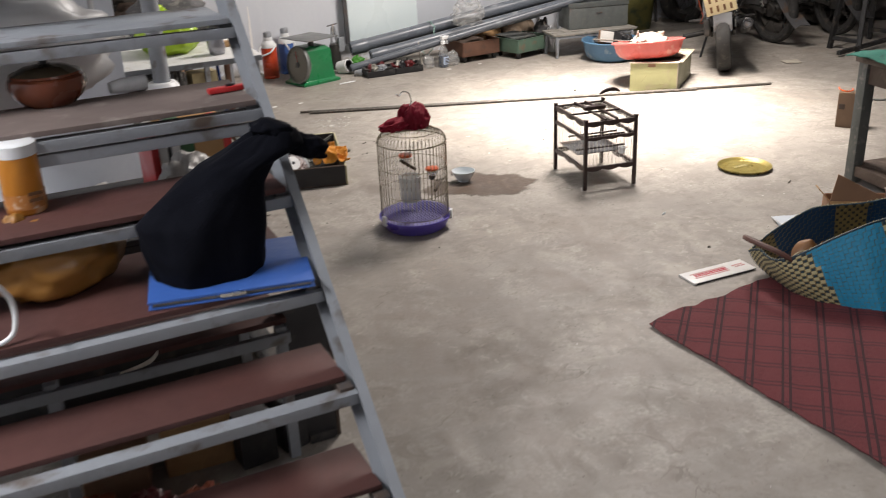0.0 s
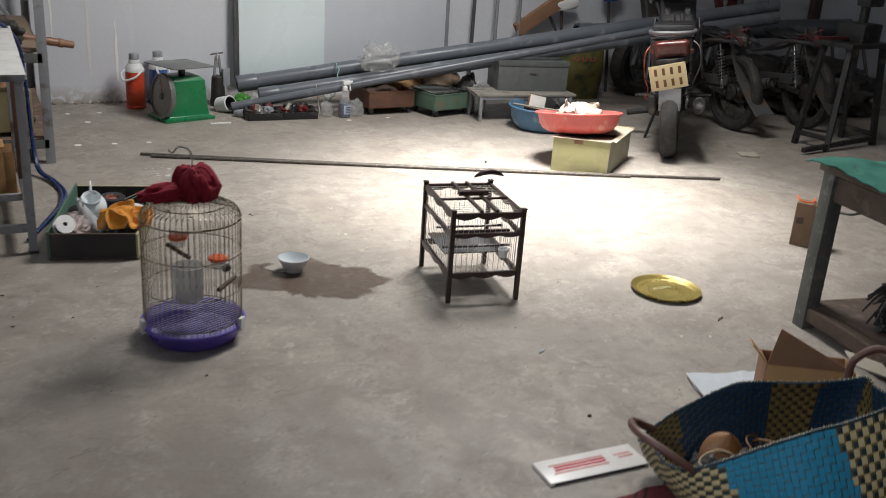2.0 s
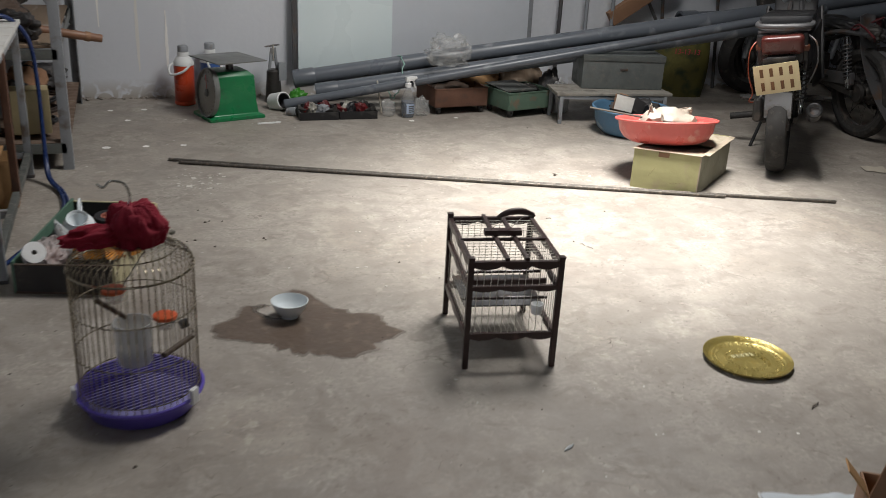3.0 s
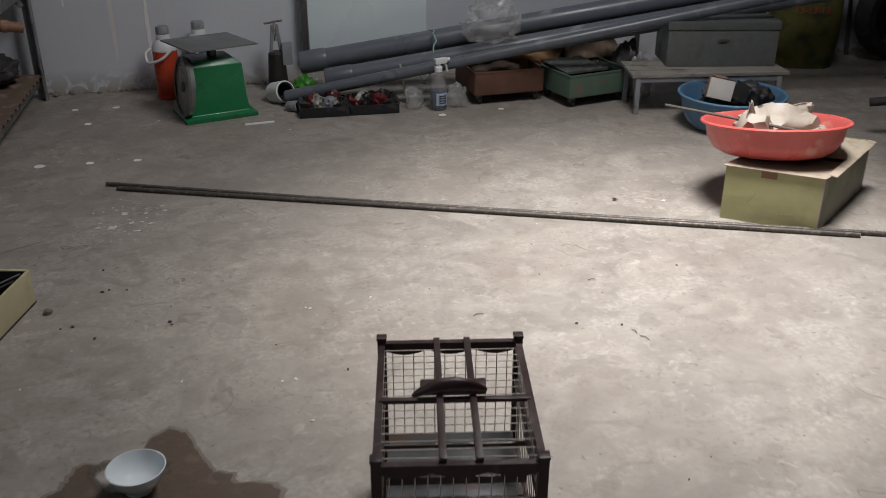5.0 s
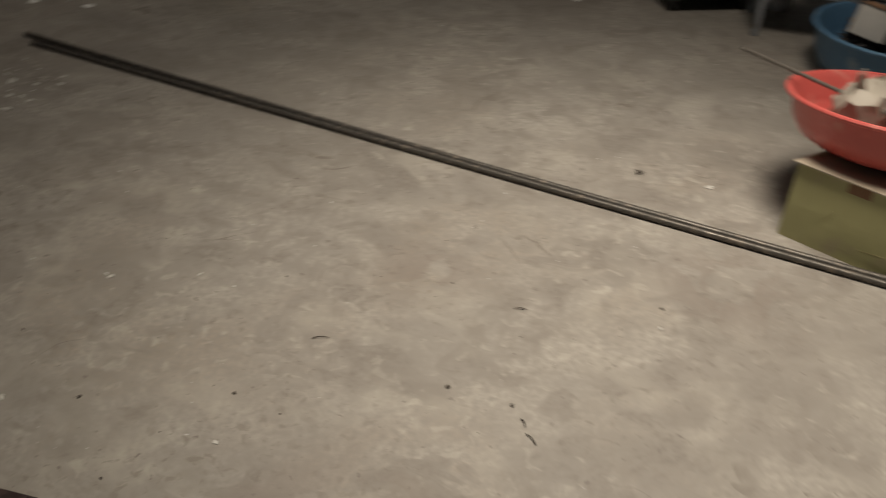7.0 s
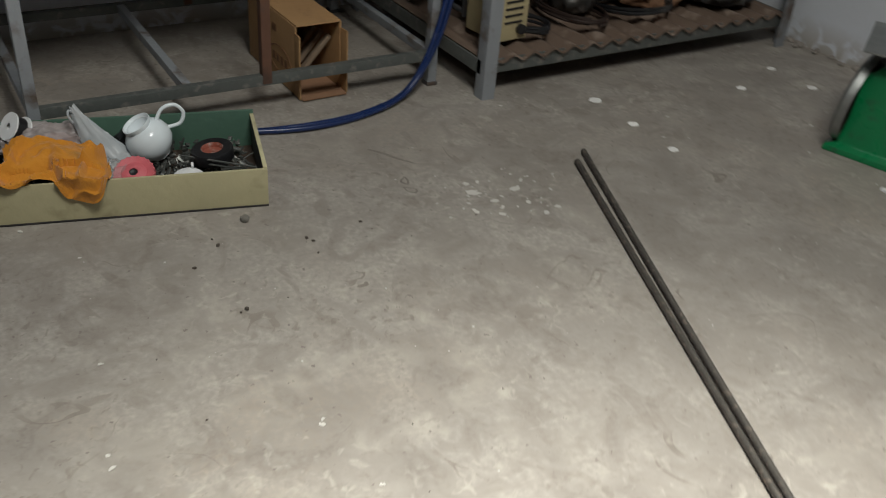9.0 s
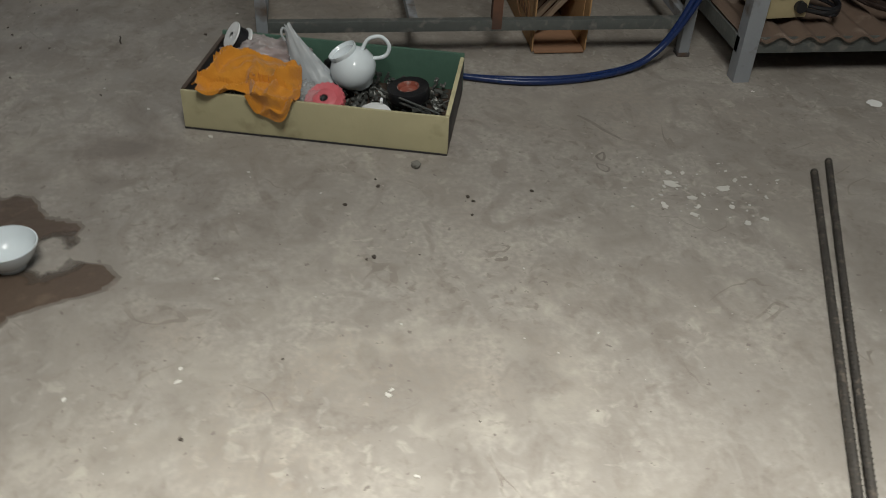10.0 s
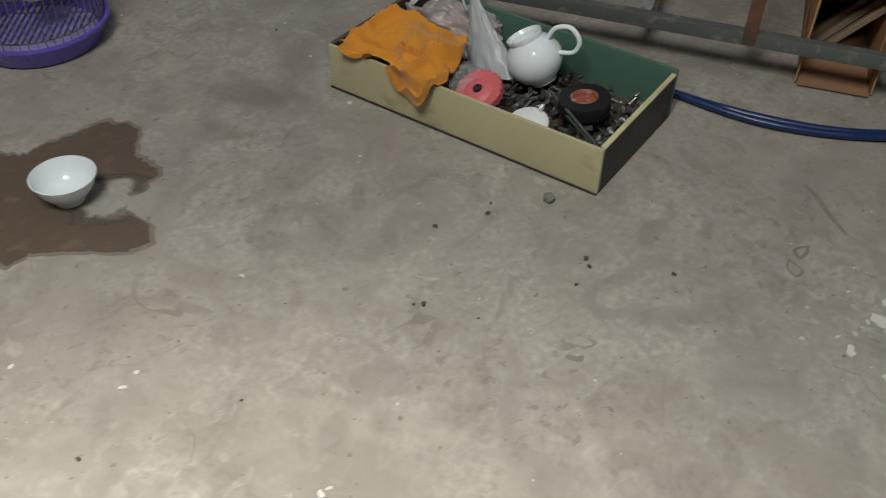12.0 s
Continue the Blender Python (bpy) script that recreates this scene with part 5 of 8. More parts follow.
def square_cage():
    turn = math.degrees(math.atan2(-0.045, 0.26))
    at = pose(2.483, 2.966, 0, 0, 0, turn)
    t = thing("square_bird_cage", at, "square dark wooden bird cage with pale bamboo bars", "bird cage")
    w, d, h = 0.257, 0.362, 0.341
    for x in (0, w):
        for y in (0, d):
            post = part("post", box((0.0165, 0.0165, h), pose(x, y, h / 2), 0.0025), WENGE, t)
            part("post_cap", box((0.019, 0.019, 0.006), pose(x, y, h + 0.001), 0.002), WENGE, post)

    def wavy(a, b, z, tall):
        """A rail whose lower edge curves."""
        a, b = Vector(a), Vector(b)
        bm, n, side = bmesh.new(), 24, (b - a).cross(Vector((0, 0, 1))).normalized() * 0.006
        rows = []
        for k in range(n + 1):
            s = k / n
            low = z - tall * (0.55 + 0.45 * math.sin(s * math.pi * 3) * (-1 if 0.33 < s < 0.67 else 1) * 0.9)
            p = a.lerp(b, s)
            rows.append([bm.verts.new(p + o + Vector((0, 0, q))) for o, q in ((-side, z), (side, z), (side, low), (-side, low))])
        for one, two in zip(rows, rows[1:]):
            for k in range(4):
                bm.faces.new((one[k], one[(k + 1) % 4], two[(k + 1) % 4], two[k]))
        bm.faces.new(rows[0])
        bm.faces.new(rows[-1])
        return bm

    corners = [(0, 0, 0), (w, 0, 0), (w, d, 0), (0, d, 0)]
    for z, tall in ((0.332, 0.026), (0.258, 0.018), (0.112, 0.024)):
        for k in range(4):
            if (k, z) != (2, 0.258):
                part("rail", wavy(corners[k], corners[(k + 1) % 4], z, tall), WENGE, t)
    part("top_batten", box((0.012, d, 0.010), pose(w * 0.40, d / 2, 0.336), 0.002), WENGE, t)
    part("top_batten", box((0.012, d, 0.010), pose(w * 0.62, d / 2, 0.336), 0.002), WENGE, t)
    part("cross_batten", box((w, 0.010, 0.008), pose(w / 2, d * 0.47, 0.331), 0.002), WENGE, t)
    part("top_plate", box((0.112, 0.026, 0.018), pose(w * 0.49, d * 0.5, 0.350), 0.004), WENGE, t, "flat wooden plate across the battens")
    grip = [Vector((0.112 + 0.054 * s, -0.010 + 0.006 * s, 0.466 + 0.016 * (1 - s * s) ** 1.0)) for s in [k / 8 - 1 for k in range(17)]]
    handle = part("handle", tube(grip, lambda s: 0.003 + 0.007 * math.sin(math.pi * s) ** 0.7, seg=10), WENGE, t, "carved wooden grip on a wire bail")
    for x in (0.085, 0.138):
        part("bail_wire", bar((x, d * 0.5, 0.352), (x * 0.9 + 0.012, -0.008, 0.470), 0.0007, seg=5), CHROME, handle, "thin wire")
    upright, flat_x, flat_y = (mesh_of(bar((0, 0, 0), q, 0.0010, seg=5), BAMBOO, "cage_bar") for q in ((0, 0, 0.232), (w, 0, 0), (0, d, 0)))
    for k in range(1, 13):
        for y in (0, d):
            piece("cage_bar", upright, t, pose(w * k / 13, y, 0.098))
    for k in range(1, 17):
        for x in (0, w):
            piece("cage_bar", upright, t, pose(x, d * k / 17, 0.098))
        piece("cage_bar", flat_x, t, pose(0, d * k / 17, 0.326))
    for k in range(1, 17):
        piece("cage_bar", flat_y, t, pose(w * k / 17, 0, 0.106))
    for z, y in ((0.215, d * 0.55), (0.17, d * 0.3)):
        part("perch", bar((0, y, z), (w, y, z), 0.005, seg=8), WENGE, t)
    part("draw_tray", box((w * 0.93, d * 0.62, 0.004), pose(w / 2, d * 0.60, 0.146), 0.001), STEEL_DARK, t, "dark tray inside")
    part("inner_shelf_rail", box((w * 0.9, 0.012, 0.016), pose(w / 2, d * 0.24, 0.232), 0.003), WENGE, t)
    part("water_cup", lathe([(0.001, 0), (0.015, 0), (0.019, 0.03), (0.017, 0.03), (0.001, 0.004)], seg=20), WHITE, t, at=pose(w * 0.82, d * 0.12, 0.15))


square_cage()

bowl = thing("rice_bowl", pose(2.055, 3.405, 0.0045), "small white porcelain bowl standing in a wet patch", "bowl")
part("bowl", lathe([(0.001, 0.004), (0.020, 0.004), (0.024, 0.0), (0.027, 0.0), (0.028, 0.006), (0.040, 0.016), (0.051, 0.033), (0.0575, 0.050), (0.0585, 0.053), (0.056, 0.0535), (0.048, 0.036), (0.036, 0.019), (0.020, 0.011), (0.001, 0.010)], seg=48), PORCELAIN, bowl)
part("foot_ring", lathe([(0.023, -0.002), (0.0275, -0.002), (0.0275, 0.004), (0.023, 0.004)], seg=40), PORCELAIN, bowl)


def wet_patch():
    def edge(a):
        lobes = [(1.5, 0.105, 0.26), (2.3, 0.05, 0.3), (3.05, 0.10, 0.38), (-1.16, 0.085, 0.22), (-0.80, 0.075, 0.26), (-0.32, 0.125, 0.30), (0.08, 0.055, 0.14)]
        r = 0.165 + 0.03 * noise.fractal(Vector((4.5 * math.cos(a), 4.5 * math.sin(a), 1.5)), 0.9, 2.2, 5)
        for at, more, wide in lobes:
            gap = (a - at + math.pi) % math.tau - math.pi
            r += more * math.exp(-(gap / wide) ** 2)
        return r

    ob = part("wet_patch", outline_plate(edge, 0, 0.0006, 220), WET)
    ob.matrix_basis = pose(2.085, 3.33, 0.0008)
    structure(ob, "dark wet patch on the concrete under the bowl", "water")
    rim = part("damp_edge", outline_plate(lambda a: edge(a) * 1.015 + 0.008 + 0.010 * noise.noise(Vector((3 * math.cos(a), 3 * math.sin(a), 4))), 0, 0.0003, 220), DAMP)
    rim.matrix_basis = pose(2.085, 3.33, 0.0006)
    structure(rim, "half-dried damp edge round the wet patch", "water")


wet_patch()

dish = thing("gilt_dish", pose(3.335, 2.81, 0), "round yellow gilt tray with embossed pattern", "tray")
part("dish", lathe([(0.001, 0.003), (0.085, 0.003), (0.112, 0.004), (0.118, 0.008), (0.128, 0.017), (0.132, 0.018), (0.132, 0.015), (0.122, 0.004), (0.116, 0.0), (0.001, 0.0)], seg=72), GOLD, dish)
bumps = bmesh.new()
for ring_r, n in ((0.093, 40), (0.105, 46), (0.052, 26), (0.064, 30)):
    for k in range(n):
        a = k * math.tau / n
        lump((0.009, 0.006, 0.003), k, 0.2, 1, at=pose(ring_r * math.cos(a), ring_r * math.sin(a), 0.0028, 0, 0, math.degrees(a)), bm=bumps, sub=1)
part("embossing", bumps, GOLD, dish)
for k in range(5):
    part("print_bar", box((0.012, 0.020, 0.0012), pose(-0.03 + 0.016 * k, 0.028, 0.0038), 0.0003), stuff_mat("pale_gilt", (0.74, 0.68, 0.36), 0.3, 0.5), dish)


def rebar(a, b, bow=0.0):
    a, b = Vector(a), Vector(b)
    t = thing("rebar_rod", Matrix.Translation(a) @ (b - a).to_track_quat("Y", "Z").to_matrix().to_4x4(), "long ribbed steel reinforcing rod lying on the floor", "rod", "rods on the floor")
    length, r = (b - a).length, 0.0082
    bm = tube([Vector((0, length * j / 40, 0)) for j in range(41)], r * 0.92, seg=12)
    k, y = 0, 0.004
    while y < length:
        for s in (-1, 1):
            pts = [Vector((r * math.cos(q) * s, y + 0.006 * q, r * math.sin(q))) for q in (-1.2, -0.4, 0.4, 1.2)]
            tube(pts, 0.0012, bm, 3)
        y += 0.012
    for v in bm.verts:
        s = min(max(v.co.y / length, 0), 1)
        v.co.x += bow * 4 * s * (1 - s)
    part("ribbed_bar", bm, REBAR, t)


rebar((1.785, 5.202, 0.009), (4.714, 4.045, 0.009), 0.014)
rebar((1.829, 5.145, 0.009), (4.222, 4.208, 0.009))


# ---- box and basins ----
def green_box():
    """A cardboard box pushed out of square: its long sides lean over as seen from above."""
    front, side, h = Vector((0.245, -0.188)), Vector((0.385, 0.322)), 0.187
    w, lean = front.length, front.normalized().dot(side)
    d = math.sqrt(side.length_squared - lean * lean)
    t = thing("card_box", pose(3.858, 4.456, 0, 0, 0, math.degrees(math.atan2(front.y, front.x))), "worn yellow-green cardboard box with loose flaps", "box")

    def skew(bm):
        for v in bm.verts:
            v.co.x += lean * v.co.y / d
        return bm

    grey = stuff_mat("grey_green_card", (0.285, 0.28, 0.205), 0.65, 0, (0.20, 0.185, 0.135), 0.25, 0.25)
    lid = stuff_mat("greyed_card", (0.40, 0.34, 0.26), 0.75, 0, (0.27, 0.225, 0.165), 0.3, 0.25, 40, 7)
    for y in (0.002, d - 0.002):
        part("side", skew(box((w, 0.004, h), pose(w / 2, y, h / 2), 0.001)), BOX_GREEN, t)
    for x in (0.002, w - 0.002):
        part("side", skew(box((0.004, d - 0.008, h - 0.002), pose(x, d / 2, h / 2), 0.001)), BOX_GREEN if x < 0.1 else grey, t)
    part("corner_wear", skew(box((0.006, 0.006, h), pose(w - 0.002, 0.002, h / 2), 0.002)), lid, t, "frayed pale corner")
    part("flap", skew(box((w + 0.012, d * 0.55, 0.003), pose(w / 2 - 0.002, d * 0.275 - 0.010, h - 0.010, -5.5, 0, 0), 0.001)), lid, t, "faded brown open flap")
    part("flap", skew(box((w + 0.008, d * 0.46, 0.003), pose(w / 2, d * 0.77, h - 0.006, 2.0, 1, 0), 0.001)), stuff_mat("pale_inner_card", (0.44, 0.39, 0.30), 0.8, 0, (0.30, 0.25, 0.18), 0.25), t, "pale inner flap")
    part("flap", skew(box((0.028, d * 0.90, 0.003), pose(w + 0.006, d * 0.55, h - 0.003, 0, 12, 0), 0.001)), lid, t, "bent edge flap")
    part("tape", skew(box((0.05, 0.002, 0.022), pose(w * 0.45, -0.001, h - 0.014), 0.0005)), CARD_DARK, t, "brown tape")
    for x, z, turn, long in ((0.30 * w, 0.085, 55, 0.05), (0.66 * w, 0.045, 8, 0.05)):
        part("crease", skew(box((long, 0.0010, 0.0009), pose(x, -0.0005, z, 0, -turn, 0))), stuff_mat("card_crease", (0.27, 0.235, 0.115), 0.8) if turn == 55 else bpy.data.materials["card_crease"], t)
    part("bottom", skew(box((w - 0.01, d - 0.01, 0.003), pose(w / 2, d / 2, 0.003))), CARD_DARK, t)


green_box()


def basin(name, at, r, h, mat, label):
    t = thing("plastic_basin", at, label, "basin", "plastic basins")
    prof = [(0.001, 0.004), (r * 0.54, 0.004), (r * 0.60, 0.0), (r * 0.70, 0.005), (r * 0.825, h * 0.20), (r * 0.91, h * 0.5), (r * 0.95, h * 0.9), (r * 0.985, h * 0.965), (r, h * 0.985), (r, h), (r * 0.97, h * 1.005), (r * 0.93, h * 0.92), (r * 0.89, h * 0.5), (r * 0.805, h * 0.22), (r * 0.68, 0.014), (r * 0.54, 0.010), (0.001, 0.010)]
    bm = lathe(prof, seg=96)
    for v in bm.verts:
        a, k = math.atan2(v.co.y, v.co.x), min(max(v.co.z / h, 0), 1)
        ripple = 1 + 0.006 * math.sin(24 * a) * math.sin(math.pi * k) + 0.012 * k * math.sin(2 * a + 0.6)
        v.co.x, v.co.y = v.co.x * ripple, v.co.y * ripple
    part("bowl", bm, mat, t)
    part("rim", tube([Vector((r * (1 + 0.012 * math.sin(2 * a + 0.6)) * math.cos(a), r * (1 + 0.012 * math.sin(2 * a + 0.6)) * math.sin(a), h * 0.985)) for a in [k * math.tau / 64 for k in range(64)]], 0.006, seg=8, closed=True), mat, t)
    return t


RED_BASIN = Matrix.Translation((4.080, 4.550, 0.182)) @ Matrix.Rotation(radians(9), 4, Vector((-0.965, 0.137, 0)))
basin("red", RED_BASIN, 0.243, 0.112, CORAL, "coral red plastic basin full of rubbish on the box")
basin("blue", pose(4.38, 5.395, 0.0), 0.227, 0.152, BASIN_BLUE, "faded blue plastic basin full of rubbish on the floor")

BAG_TAN = stuff_mat("tan_bag_film", (0.41, 0.365, 0.305), 0.65, 0, (0.34, 0.285, 0.22), 0.2, 0.15, 40, 9, alpha=0.93)


def film_heap(at, size, seed, first, label):
    """A thin bag slumped in folds, one handle standing up as an ear."""
    bag = thing("thin_bag", at, label, "bag", "bags in the basin")

    part("film", lump(size, seed, 0.30, 1.6, 0.6, sub=3), BAG_TAN, bag, sharp=45)
    for k, (x, y, turn) in enumerate(((-0.16, 0.0, -14), (0.26, 0.05, 40))[first:first + 1]):
        def ear(u, v):
            wide = (1 - v ** 1.2) * size[0] * 0.24 + 0.005
            n = noise.noise(Vector((2.2 * u + seed, 2.2 * v, k * 4.0)))
            return Vector(((u - 0.5) * 2 * wide + 0.012 * n, 0.022 * n + 0.005 * math.sin(7 * u + first), size[2] * 0.66 * v + 0.015 * n))

        part("ear", sheet(16, 14, ear, thick=0.0015), BAG_TAN, bag, at=pose(x * size[0], y * size[1], size[2] * 0.55, 8, turn, 35 * k), sharp=80)
    return bag


film_heap(pose(3.985, 4.535, 0.222, 0, 0, 20), (0.13, 0.12, 0.13), 3.1, 0, "crumpled tan film bag with an upright handle in the basin")
film_heap(pose(4.115, 4.60, 0.225, 0, 0, -15), (0.24, 0.17, 0.11), 7.7, 1, "large crumpled tan film bag lying in the basin")
stub = thing("paper_wad", pose(4.20, 4.53, 0.226, 0, 0, 20), "flattened off-white paper in the basin", "paper")
part("paper", lump((0.14, 0.10, 0.05), 84, 0.12, 1.5, 0.8, sub=4), PAPER, stub, sharp=60)
litter = bmesh.new()
rnd = random.Random(8)
for _ in range(90):
    a, q = rnd.uniform(0, math.tau), 0.15 * math.sqrt(rnd.random())
    at = pose(q * math.cos(a), q * math.sin(a), rnd.uniform(0.02, 0.07), rnd.uniform(0, 360), rnd.uniform(0, 360), rnd.uniform(0, 360))
    lump((rnd.uniform(0.012, 0.05), rnd.uniform(0.01, 0.03), rnd.uniform(0.005, 0.014)), rnd.random() * 99, 0.5, 2, at=at, bm=litter, sub=1)
ob = part("rubbish_bits", litter, stuff_mat("mixed_litter", (0.20, 0.15, 0.10), 0.8, 0, (0.45, 0.36, 0.25), 0.2, 0.4, 30, 25))
ob.matrix_basis = RED_BASIN
tagged(ob, "wood chips and paper scraps in the red basin", "rubbish", kind="stuff")
stick = thing("wooden_stick", pose(0, 0, 0), "thin grey wooden stick lying across the red basin", "stick")
part("stick", bar((3.766, 4.763, 0.312), (4.11, 4.382, 0.302), 0.0048, seg=8), stuff_mat("grey_stick", (0.11, 0.095, 0.08), 0.75), stick)
card = thing("white_carton", pose(4.275, 5.33, 0.145, -18, 10, -24) @ Matrix.Scale(0.68, 4), "torn white carton with a brown inside, in the blue basin", "carton")
part("face", box((0.15, 0.004, 0.13), pose(0, -0.05, 0.065), 0.001), stuff_mat("soiled_white_card", (0.56, 0.545, 0.51), 0.7), card, "white front")
part("side", box((0.004, 0.10, 0.13), pose(0.075, 0, 0.065), 0.001), BLACK_BOARD, card, "dark side")
part("side", box((0.004, 0.10, 0.12), pose(-0.075, 0, 0.06), 0.001), CARD_DARK, card)
part("back", box((0.15, 0.004, 0.14), pose(0, 0.05, 0.07), 0.001), CARD_DARK, card, "brown inside")
part("flap", box((0.12, 0.004, 0.11), pose(0.128, -0.015, 0.075, 0, 12, 28), 0.001), BLACK_BOARD, card, "dark bent flap")
part("flap", box((0.075, 0.045, 0.003), pose(-0.01, 0.012, 0.140, 24, 0, 0), 0.001), CARD_DARK, card, "torn brown flap")
part("edge_band", box((0.154, 0.006, 0.006), pose(0, -0.051, 0.128), 0.001), BLACK_BOARD, card, "dark top edge")
for k, (x, y, s) in enumerate([(4.45, 5.37, (0.17, 0.17, 0.11)), (4.36, 5.46, (0.18, 0.15, 0.09)), (4.29, 5.37, (0.13, 0.12, 0.06))]):
    rag = thing("dark_rag", pose(x, y, 0.085, 0, 0, 50 * k), "dark rag heaped in the blue basin", "rag", "rags in the basin")
    part("cloth", lump(s, 90 + k, 0.35, 2.4, 0.4), BLACK_BOARD if k != 1 else GREY_CLOTH, rag, sharp=80)


# ---- along the north wall ----
def thermos(at, mat, label):
    t = thing("thermos_flask", at, label, "thermos", "thermos flasks")
    part("body", lathe([(0.001, 0), (0.055, 0.0), (0.058, 0.006), (0.058, 0.235), (0.050, 0.262), (0.040, 0.272)], seg=36), mat, t)
    part("shoulder", lathe([(0.0595, 0.232), (0.060, 0.246), (0.047, 0.272), (0.033, 0.284)], seg=36), WHITE, t, "white shoulder ring")
    part("neck", lathe([(0.033, 0.28), (0.033, 0.305), (0.029, 0.312)], seg=28), WHITE, t)
    part("cap", lathe([(0.031, 0.308), (0.031, 0.338), (0.026, 0.345), (0.001, 0.346)], seg=28), STEEL, t, "grey screw cap")
    part("base_ring", lathe([(0.0585, 0.0), (0.0605, 0.004), (0.0605, 0.018), (0.0585, 0.021)], seg=36), mat, t)
    part("handle", tube(curve_points([(-0.055, -0.01, 0.245), (-0.085, -0.03, 0.225), (-0.075, -0.055, 0.185), (-0.01, -0.075, 0.205), (0.04, -0.05, 0.245)]), 0.007, seg=8), WHITE, t, "white carrying handle")


thermos(pose(1.945, 6.40, 0, 0, 0, 0), THERMOS_RED, "red-orange thermos flask with a white handle")
thermos(pose(2.105, 6.49, 0, 0, 0, 60), THERMOS_BLUE, "blue thermos flask with a steel cap")


def dial_scale():
    t = thing("dial_scale", pose(2.165, 6.07, 0, 0, 0, 17), "green enamelled dial scale with a flat steel pan", "scale")
    bm = bmesh.new()
    prof = [(0.165, 0.125, 0.0), (0.165, 0.125, 0.018), (0.135, 0.105, 0.030), (0.125, 0.098, 0.10), (0.118, 0.092, 0.24), (0.085, 0.075, 0.268)]
    rings = [[bm.verts.new((sx * x, sy * y, z)) for sx, sy in ((-1, -1), (1, -1), (1, 1), (-1, 1))] for x, y, z in prof]
    for one, two in zip(rings, rings[1:]):
        for k in range(4):
            bm.faces.new((one[k], one[(k + 1) % 4], two[(k + 1) % 4], two[k]))
    bm.faces.new(rings[-1])
    bm.faces.new(rings[0][::-1])
    bmesh.ops.bevel(bm, geom=[e for e in bm.edges], offset=0.006, segments=2, profile=0.7, affect="EDGES")
    part("housing", bm, SCALE_GREEN, t)
    face = pose(-0.118, -0.03, 0.148, 0, -84, 0)
    part("dial_ring", lathe([(0.134, 0.0), (0.139, 0.02), (0.134, 0.03), (0.127, 0.026)], seg=48), PAN, t, at=face)
    dial = part("dial", lathe([(0.13, 0.02), (0.001, 0.021)], seg=48), DIAL, t, "greyed dial behind glass", at=face)
    part("hub", lathe([(0.022, 0.022), (0.020, 0.028), (0.001, 0.03)], seg=24), STEEL_DARK, dial)
    part("needle", box((0.105, 0.005, 0.002), pose(0.045, 0.01, 0.025, 0, 0, 20)), RED, dial)
    for k in range(24):
        part("tick", box((0.012, 0.0025, 0.001), pose(0.113, 0, 0.0225), 0), INK, dial, at=pose(0, 0, 0, 0, 0, 15 * k))
    part("pan_post", rod(0.022, 0.05, pose(0.01, 0, 0.262), seg=16), STEEL_DARK, t)
    part("pan", box((0.335, 0.27, 0.006), pose(0.005, 0, 0.328, 2, 2, 14), 0.002), PAN, t, "flat worn steel pan")
    part("pan_frame", box((0.20, 0.15, 0.012), pose(0.005, 0, 0.317, 2, 2, 14), 0.003), STEEL_DARK, t)


dial_scale()


def vise():
    t = thing("pipe_vise", pose(2.47, 6.40, 0, 0, 0, 15), "old steel pipe clamp standing on end", "tool")
    part("body", lathe([(0.001, 0), (0.05, 0.0), (0.052, 0.02), (0.044, 0.12), (0.040, 0.19), (0.03, 0.20), (0.001, 0.2)], seg=20), GREASE, t)
    for x in (-0.03, 0.03):
        part("arm", beam((x, 0, 0.16), (x * 0.3, 0.0, 0.33), 0.012, 0.016), STEEL, t)
    part("screw", rod(0.006, 0.10, pose(0, 0, 0.25), seg=10), CHROME, t)
    part("tommy_bar", bar((-0.05, 0, 0.338), (0.04, 0, 0.346), 0.005, seg=8), STEEL_DARK, t)
    part("side_plate", box((0.05, 0.02, 0.11), pose(0.045, -0.03, 0.19), 0.004), STEEL, t)


vise()
cup = thing("pvc_collar", pose(2.475, 6.185, 0.052, 0, 74, -58), "white and grey pipe collar lying on its side", "pipe fitting")
part("shell", lathe([(0.052, -0.06), (0.052, 0.035), (0.046, 0.037), (0.046, -0.06), (0.052, -0.06)], seg=32), WHITE, cup)
part("liner", lathe([(0.0465, 0.036), (0.040, 0.034), (0.040, -0.05), (0.001, -0.05)], seg=32), STEEL_DARK, cup)
cup = thing("pvc_collar", pose(2.52, 6.03, 0.024, 0, 80, -40), "small grey pipe socket lying on its side", "pipe fitting")
part("shell", lathe([(0.024, -0.03), (0.026, 0.03), (0.02, 0.03), (0.019, -0.03), (0.024, -0.03)], seg=24), STEEL, cup)
green = thing("green_bag", pose(2.585, 6.23, 0, 0, 0, 0), "bright green crumpled plastic bag", "bag")
part("film", lump((0.11, 0.10, 0.11), 15, 0.35, 2.6, 0.4), stuff_mat("bright_green_film", (0.045, 0.22, 0.02), 0.4), green, sharp=80)

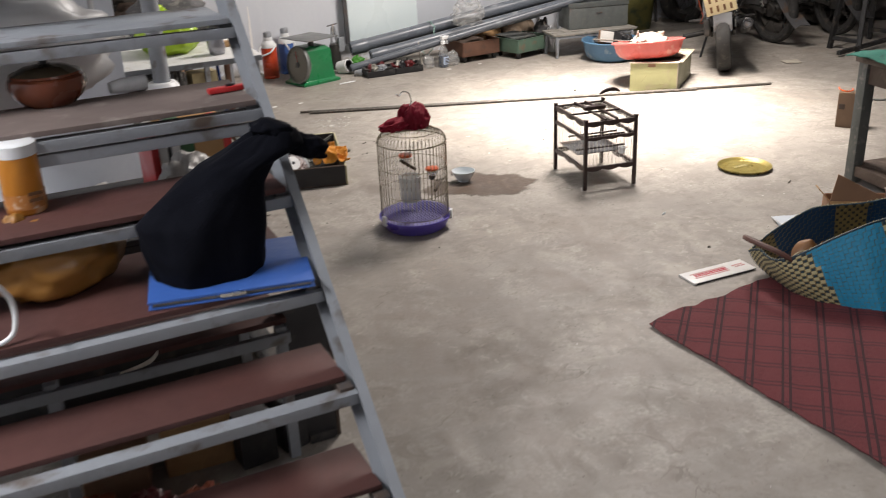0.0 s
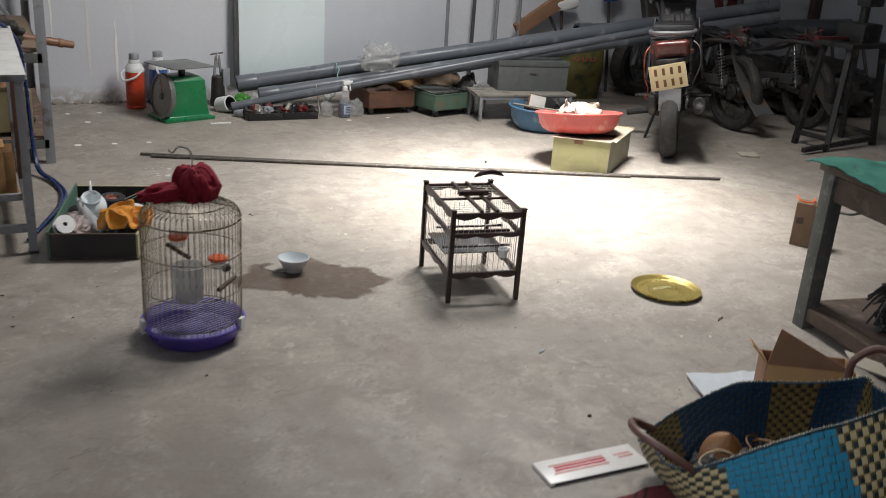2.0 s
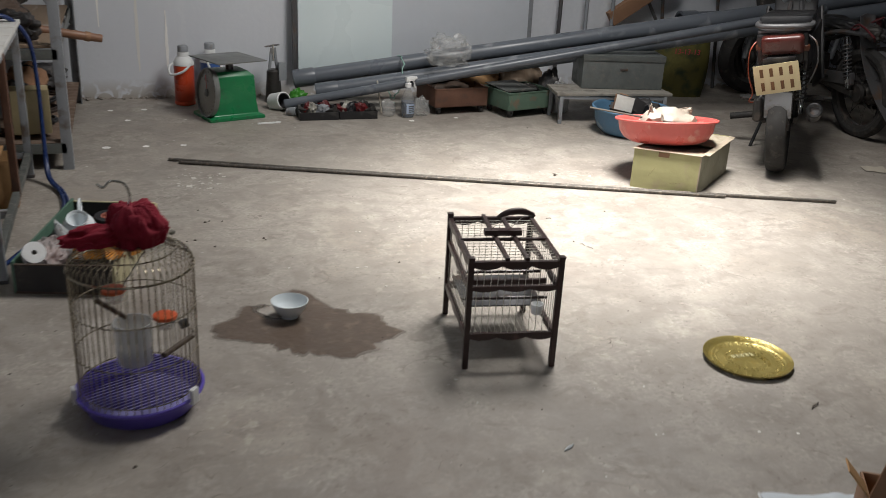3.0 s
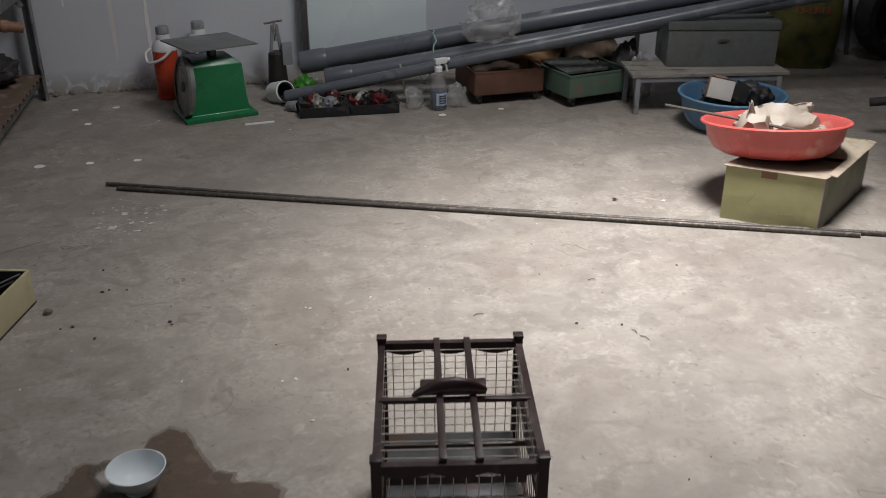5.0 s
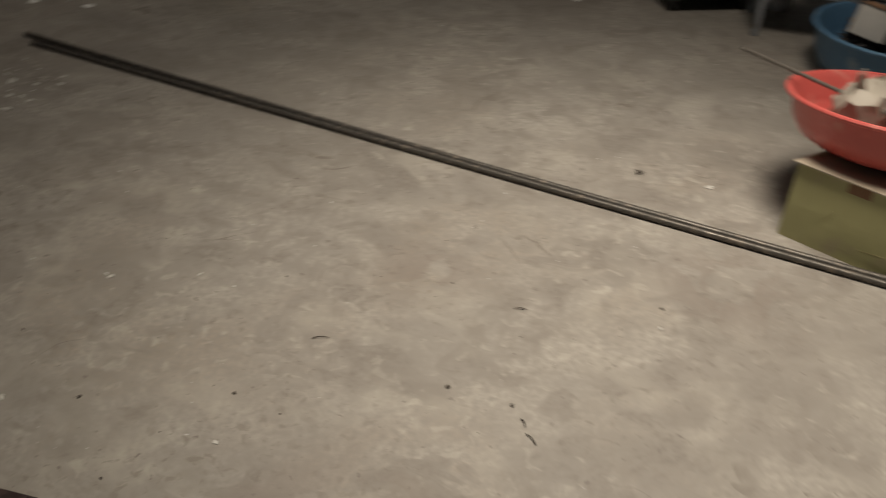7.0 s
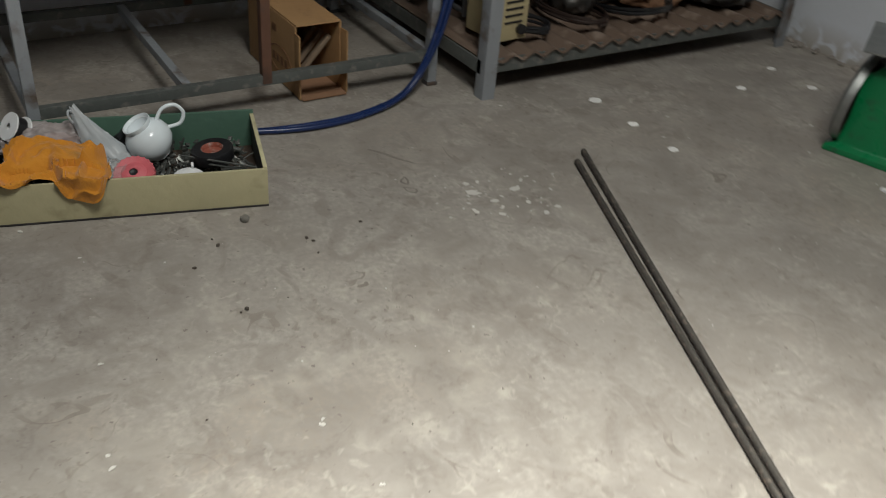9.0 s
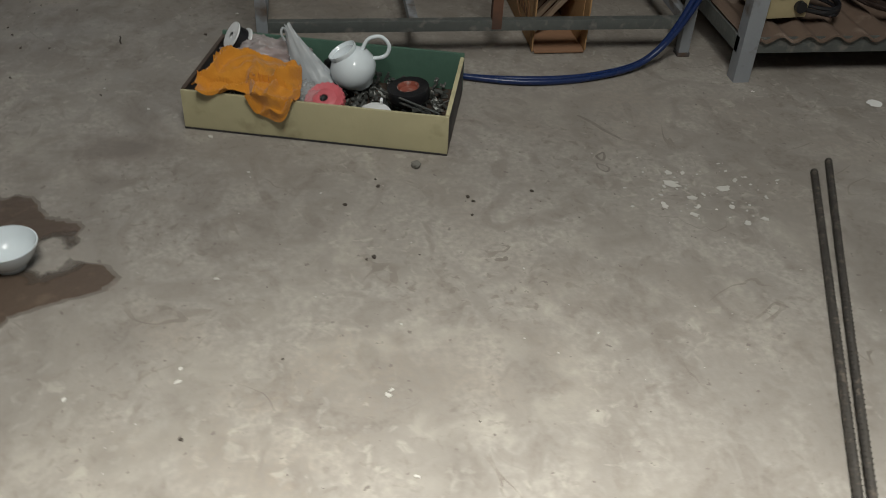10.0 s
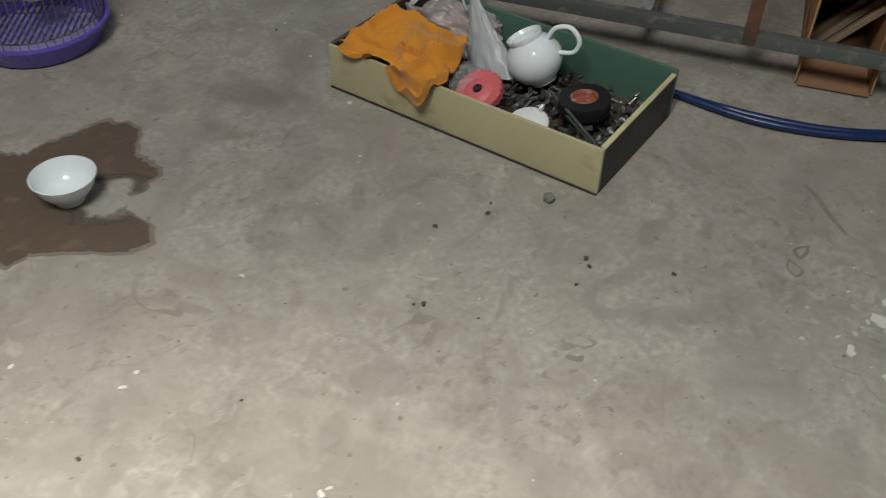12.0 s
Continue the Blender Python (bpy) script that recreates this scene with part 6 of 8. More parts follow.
for k, x in enumerate((2.655, 2.885)):
    tray = thing("parts_tray", pose(x, 6.0, 0, 0, 0, -1), "shallow black plastic tray full of parts", "tray", "parts trays")
    part("bottom", box((0.22, 0.20, 0.006), pose(0, 0, 0.004), 0.001), BLACK_PLASTIC, tray)
    for sx, sy, w, d in ((0, -0.1, 0.22, 0.006), (0, 0.1, 0.22, 0.006), (-0.11, 0, 0.006, 0.2), (0.11, 0, 0.006, 0.2)):
        part("rim", box((w, d, 0.045), pose(sx, sy, 0.0235), 0.001), BLACK_PLASTIC, tray)
    for j in range(7):
        gear = thing("small_part", pose(x - 0.08 + 0.027 * j, 6.0 + 0.06 * math.sin(3 * j), 0.008, 0, 0, 40 * j), "dusty tool or part lying in a tray", "part", "parts in the trays")
        mat = [GREASE, BIKE_RED, DIAL, BLACK_PLASTIC, STEEL, BIKE_RED, GREASE][(j + k) % 7]
        if j % 3 == 0:
            part("body", box((0.07, 0.05, 0.05), pose(0, 0, 0.026, 20, 10, 0), 0.006), mat, gear)
            part("knob", rod(0.012, 0.02, pose(0, 0, 0.05), seg=12), BLACK_PLASTIC, gear)
        else:
            part("body", lump((0.08, 0.06, 0.07), 100 + j + 9 * k, 0.4, 2.4, 0.4, sub=3), mat, gear, sharp=60)
            part("lead", tube(curve_points([(0, 0, 0.05), (0.03, 0.02, 0.07), (0.05, -0.02, 0.05), (0.03, -0.05, 0.03)]), 0.003, seg=6), mat, gear)


def spray():
    t = thing("spray_bottle", pose(3.185, 5.925, 0, 0, 0, 18), "clear spray bottle with blue liquid and white trigger", "bottle")
    part("bottle", lathe([(0.001, 0.0), (0.036, 0.0), (0.040, 0.008), (0.040, 0.105), (0.030, 0.14), (0.016, 0.165), (0.014, 0.185)], seg=32), BAG_CLEAR, t)
    part("liquid", lathe([(0.001, 0.003), (0.035, 0.004), (0.038, 0.01), (0.038, 0.092), (0.001, 0.092)], seg=32), stuff_mat("dark_blue_liquid", (0.012, 0.04, 0.10), 0.15, bump=0), t, "dark blue liquid")
    lab = part("label", sheet(12, 2, lambda u, v: Vector((0.0408 * math.sin(1.5 * (u - 0.5)), -0.0408 * math.cos(1.5 * (u - 0.5)), 0.026 + 0.058 * v)), thick=0.0006), stuff_mat("pale_blue_label", (0.45, 0.55, 0.72), 0.5), t, "pale blue printed label")
    for k in range(4):
        part("print_bar", box((0.034, 0.002, 0.005), pose(0, -0.0405, 0.038 + 0.011 * k)), INK, lab)
    part("collar", lathe([(0.019, 0.178), (0.019, 0.20), (0.012, 0.204)], seg=24), WHITE, t)
    part("head", box((0.062, 0.024, 0.026), pose(0.012, 0, 0.226), 0.007), WHITE, t, "white trigger head")
    part("nozzle", rod(0.009, 0.016, pose(0.042, 0, 0.228, 0, 90, 0), seg=14), WHITE, t)
    part("trigger", tube(curve_points([(0.030, 0, 0.216), (0.042, 0, 0.20), (0.044, 0, 0.182), (0.05, 0, 0.172)]), 0.005, seg=8), WHITE, t)
    part("stem", rod(0.011, 0.03, pose(0, 0, 0.195), seg=14), WHITE, t)


spray()
for k, (x, y, s) in enumerate([(3.27, 5.95, 0.10), (3.08, 5.97, 0.09)]):
    wrap = thing("clear_bag", pose(x, y, 0, 0, 0, 60 * k), "small crumpled clear bag on the floor", "bag")
    part("film", lump((s, s * 0.8, s * 1.1), 52 + k, 0.4, 2.4, 0.5, sub=3), BAG_CLEAR, wrap, sharp=80)
stick2 = thing("thin_stick", pose(3.06, 6.05, 0, 0, -12, 30), "thin pale stick leaning among the trays", "stick")
part("stick", rod(0.005, 0.20, seg=8), BAMBOO, stick2)


def crate(at, w, d, h, mat, label, wheels=True):
    t = thing("metal_crate", at, label, "crate", "crates by the wall")
    z = 0.05
    part("bottom", box((w, d, 0.008), pose(0, 0, z), 0.001), mat, t)
    for sx, sy, a, b in ((0, -d / 2, w, 0.008), (0, d / 2, w, 0.008), (-w / 2, 0, 0.008, d), (w / 2, 0, 0.008, d)):
        side = part("side", box((a, b, h), pose(sx, sy, z + h / 2), 0.002), mat, t)
        part("rolled_edge", box((a + 0.004, b + 0.004, 0.01), pose(sx, sy, z + h), 0.003), mat, side)
    for x in (-w / 2 + 0.03, w / 2 - 0.03):
        for y in (-d / 2 + 0.03, d / 2 - 0.03):
            c = part("caster", rod(0.020, 0.016, pose(x - 0.008, y, 0.021, 0, 90, 0), seg=18), RUBBER, t)
            part("fork", box((0.024, 0.03, 0.028), pose(x, y, 0.036), 0.003), STEEL_DARK, c)
    return t


crate(pose(3.52, 6.10, 0, 0, 0, 5), 0.34, 0.30, 0.105, RUST_BOX, "rusty brown metal crate on casters, partly filled")
crate(pose(3.91, 5.97, 0, 0, 0, 14), 0.33, 0.27, 0.10, CRATE_GREEN, "dull green metal crate on casters with a dark lid")
lid = thing("crate_lid", pose(3.86, 5.98, 0.158, 3, 0, 14), "dark sheet lying on the green crate", "lid")
part("sheet", box((0.22, 0.24, 0.006), pose(0, 0, 0.004), 0.002), STEEL_GREEN, lid)
part("lip", box((0.22, 0.008, 0.014), pose(0, -0.118, 0.008), 0.002), STEEL_GREEN, lid)
for k, (x, y, z, s, mat) in enumerate([(3.50, 6.10, 0.06, (0.28, 0.24, 0.12), DARK_WOOD), (3.72, 6.27, 0.0, (0.50, 0.20, 0.26), CARD), (4.00, 6.02, 0.06, (0.16, 0.14, 0.10), GREASE), (4.16, 6.05, 0.0, (0.16, 0.14, 0.24), GREY_CLOTH), (4.04, 6.28, 0.0, (0.34, 0.2, 0.28), PLANK)]):
    junk = thing("wrapped_bundle", pose(x, y, z, 0, 0, 30 * k), "dusty wrapped bundle among the crates", "bundle", "bundles by the wall")
    part("wrapping", lump(s, 120 + k, 0.25, 2.0, 0.3), mat, junk, sharp=80)
    part("tie", tube(curve_points([(-s[0] * 0.45, 0.0, 0.02), (-s[0] * 0.25, 0.0, s[2] * 0.85), (s[0] * 0.2, 0.01, s[2] * 0.97), (s[0] * 0.46, 0, 0.04)]), 0.004, seg=6), BAMBOO, junk)
white_wad = thing("white_bag", pose(4.18, 5.93, 0.0, 0, 0, 0), "small knotted white plastic bag beside the bench", "bag")
part("film", lump((0.10, 0.09, 0.20), 55, 0.3, 2.2, 0.4), BAG_WHITE, white_wad, sharp=80)
part("base_block", box((0.09, 0.09, 0.14), pose(0, 0.06, 0.07), 0.004), STEEL_DARK, white_wad)


def bench():
    t = thing("low_bench", pose(4.395, 5.715, 0, 0, 0, -8.7), "low weathered bench of planks on steel legs", "bench")
    for k in range(3):
        part("plank", box((0.72, 0.080, 0.016), pose(0, -0.085 + 0.085 * k, 0.180, 0, 0.4 * (k - 1), 0), 0.003), stuff_mat("weathered_plank", (0.27, 0.255, 0.225), 0.7, 0, (0.15, 0.137, 0.12), 0.3, 0.3, 45, 6, 0.25) if k == 0 else bpy.data.materials["weathered_plank"], t)
    for x in (-0.33, 0.32):
        for y in (-0.11, 0.11):
            part("leg", box((0.022, 0.022, 0.171), pose(x, y, 0.0865), 0.002), STEEL, t)
        part("end_rail", box((0.018, 0.22, 0.02), pose(x, 0, 0.160), 0.002), STEEL, t)
    part("front_rail", box((0.66, 0.018, 0.022), pose(-0.005, -0.11, 0.159), 0.002), STEEL, t)


bench()
trunk = thing("zinc_chest", pose(4.495, 5.815, 0.189, 0, 0, -11.5), "grey zinc chest with a flat lid on the low bench", "chest")
part("body", box((0.505, 0.24, 0.165), pose(0, 0, 0.084), 0.005), TRUNK, trunk)
part("lid", box((0.515, 0.25, 0.038), pose(0, 0, 0.186), 0.006), TRUNK, trunk)
part("handle", box((0.05, 0.006, 0.012), pose(0, -0.124, 0.12), 0.003), STEEL_DARK, trunk)


def fertilizer_sack():
    t = thing("fertilizer_sack", pose(5.30, 6.36, 0, 0, 0, -18), "yellow and green fertilizer sack standing upright", "sack")

    def bulge(u, v):
        a = u * math.tau
        c, s = math.cos(a), math.sin(a)
        k = 0.9 + 0.12 * math.sin(math.pi * v) + 0.03 * noise.noise(Vector((2 * c, 2 * s, 3 * v)))
        flat = 1 if v < 0.85 else 1 - (v - 0.85) * 3.2
        return Vector((0.185 * k * math.copysign(abs(c) ** 0.7, c), 0.11 * k * flat * math.copysign(abs(s) ** 0.7, s), 0.46 * v))

    part("bag", sheet(56, 26, bulge), SACK, t, sharp=80)
    part("seam", box((0.33, 0.02, 0.02), pose(0, 0, 0.46), 0.004), SACK, t)
    words = bpy.data.curves.new("lettering", "FONT")
    words.body, words.size, words.align_x, words.extrude = "13-13-13", 0.050, "CENTER", 0.001
    words.materials.append(INK_RED)
    ob = new("lettering", words)
    ob.parent, ob.matrix_basis = t, pose(0.0, -0.128, 0.30, 90, 0, 0)
    tagged(ob, "red printed grade numbers")


fertilizer_sack()


def pipes():
    grp = "grey pipes along the wall"
    for a, b, r, label in [
        ((2.58, 6.34, 0.150), (6.62, 5.72, 0.80), 0.050, "thick grey plastic pipe leaning along the wall"),
        ((2.69, 6.20, 0.100), (6.52, 5.60, 0.725), 0.046, "thick grey plastic pipe leaning along the wall"),
        ((2.49, 6.12, 0.045), (5.70, 5.50, 0.70), 0.027, "thin grey plastic pipe leaning along the wall"),
        ((5.2, 6.3, 0.50), (7.9, 6.1, 0.60), 0.075, "wide grey pipe lying behind the motorbikes"),
    ]:
        a, b = Vector(a), Vector(b)
        t = thing("plastic_pipe", Matrix.Translation(a) @ (b - a).to_track_quat("Z", "Y").to_matrix().to_4x4(), label, "pipe", grp)
        n = (b - a).length
        part("pipe", lathe([(r * 0.88, 0.0), (r, 0.0), (r, n * 0.5), (r, n), (r * 0.88, n), (r * 0.88, n * 0.5), (r * 0.88, 0)], seg=32), PIPE, t)
        part("socket", lathe([(r * 1.0, 0.002), (r * 1.1, 0.004), (r * 1.1, 0.12), (r, 0.135)], seg=32), PIPE, t)
    tie = thing("tie_string", pose(3.19, 6.21, 0.18, 0, 12, 0), "pale green string tied round the pipes", "string")
    part("string", tube([Vector((0.008 * math.sin(9 * a), 0.12 * math.cos(a), 0.13 * math.sin(a))) for a in [k * math.tau / 30 for k in range(30)]], 0.004, seg=5, closed=True), stuff_mat("pale_green_string", (0.25, 0.42, 0.36), 0.6), tie)
    film = thing("clear_bag", pose(3.46, 6.02, 0.285, 0, 0, 0), "crumpled clear plastic bag stuck on the pipes", "bag")
    part("film", lump((0.24, 0.16, 0.17), 61, 0.4, 2.4, 0.6), BAG_CLEAR, film, sharp=80)


pipes()
for k, (x, z, s, mat, label) in enumerate([(4.95, 0.62, (0.45, 0.05, 0.10), CARD_DARK, "brown board lying behind the pipes"), (5.18, 0.66, (0.26, 0.06, 0.10), WHITE, "white folded plastic behind the pipes"), (5.62, 0.74, (0.2, 0.1, 0.12), BLUE_PLASTIC, "blue plastic thing behind the pipes")]):
    extra = thing("wall_item", pose(x, 6.46, z, 0, -32 if k == 0 else -6, 0), label, "item")
    part("body", lump(s, 140 + k, 0.15, 1.6, 0.1, sub=3) if k else box(s, None, 0.006), mat, extra)
    part("support", bar((0, 0.05, -z), (0, 0.05, 0.0), 0.012, seg=8) if k else bar((0.1, 0.05, -0.5), (0.1, 0.05, 0), 0.012, seg=8), STEEL_DARK, extra)
pillar = structure(part("wall_post", box((0.10, 0.06, 2.4), pose(0, 0, 1.2), 0.004), DARK_WOOD, at=pose(7.95, 6.545, 0)), "brown wooden post on the wall", "post")


# ---- motorbikes ----
def wheel(t, x, r, wide, metal):
    """A spoked wheel in the plane x = 0 of the bike, hub at (0, x, r)."""
    at = Matrix.Translation((0, x, r)) @ Matrix.Rotation(radians(90), 4, "Y")
    prof = [(r - 0.055, -wide * 0.36), (r - 0.035, -wide * 0.5), (r - 0.012, -wide * 0.42), (r, -wide * 0.15), (r, wide * 0.15), (r - 0.012, wide * 0.42), (r - 0.035, wide * 0.5), (r - 0.055, wide * 0.36), (r - 0.055, -wide * 0.36)]
    part("tyre", lathe(prof, seg=56), RUBBER, t, at=at)
    rim = part("rim", lathe([(r - 0.056, -wide * 0.34), (r - 0.072, -wide * 0.25), (r - 0.074, 0), (r - 0.072, wide * 0.25), (r - 0.056, wide * 0.34)], seg=48), metal, t, at=at)
    part("hub", lathe([(0.001, -0.05), (0.05, -0.05), (0.055, -0.03), (0.035, 0.0), (0.055, 0.03), (0.05, 0.05), (0.001, 0.05)], seg=28), GREASE, rim)
    spoke = mesh_of(bar((0.045, 0, 0.028), (r - 0.072, 0.05, 0.0), 0.0016, seg=5), metal, "spoke")
    for k in range(18):
        piece("spoke", spoke, rim, pose(0, 0, 0 if k % 2 else 0, 0 if k % 2 else 180, 0, k * 20))


def motorbike(at, label, paint, plate=True, stripped=False):
    """A step-through bike; its own y runs ahead from the rear wheel's contact."""
    t = thing("motorbike", at, label, "motorbike", "parked motorbikes")
    r = 0.265
    wheel(t, 0.0, r, 0.100 if plate else 0.075, GREASE)
    wheel(t, 1.20, r, 0.062, GREASE)
    for s in (-1, 1):
        part("swingarm", beam((0.075 * s, 0, r), (0.08 * s, 0.46, 0.31), 0.02, 0.035), GREASE, t)
        shock = part("shock_absorber", rod(0.014, 0.30, Matrix.Translation((0.095 * s, 0.02, r + 0.03)) @ Matrix.Rotation(radians(-14), 4, "X"), seg=12), CHROME, t)
        coil = [Vector((0.024 * math.cos(a), 0.024 * math.sin(a), 0.06 + 0.2 * a / (math.tau * 9))) for a in [k * math.tau / 12 for k in range(12 * 9)]]
        part("spring", tube(coil, 0.0042, seg=6), STEEL_DARK, shock, at=Matrix.Translation((0.095 * s, 0.02, r + 0.03)) @ Matrix.Rotation(radians(-14), 4, "X"))
        part("fork_leg", bar((0.075 * s, 1.20, r), (0.065 * s, 1.02, 0.80), 0.018, seg=12), STEEL, t)
        part("frame_tube", tube(curve_points([(0.08 * s, -0.08, 0.62), (0.09 * s, 0.2, 0.60), (0.07 * s, 0.5, 0.50), (0.05 * s, 0.72, 0.50), (0.03 * s, 1.0, 0.76)]), 0.014, seg=8), STEEL_DARK, t)
        part("foot_peg", bar((0.10 * s, 0.50, 0.30), (0.24 * s, 0.50, 0.29), 0.011, seg=8), RUBBER, t)
        part("rear_foot_peg", bar((0.10 * s, 0.22, 0.33), (0.20 * s, 0.20, 0.34), 0.010, seg=8), RUBBER, t)
    part("engine", box((0.20, 0.30, 0.20), pose(0, 0.62, 0.32), 0.04), GREASE, t)
    part("cylinder", rod(0.062, 0.20, pose(0, 0.74, 0.33, -78, 0, 0), seg=20), GREASE, t)
    part("crankcase", rod(0.10, 0.045, pose(-0.135, 0.60, 0.32, 0, 90, 0), seg=28), STEEL, t)
    part("chain_guard", box((0.03, 0.44, 0.07), pose(-0.08, 0.22, 0.33, -6, 0, 0), 0.01), STEEL_DARK, t)
    part("silencer", tube(curve_points([(0.13, 0.62, 0.20), (0.15, 0.36, 0.21), (0.16, 0.05, 0.29), (0.165, -0.16, 0.35)]), lambda s: 0.016 + 0.020 * min(max((s - 0.35) * 4, 0), 1), seg=20), STEEL_DARK, t, "dark exhaust silencer")
    part("silencer_end", lathe([(0.037, -0.01), (0.038, 0.006), (0.031, 0.012), (0.021, 0.010), (0.020, -0.03), (0.001, -0.03)], seg=24), BLACK_STEEL, t, at=Matrix.Translation((0.165, -0.16, 0.35)) @ Matrix.Rotation(radians(78), 4, "X"))
    if not stripped:
        seat = part("seat", box((0.25, 0.66, 0.075), pose(0, 0.28, 0.735, -3, 0, 0), 0.034, seg=4), BLACK_PLASTIC, t, "black vinyl seat")
        for s in (-1, 1):
            part("side_panel", box((0.022, 0.60, 0.15), pose(0.125 * s, 0.24, 0.62, 4, 0, -4 * s), 0.01), paint, t)
            part("leg_shield", box((0.02, 0.22, 0.42), pose(0.14 * s, 0.88, 0.52, -22, 0, 14 * s), 0.01), paint, t)
        tail = part("tail_cowl", box((0.20, 0.22, 0.12), pose(0, -0.10, 0.655, 10, 0, 0), 0.035, seg=4), paint, t)
        part("grab_rail", tube(curve_points([(-0.11, 0.10, 0.745), (-0.125, -0.10, 0.755), (-0.09, -0.21, 0.755), (0.09, -0.21, 0.755), (0.125, -0.10, 0.755), (0.11, 0.10, 0.745)]), 0.013, seg=10), STEEL_DARK, t, "grey grab rail")
        part("tail_light", box((0.195, 0.06, 0.092), pose(0, -0.215, 0.672, 14, -4, 0), 0.034, seg=5), LENS_RED, tail, "dark red tail light lens")
        part("light_surround", box((0.235, 0.05, 0.15), pose(0, -0.175, 0.655, 14, -4, 0), 0.03, seg=4), BLACK_PLASTIC, tail)
        part("carrier_plate", box((0.235, 0.16, 0.014), pose(0, -0.12, 0.738, 4, -3, 0), 0.006), STEEL_DARK, tail, "grey carrier plate")
        part("plate_holder", box((0.15, 0.014, 0.15), pose(0, -0.245, 0.545, 14, -6, 0), 0.01), BLACK_PLASTIC, t)
        part("chain_case", box((0.05, 0.50, 0.12), pose(-0.105, 0.20, 0.30, -5, 0, 0), 0.03, seg=3), GREASE, t)
        part("gear_pedal", bar((-0.10, 0.56, 0.19), (-0.29, 0.52, 0.175), 0.019, seg=12), RUBBER, t, "black rubber foot rest")
        part("frame_cover", box((0.23, 0.34, 0.22), pose(0, 0.34, 0.56, 6, 0, 0), 0.05, seg=4), BLACK_PLASTIC, t)
        for s in (-1, 1):
            part("indicator", box((0.034, 0.03, 0.034), pose(0.105 * s, -0.185, 0.655, 10, 0, 18 * s), 0.014, seg=3), stuff_mat("amber_lens", (0.10, 0.03, 0.012), 0.25) if s < 0 else bpy.data.materials["amber_lens"], tail)
        part("mudguard", box((0.13, 0.02, 0.30), pose(0, -0.20, 0.47, 17, 0, 0), 0.008), BLACK_PLASTIC, t)
        guard = [Vector((0, r * 0 - 0.30 * math.sin(a) * 0.98, r + 0.30 * math.cos(a))) for a in [radians(d) for d in (-50, -25, 0, 25, 45)]]
        part("inner_guard", tube(guard, 0.045, seg=10), BLACK_PLASTIC, t)
        if plate:
            tag = part("number_plate", box((0.205, 0.004, 0.146), None, 0.004), PLATE, t, "cream number plate", at=pose(-0.012, -0.268, 0.520, 12, -9.5, 0))
            for z in (0.034, -0.034):
                for k in range(4):
                    part("print_bar", box((0.016, 0.003, 0.042), pose(-0.066 + 0.044 * k, -0.0028, z), 0.0005), INK_BROWN, tag)
            part("mud_flap", box((0.125, 0.006, 0.13), pose(0, -0.235, 0.385, 10, 0, 0), 0.006), STEEL, t, "grey mud flap")
        part("loose_wire", tube(curve_points([(-0.10, -0.16, 0.70), (-0.145, -0.20, 0.64), (-0.15, -0.16, 0.52), (-0.13, -0.10, 0.42), (-0.15, -0.02, 0.36), (-0.11, 0.08, 0.34)]), 0.0035, seg=6), stuff_mat("orange_red_wire", (0.35, 0.07, 0.03), 0.5) if plate else STEEL_DARK, t, "loose orange-red wires")
        part("loose_wire", tube(curve_points([(0.10, -0.18, 0.72), (0.15, -0.22, 0.68), (0.16, -0.2, 0.58), (0.12, -0.12, 0.46)]), 0.004, seg=6), STEEL_DARK, t)
    else:
        part("bare_guard", sheet(8, 20, lambda u, v: Vector(((u - 0.5) * (0.10 + 0.05 * v), 0.06 - 0.10 * v - 0.30 * v * v + 0.015 * math.sin(math.pi * u), 0.72 - 0.10 * v * (1 - v) - 0.54 * v - 0.012 * abs(2 * u - 1))), thick=0.006), STEEL_DARK, t, "bent dusty bare mudguard")
        part("bare_seat", lump((0.17, 0.40, 0.07), 160, 0.2, 1.6, 0.3, pose(0, 0.32, 0.60)), BLACK_PLASTIC, t, "torn seat", sharp=80)
        part("loose_wire", tube(curve_points([(-0.10, -0.16, 0.60), (-0.16, -0.22, 0.64), (-0.13, -0.05, 0.68), (-0.06, 0.1, 0.62), (0.08, 0.02, 0.70)]), 0.006, seg=6), BIKE_RED, t)
        part("loose_cloth", lump((0.10, 0.12, 0.08), 161, 0.3, 1.8, 0.4, pose(0, -0.02, 0.58)), GREASE, t, sharp=80)
    part("front_guard", tube([Vector((0, 1.20 - 0.30 * math.sin(a), r + 0.30 * math.cos(a))) for a in [radians(d) for d in (-60, -35, -10, 15, 40)]], 0.05, seg=12), paint, t)
    part("steering_cover", box((0.22, 0.16, 0.16), pose(0, 0.98, 0.94, -20, 0, 0), 0.05, seg=4), paint, t)
    part("headlight", lathe([(0.001, 0.03), (0.05, 0.025), (0.07, 0.0)], seg=28), CHROME, t, at=Matrix.Translation((0, 1.06, 0.95)) @ Matrix.Rotation(radians(-90), 4, "X"))
    part("front_shield", box((0.24, 0.08, 0.40), pose(0, 1.03, 0.68, -20, 0, 0), 0.035, seg=4), paint, t)
    for s in (-1, 1):
        part("handlebar", tube(curve_points([(0.05 * s, 0.95, 0.98), (0.18 * s, 0.92, 1.0), (0.33 * s, 0.84, 0.985)]), 0.012, seg=10), STEEL_DARK, t)
        part("grip", bar((0.23 * s, 0.90, 0.995), (0.345 * s, 0.83, 0.983), 0.018, seg=12), RUBBER, t)
        part("mirror_stem", bar((0.20 * s, 0.92, 1.0), (0.25 * s, 0.90, 1.15), 0.006, seg=8), STEEL_DARK, t)
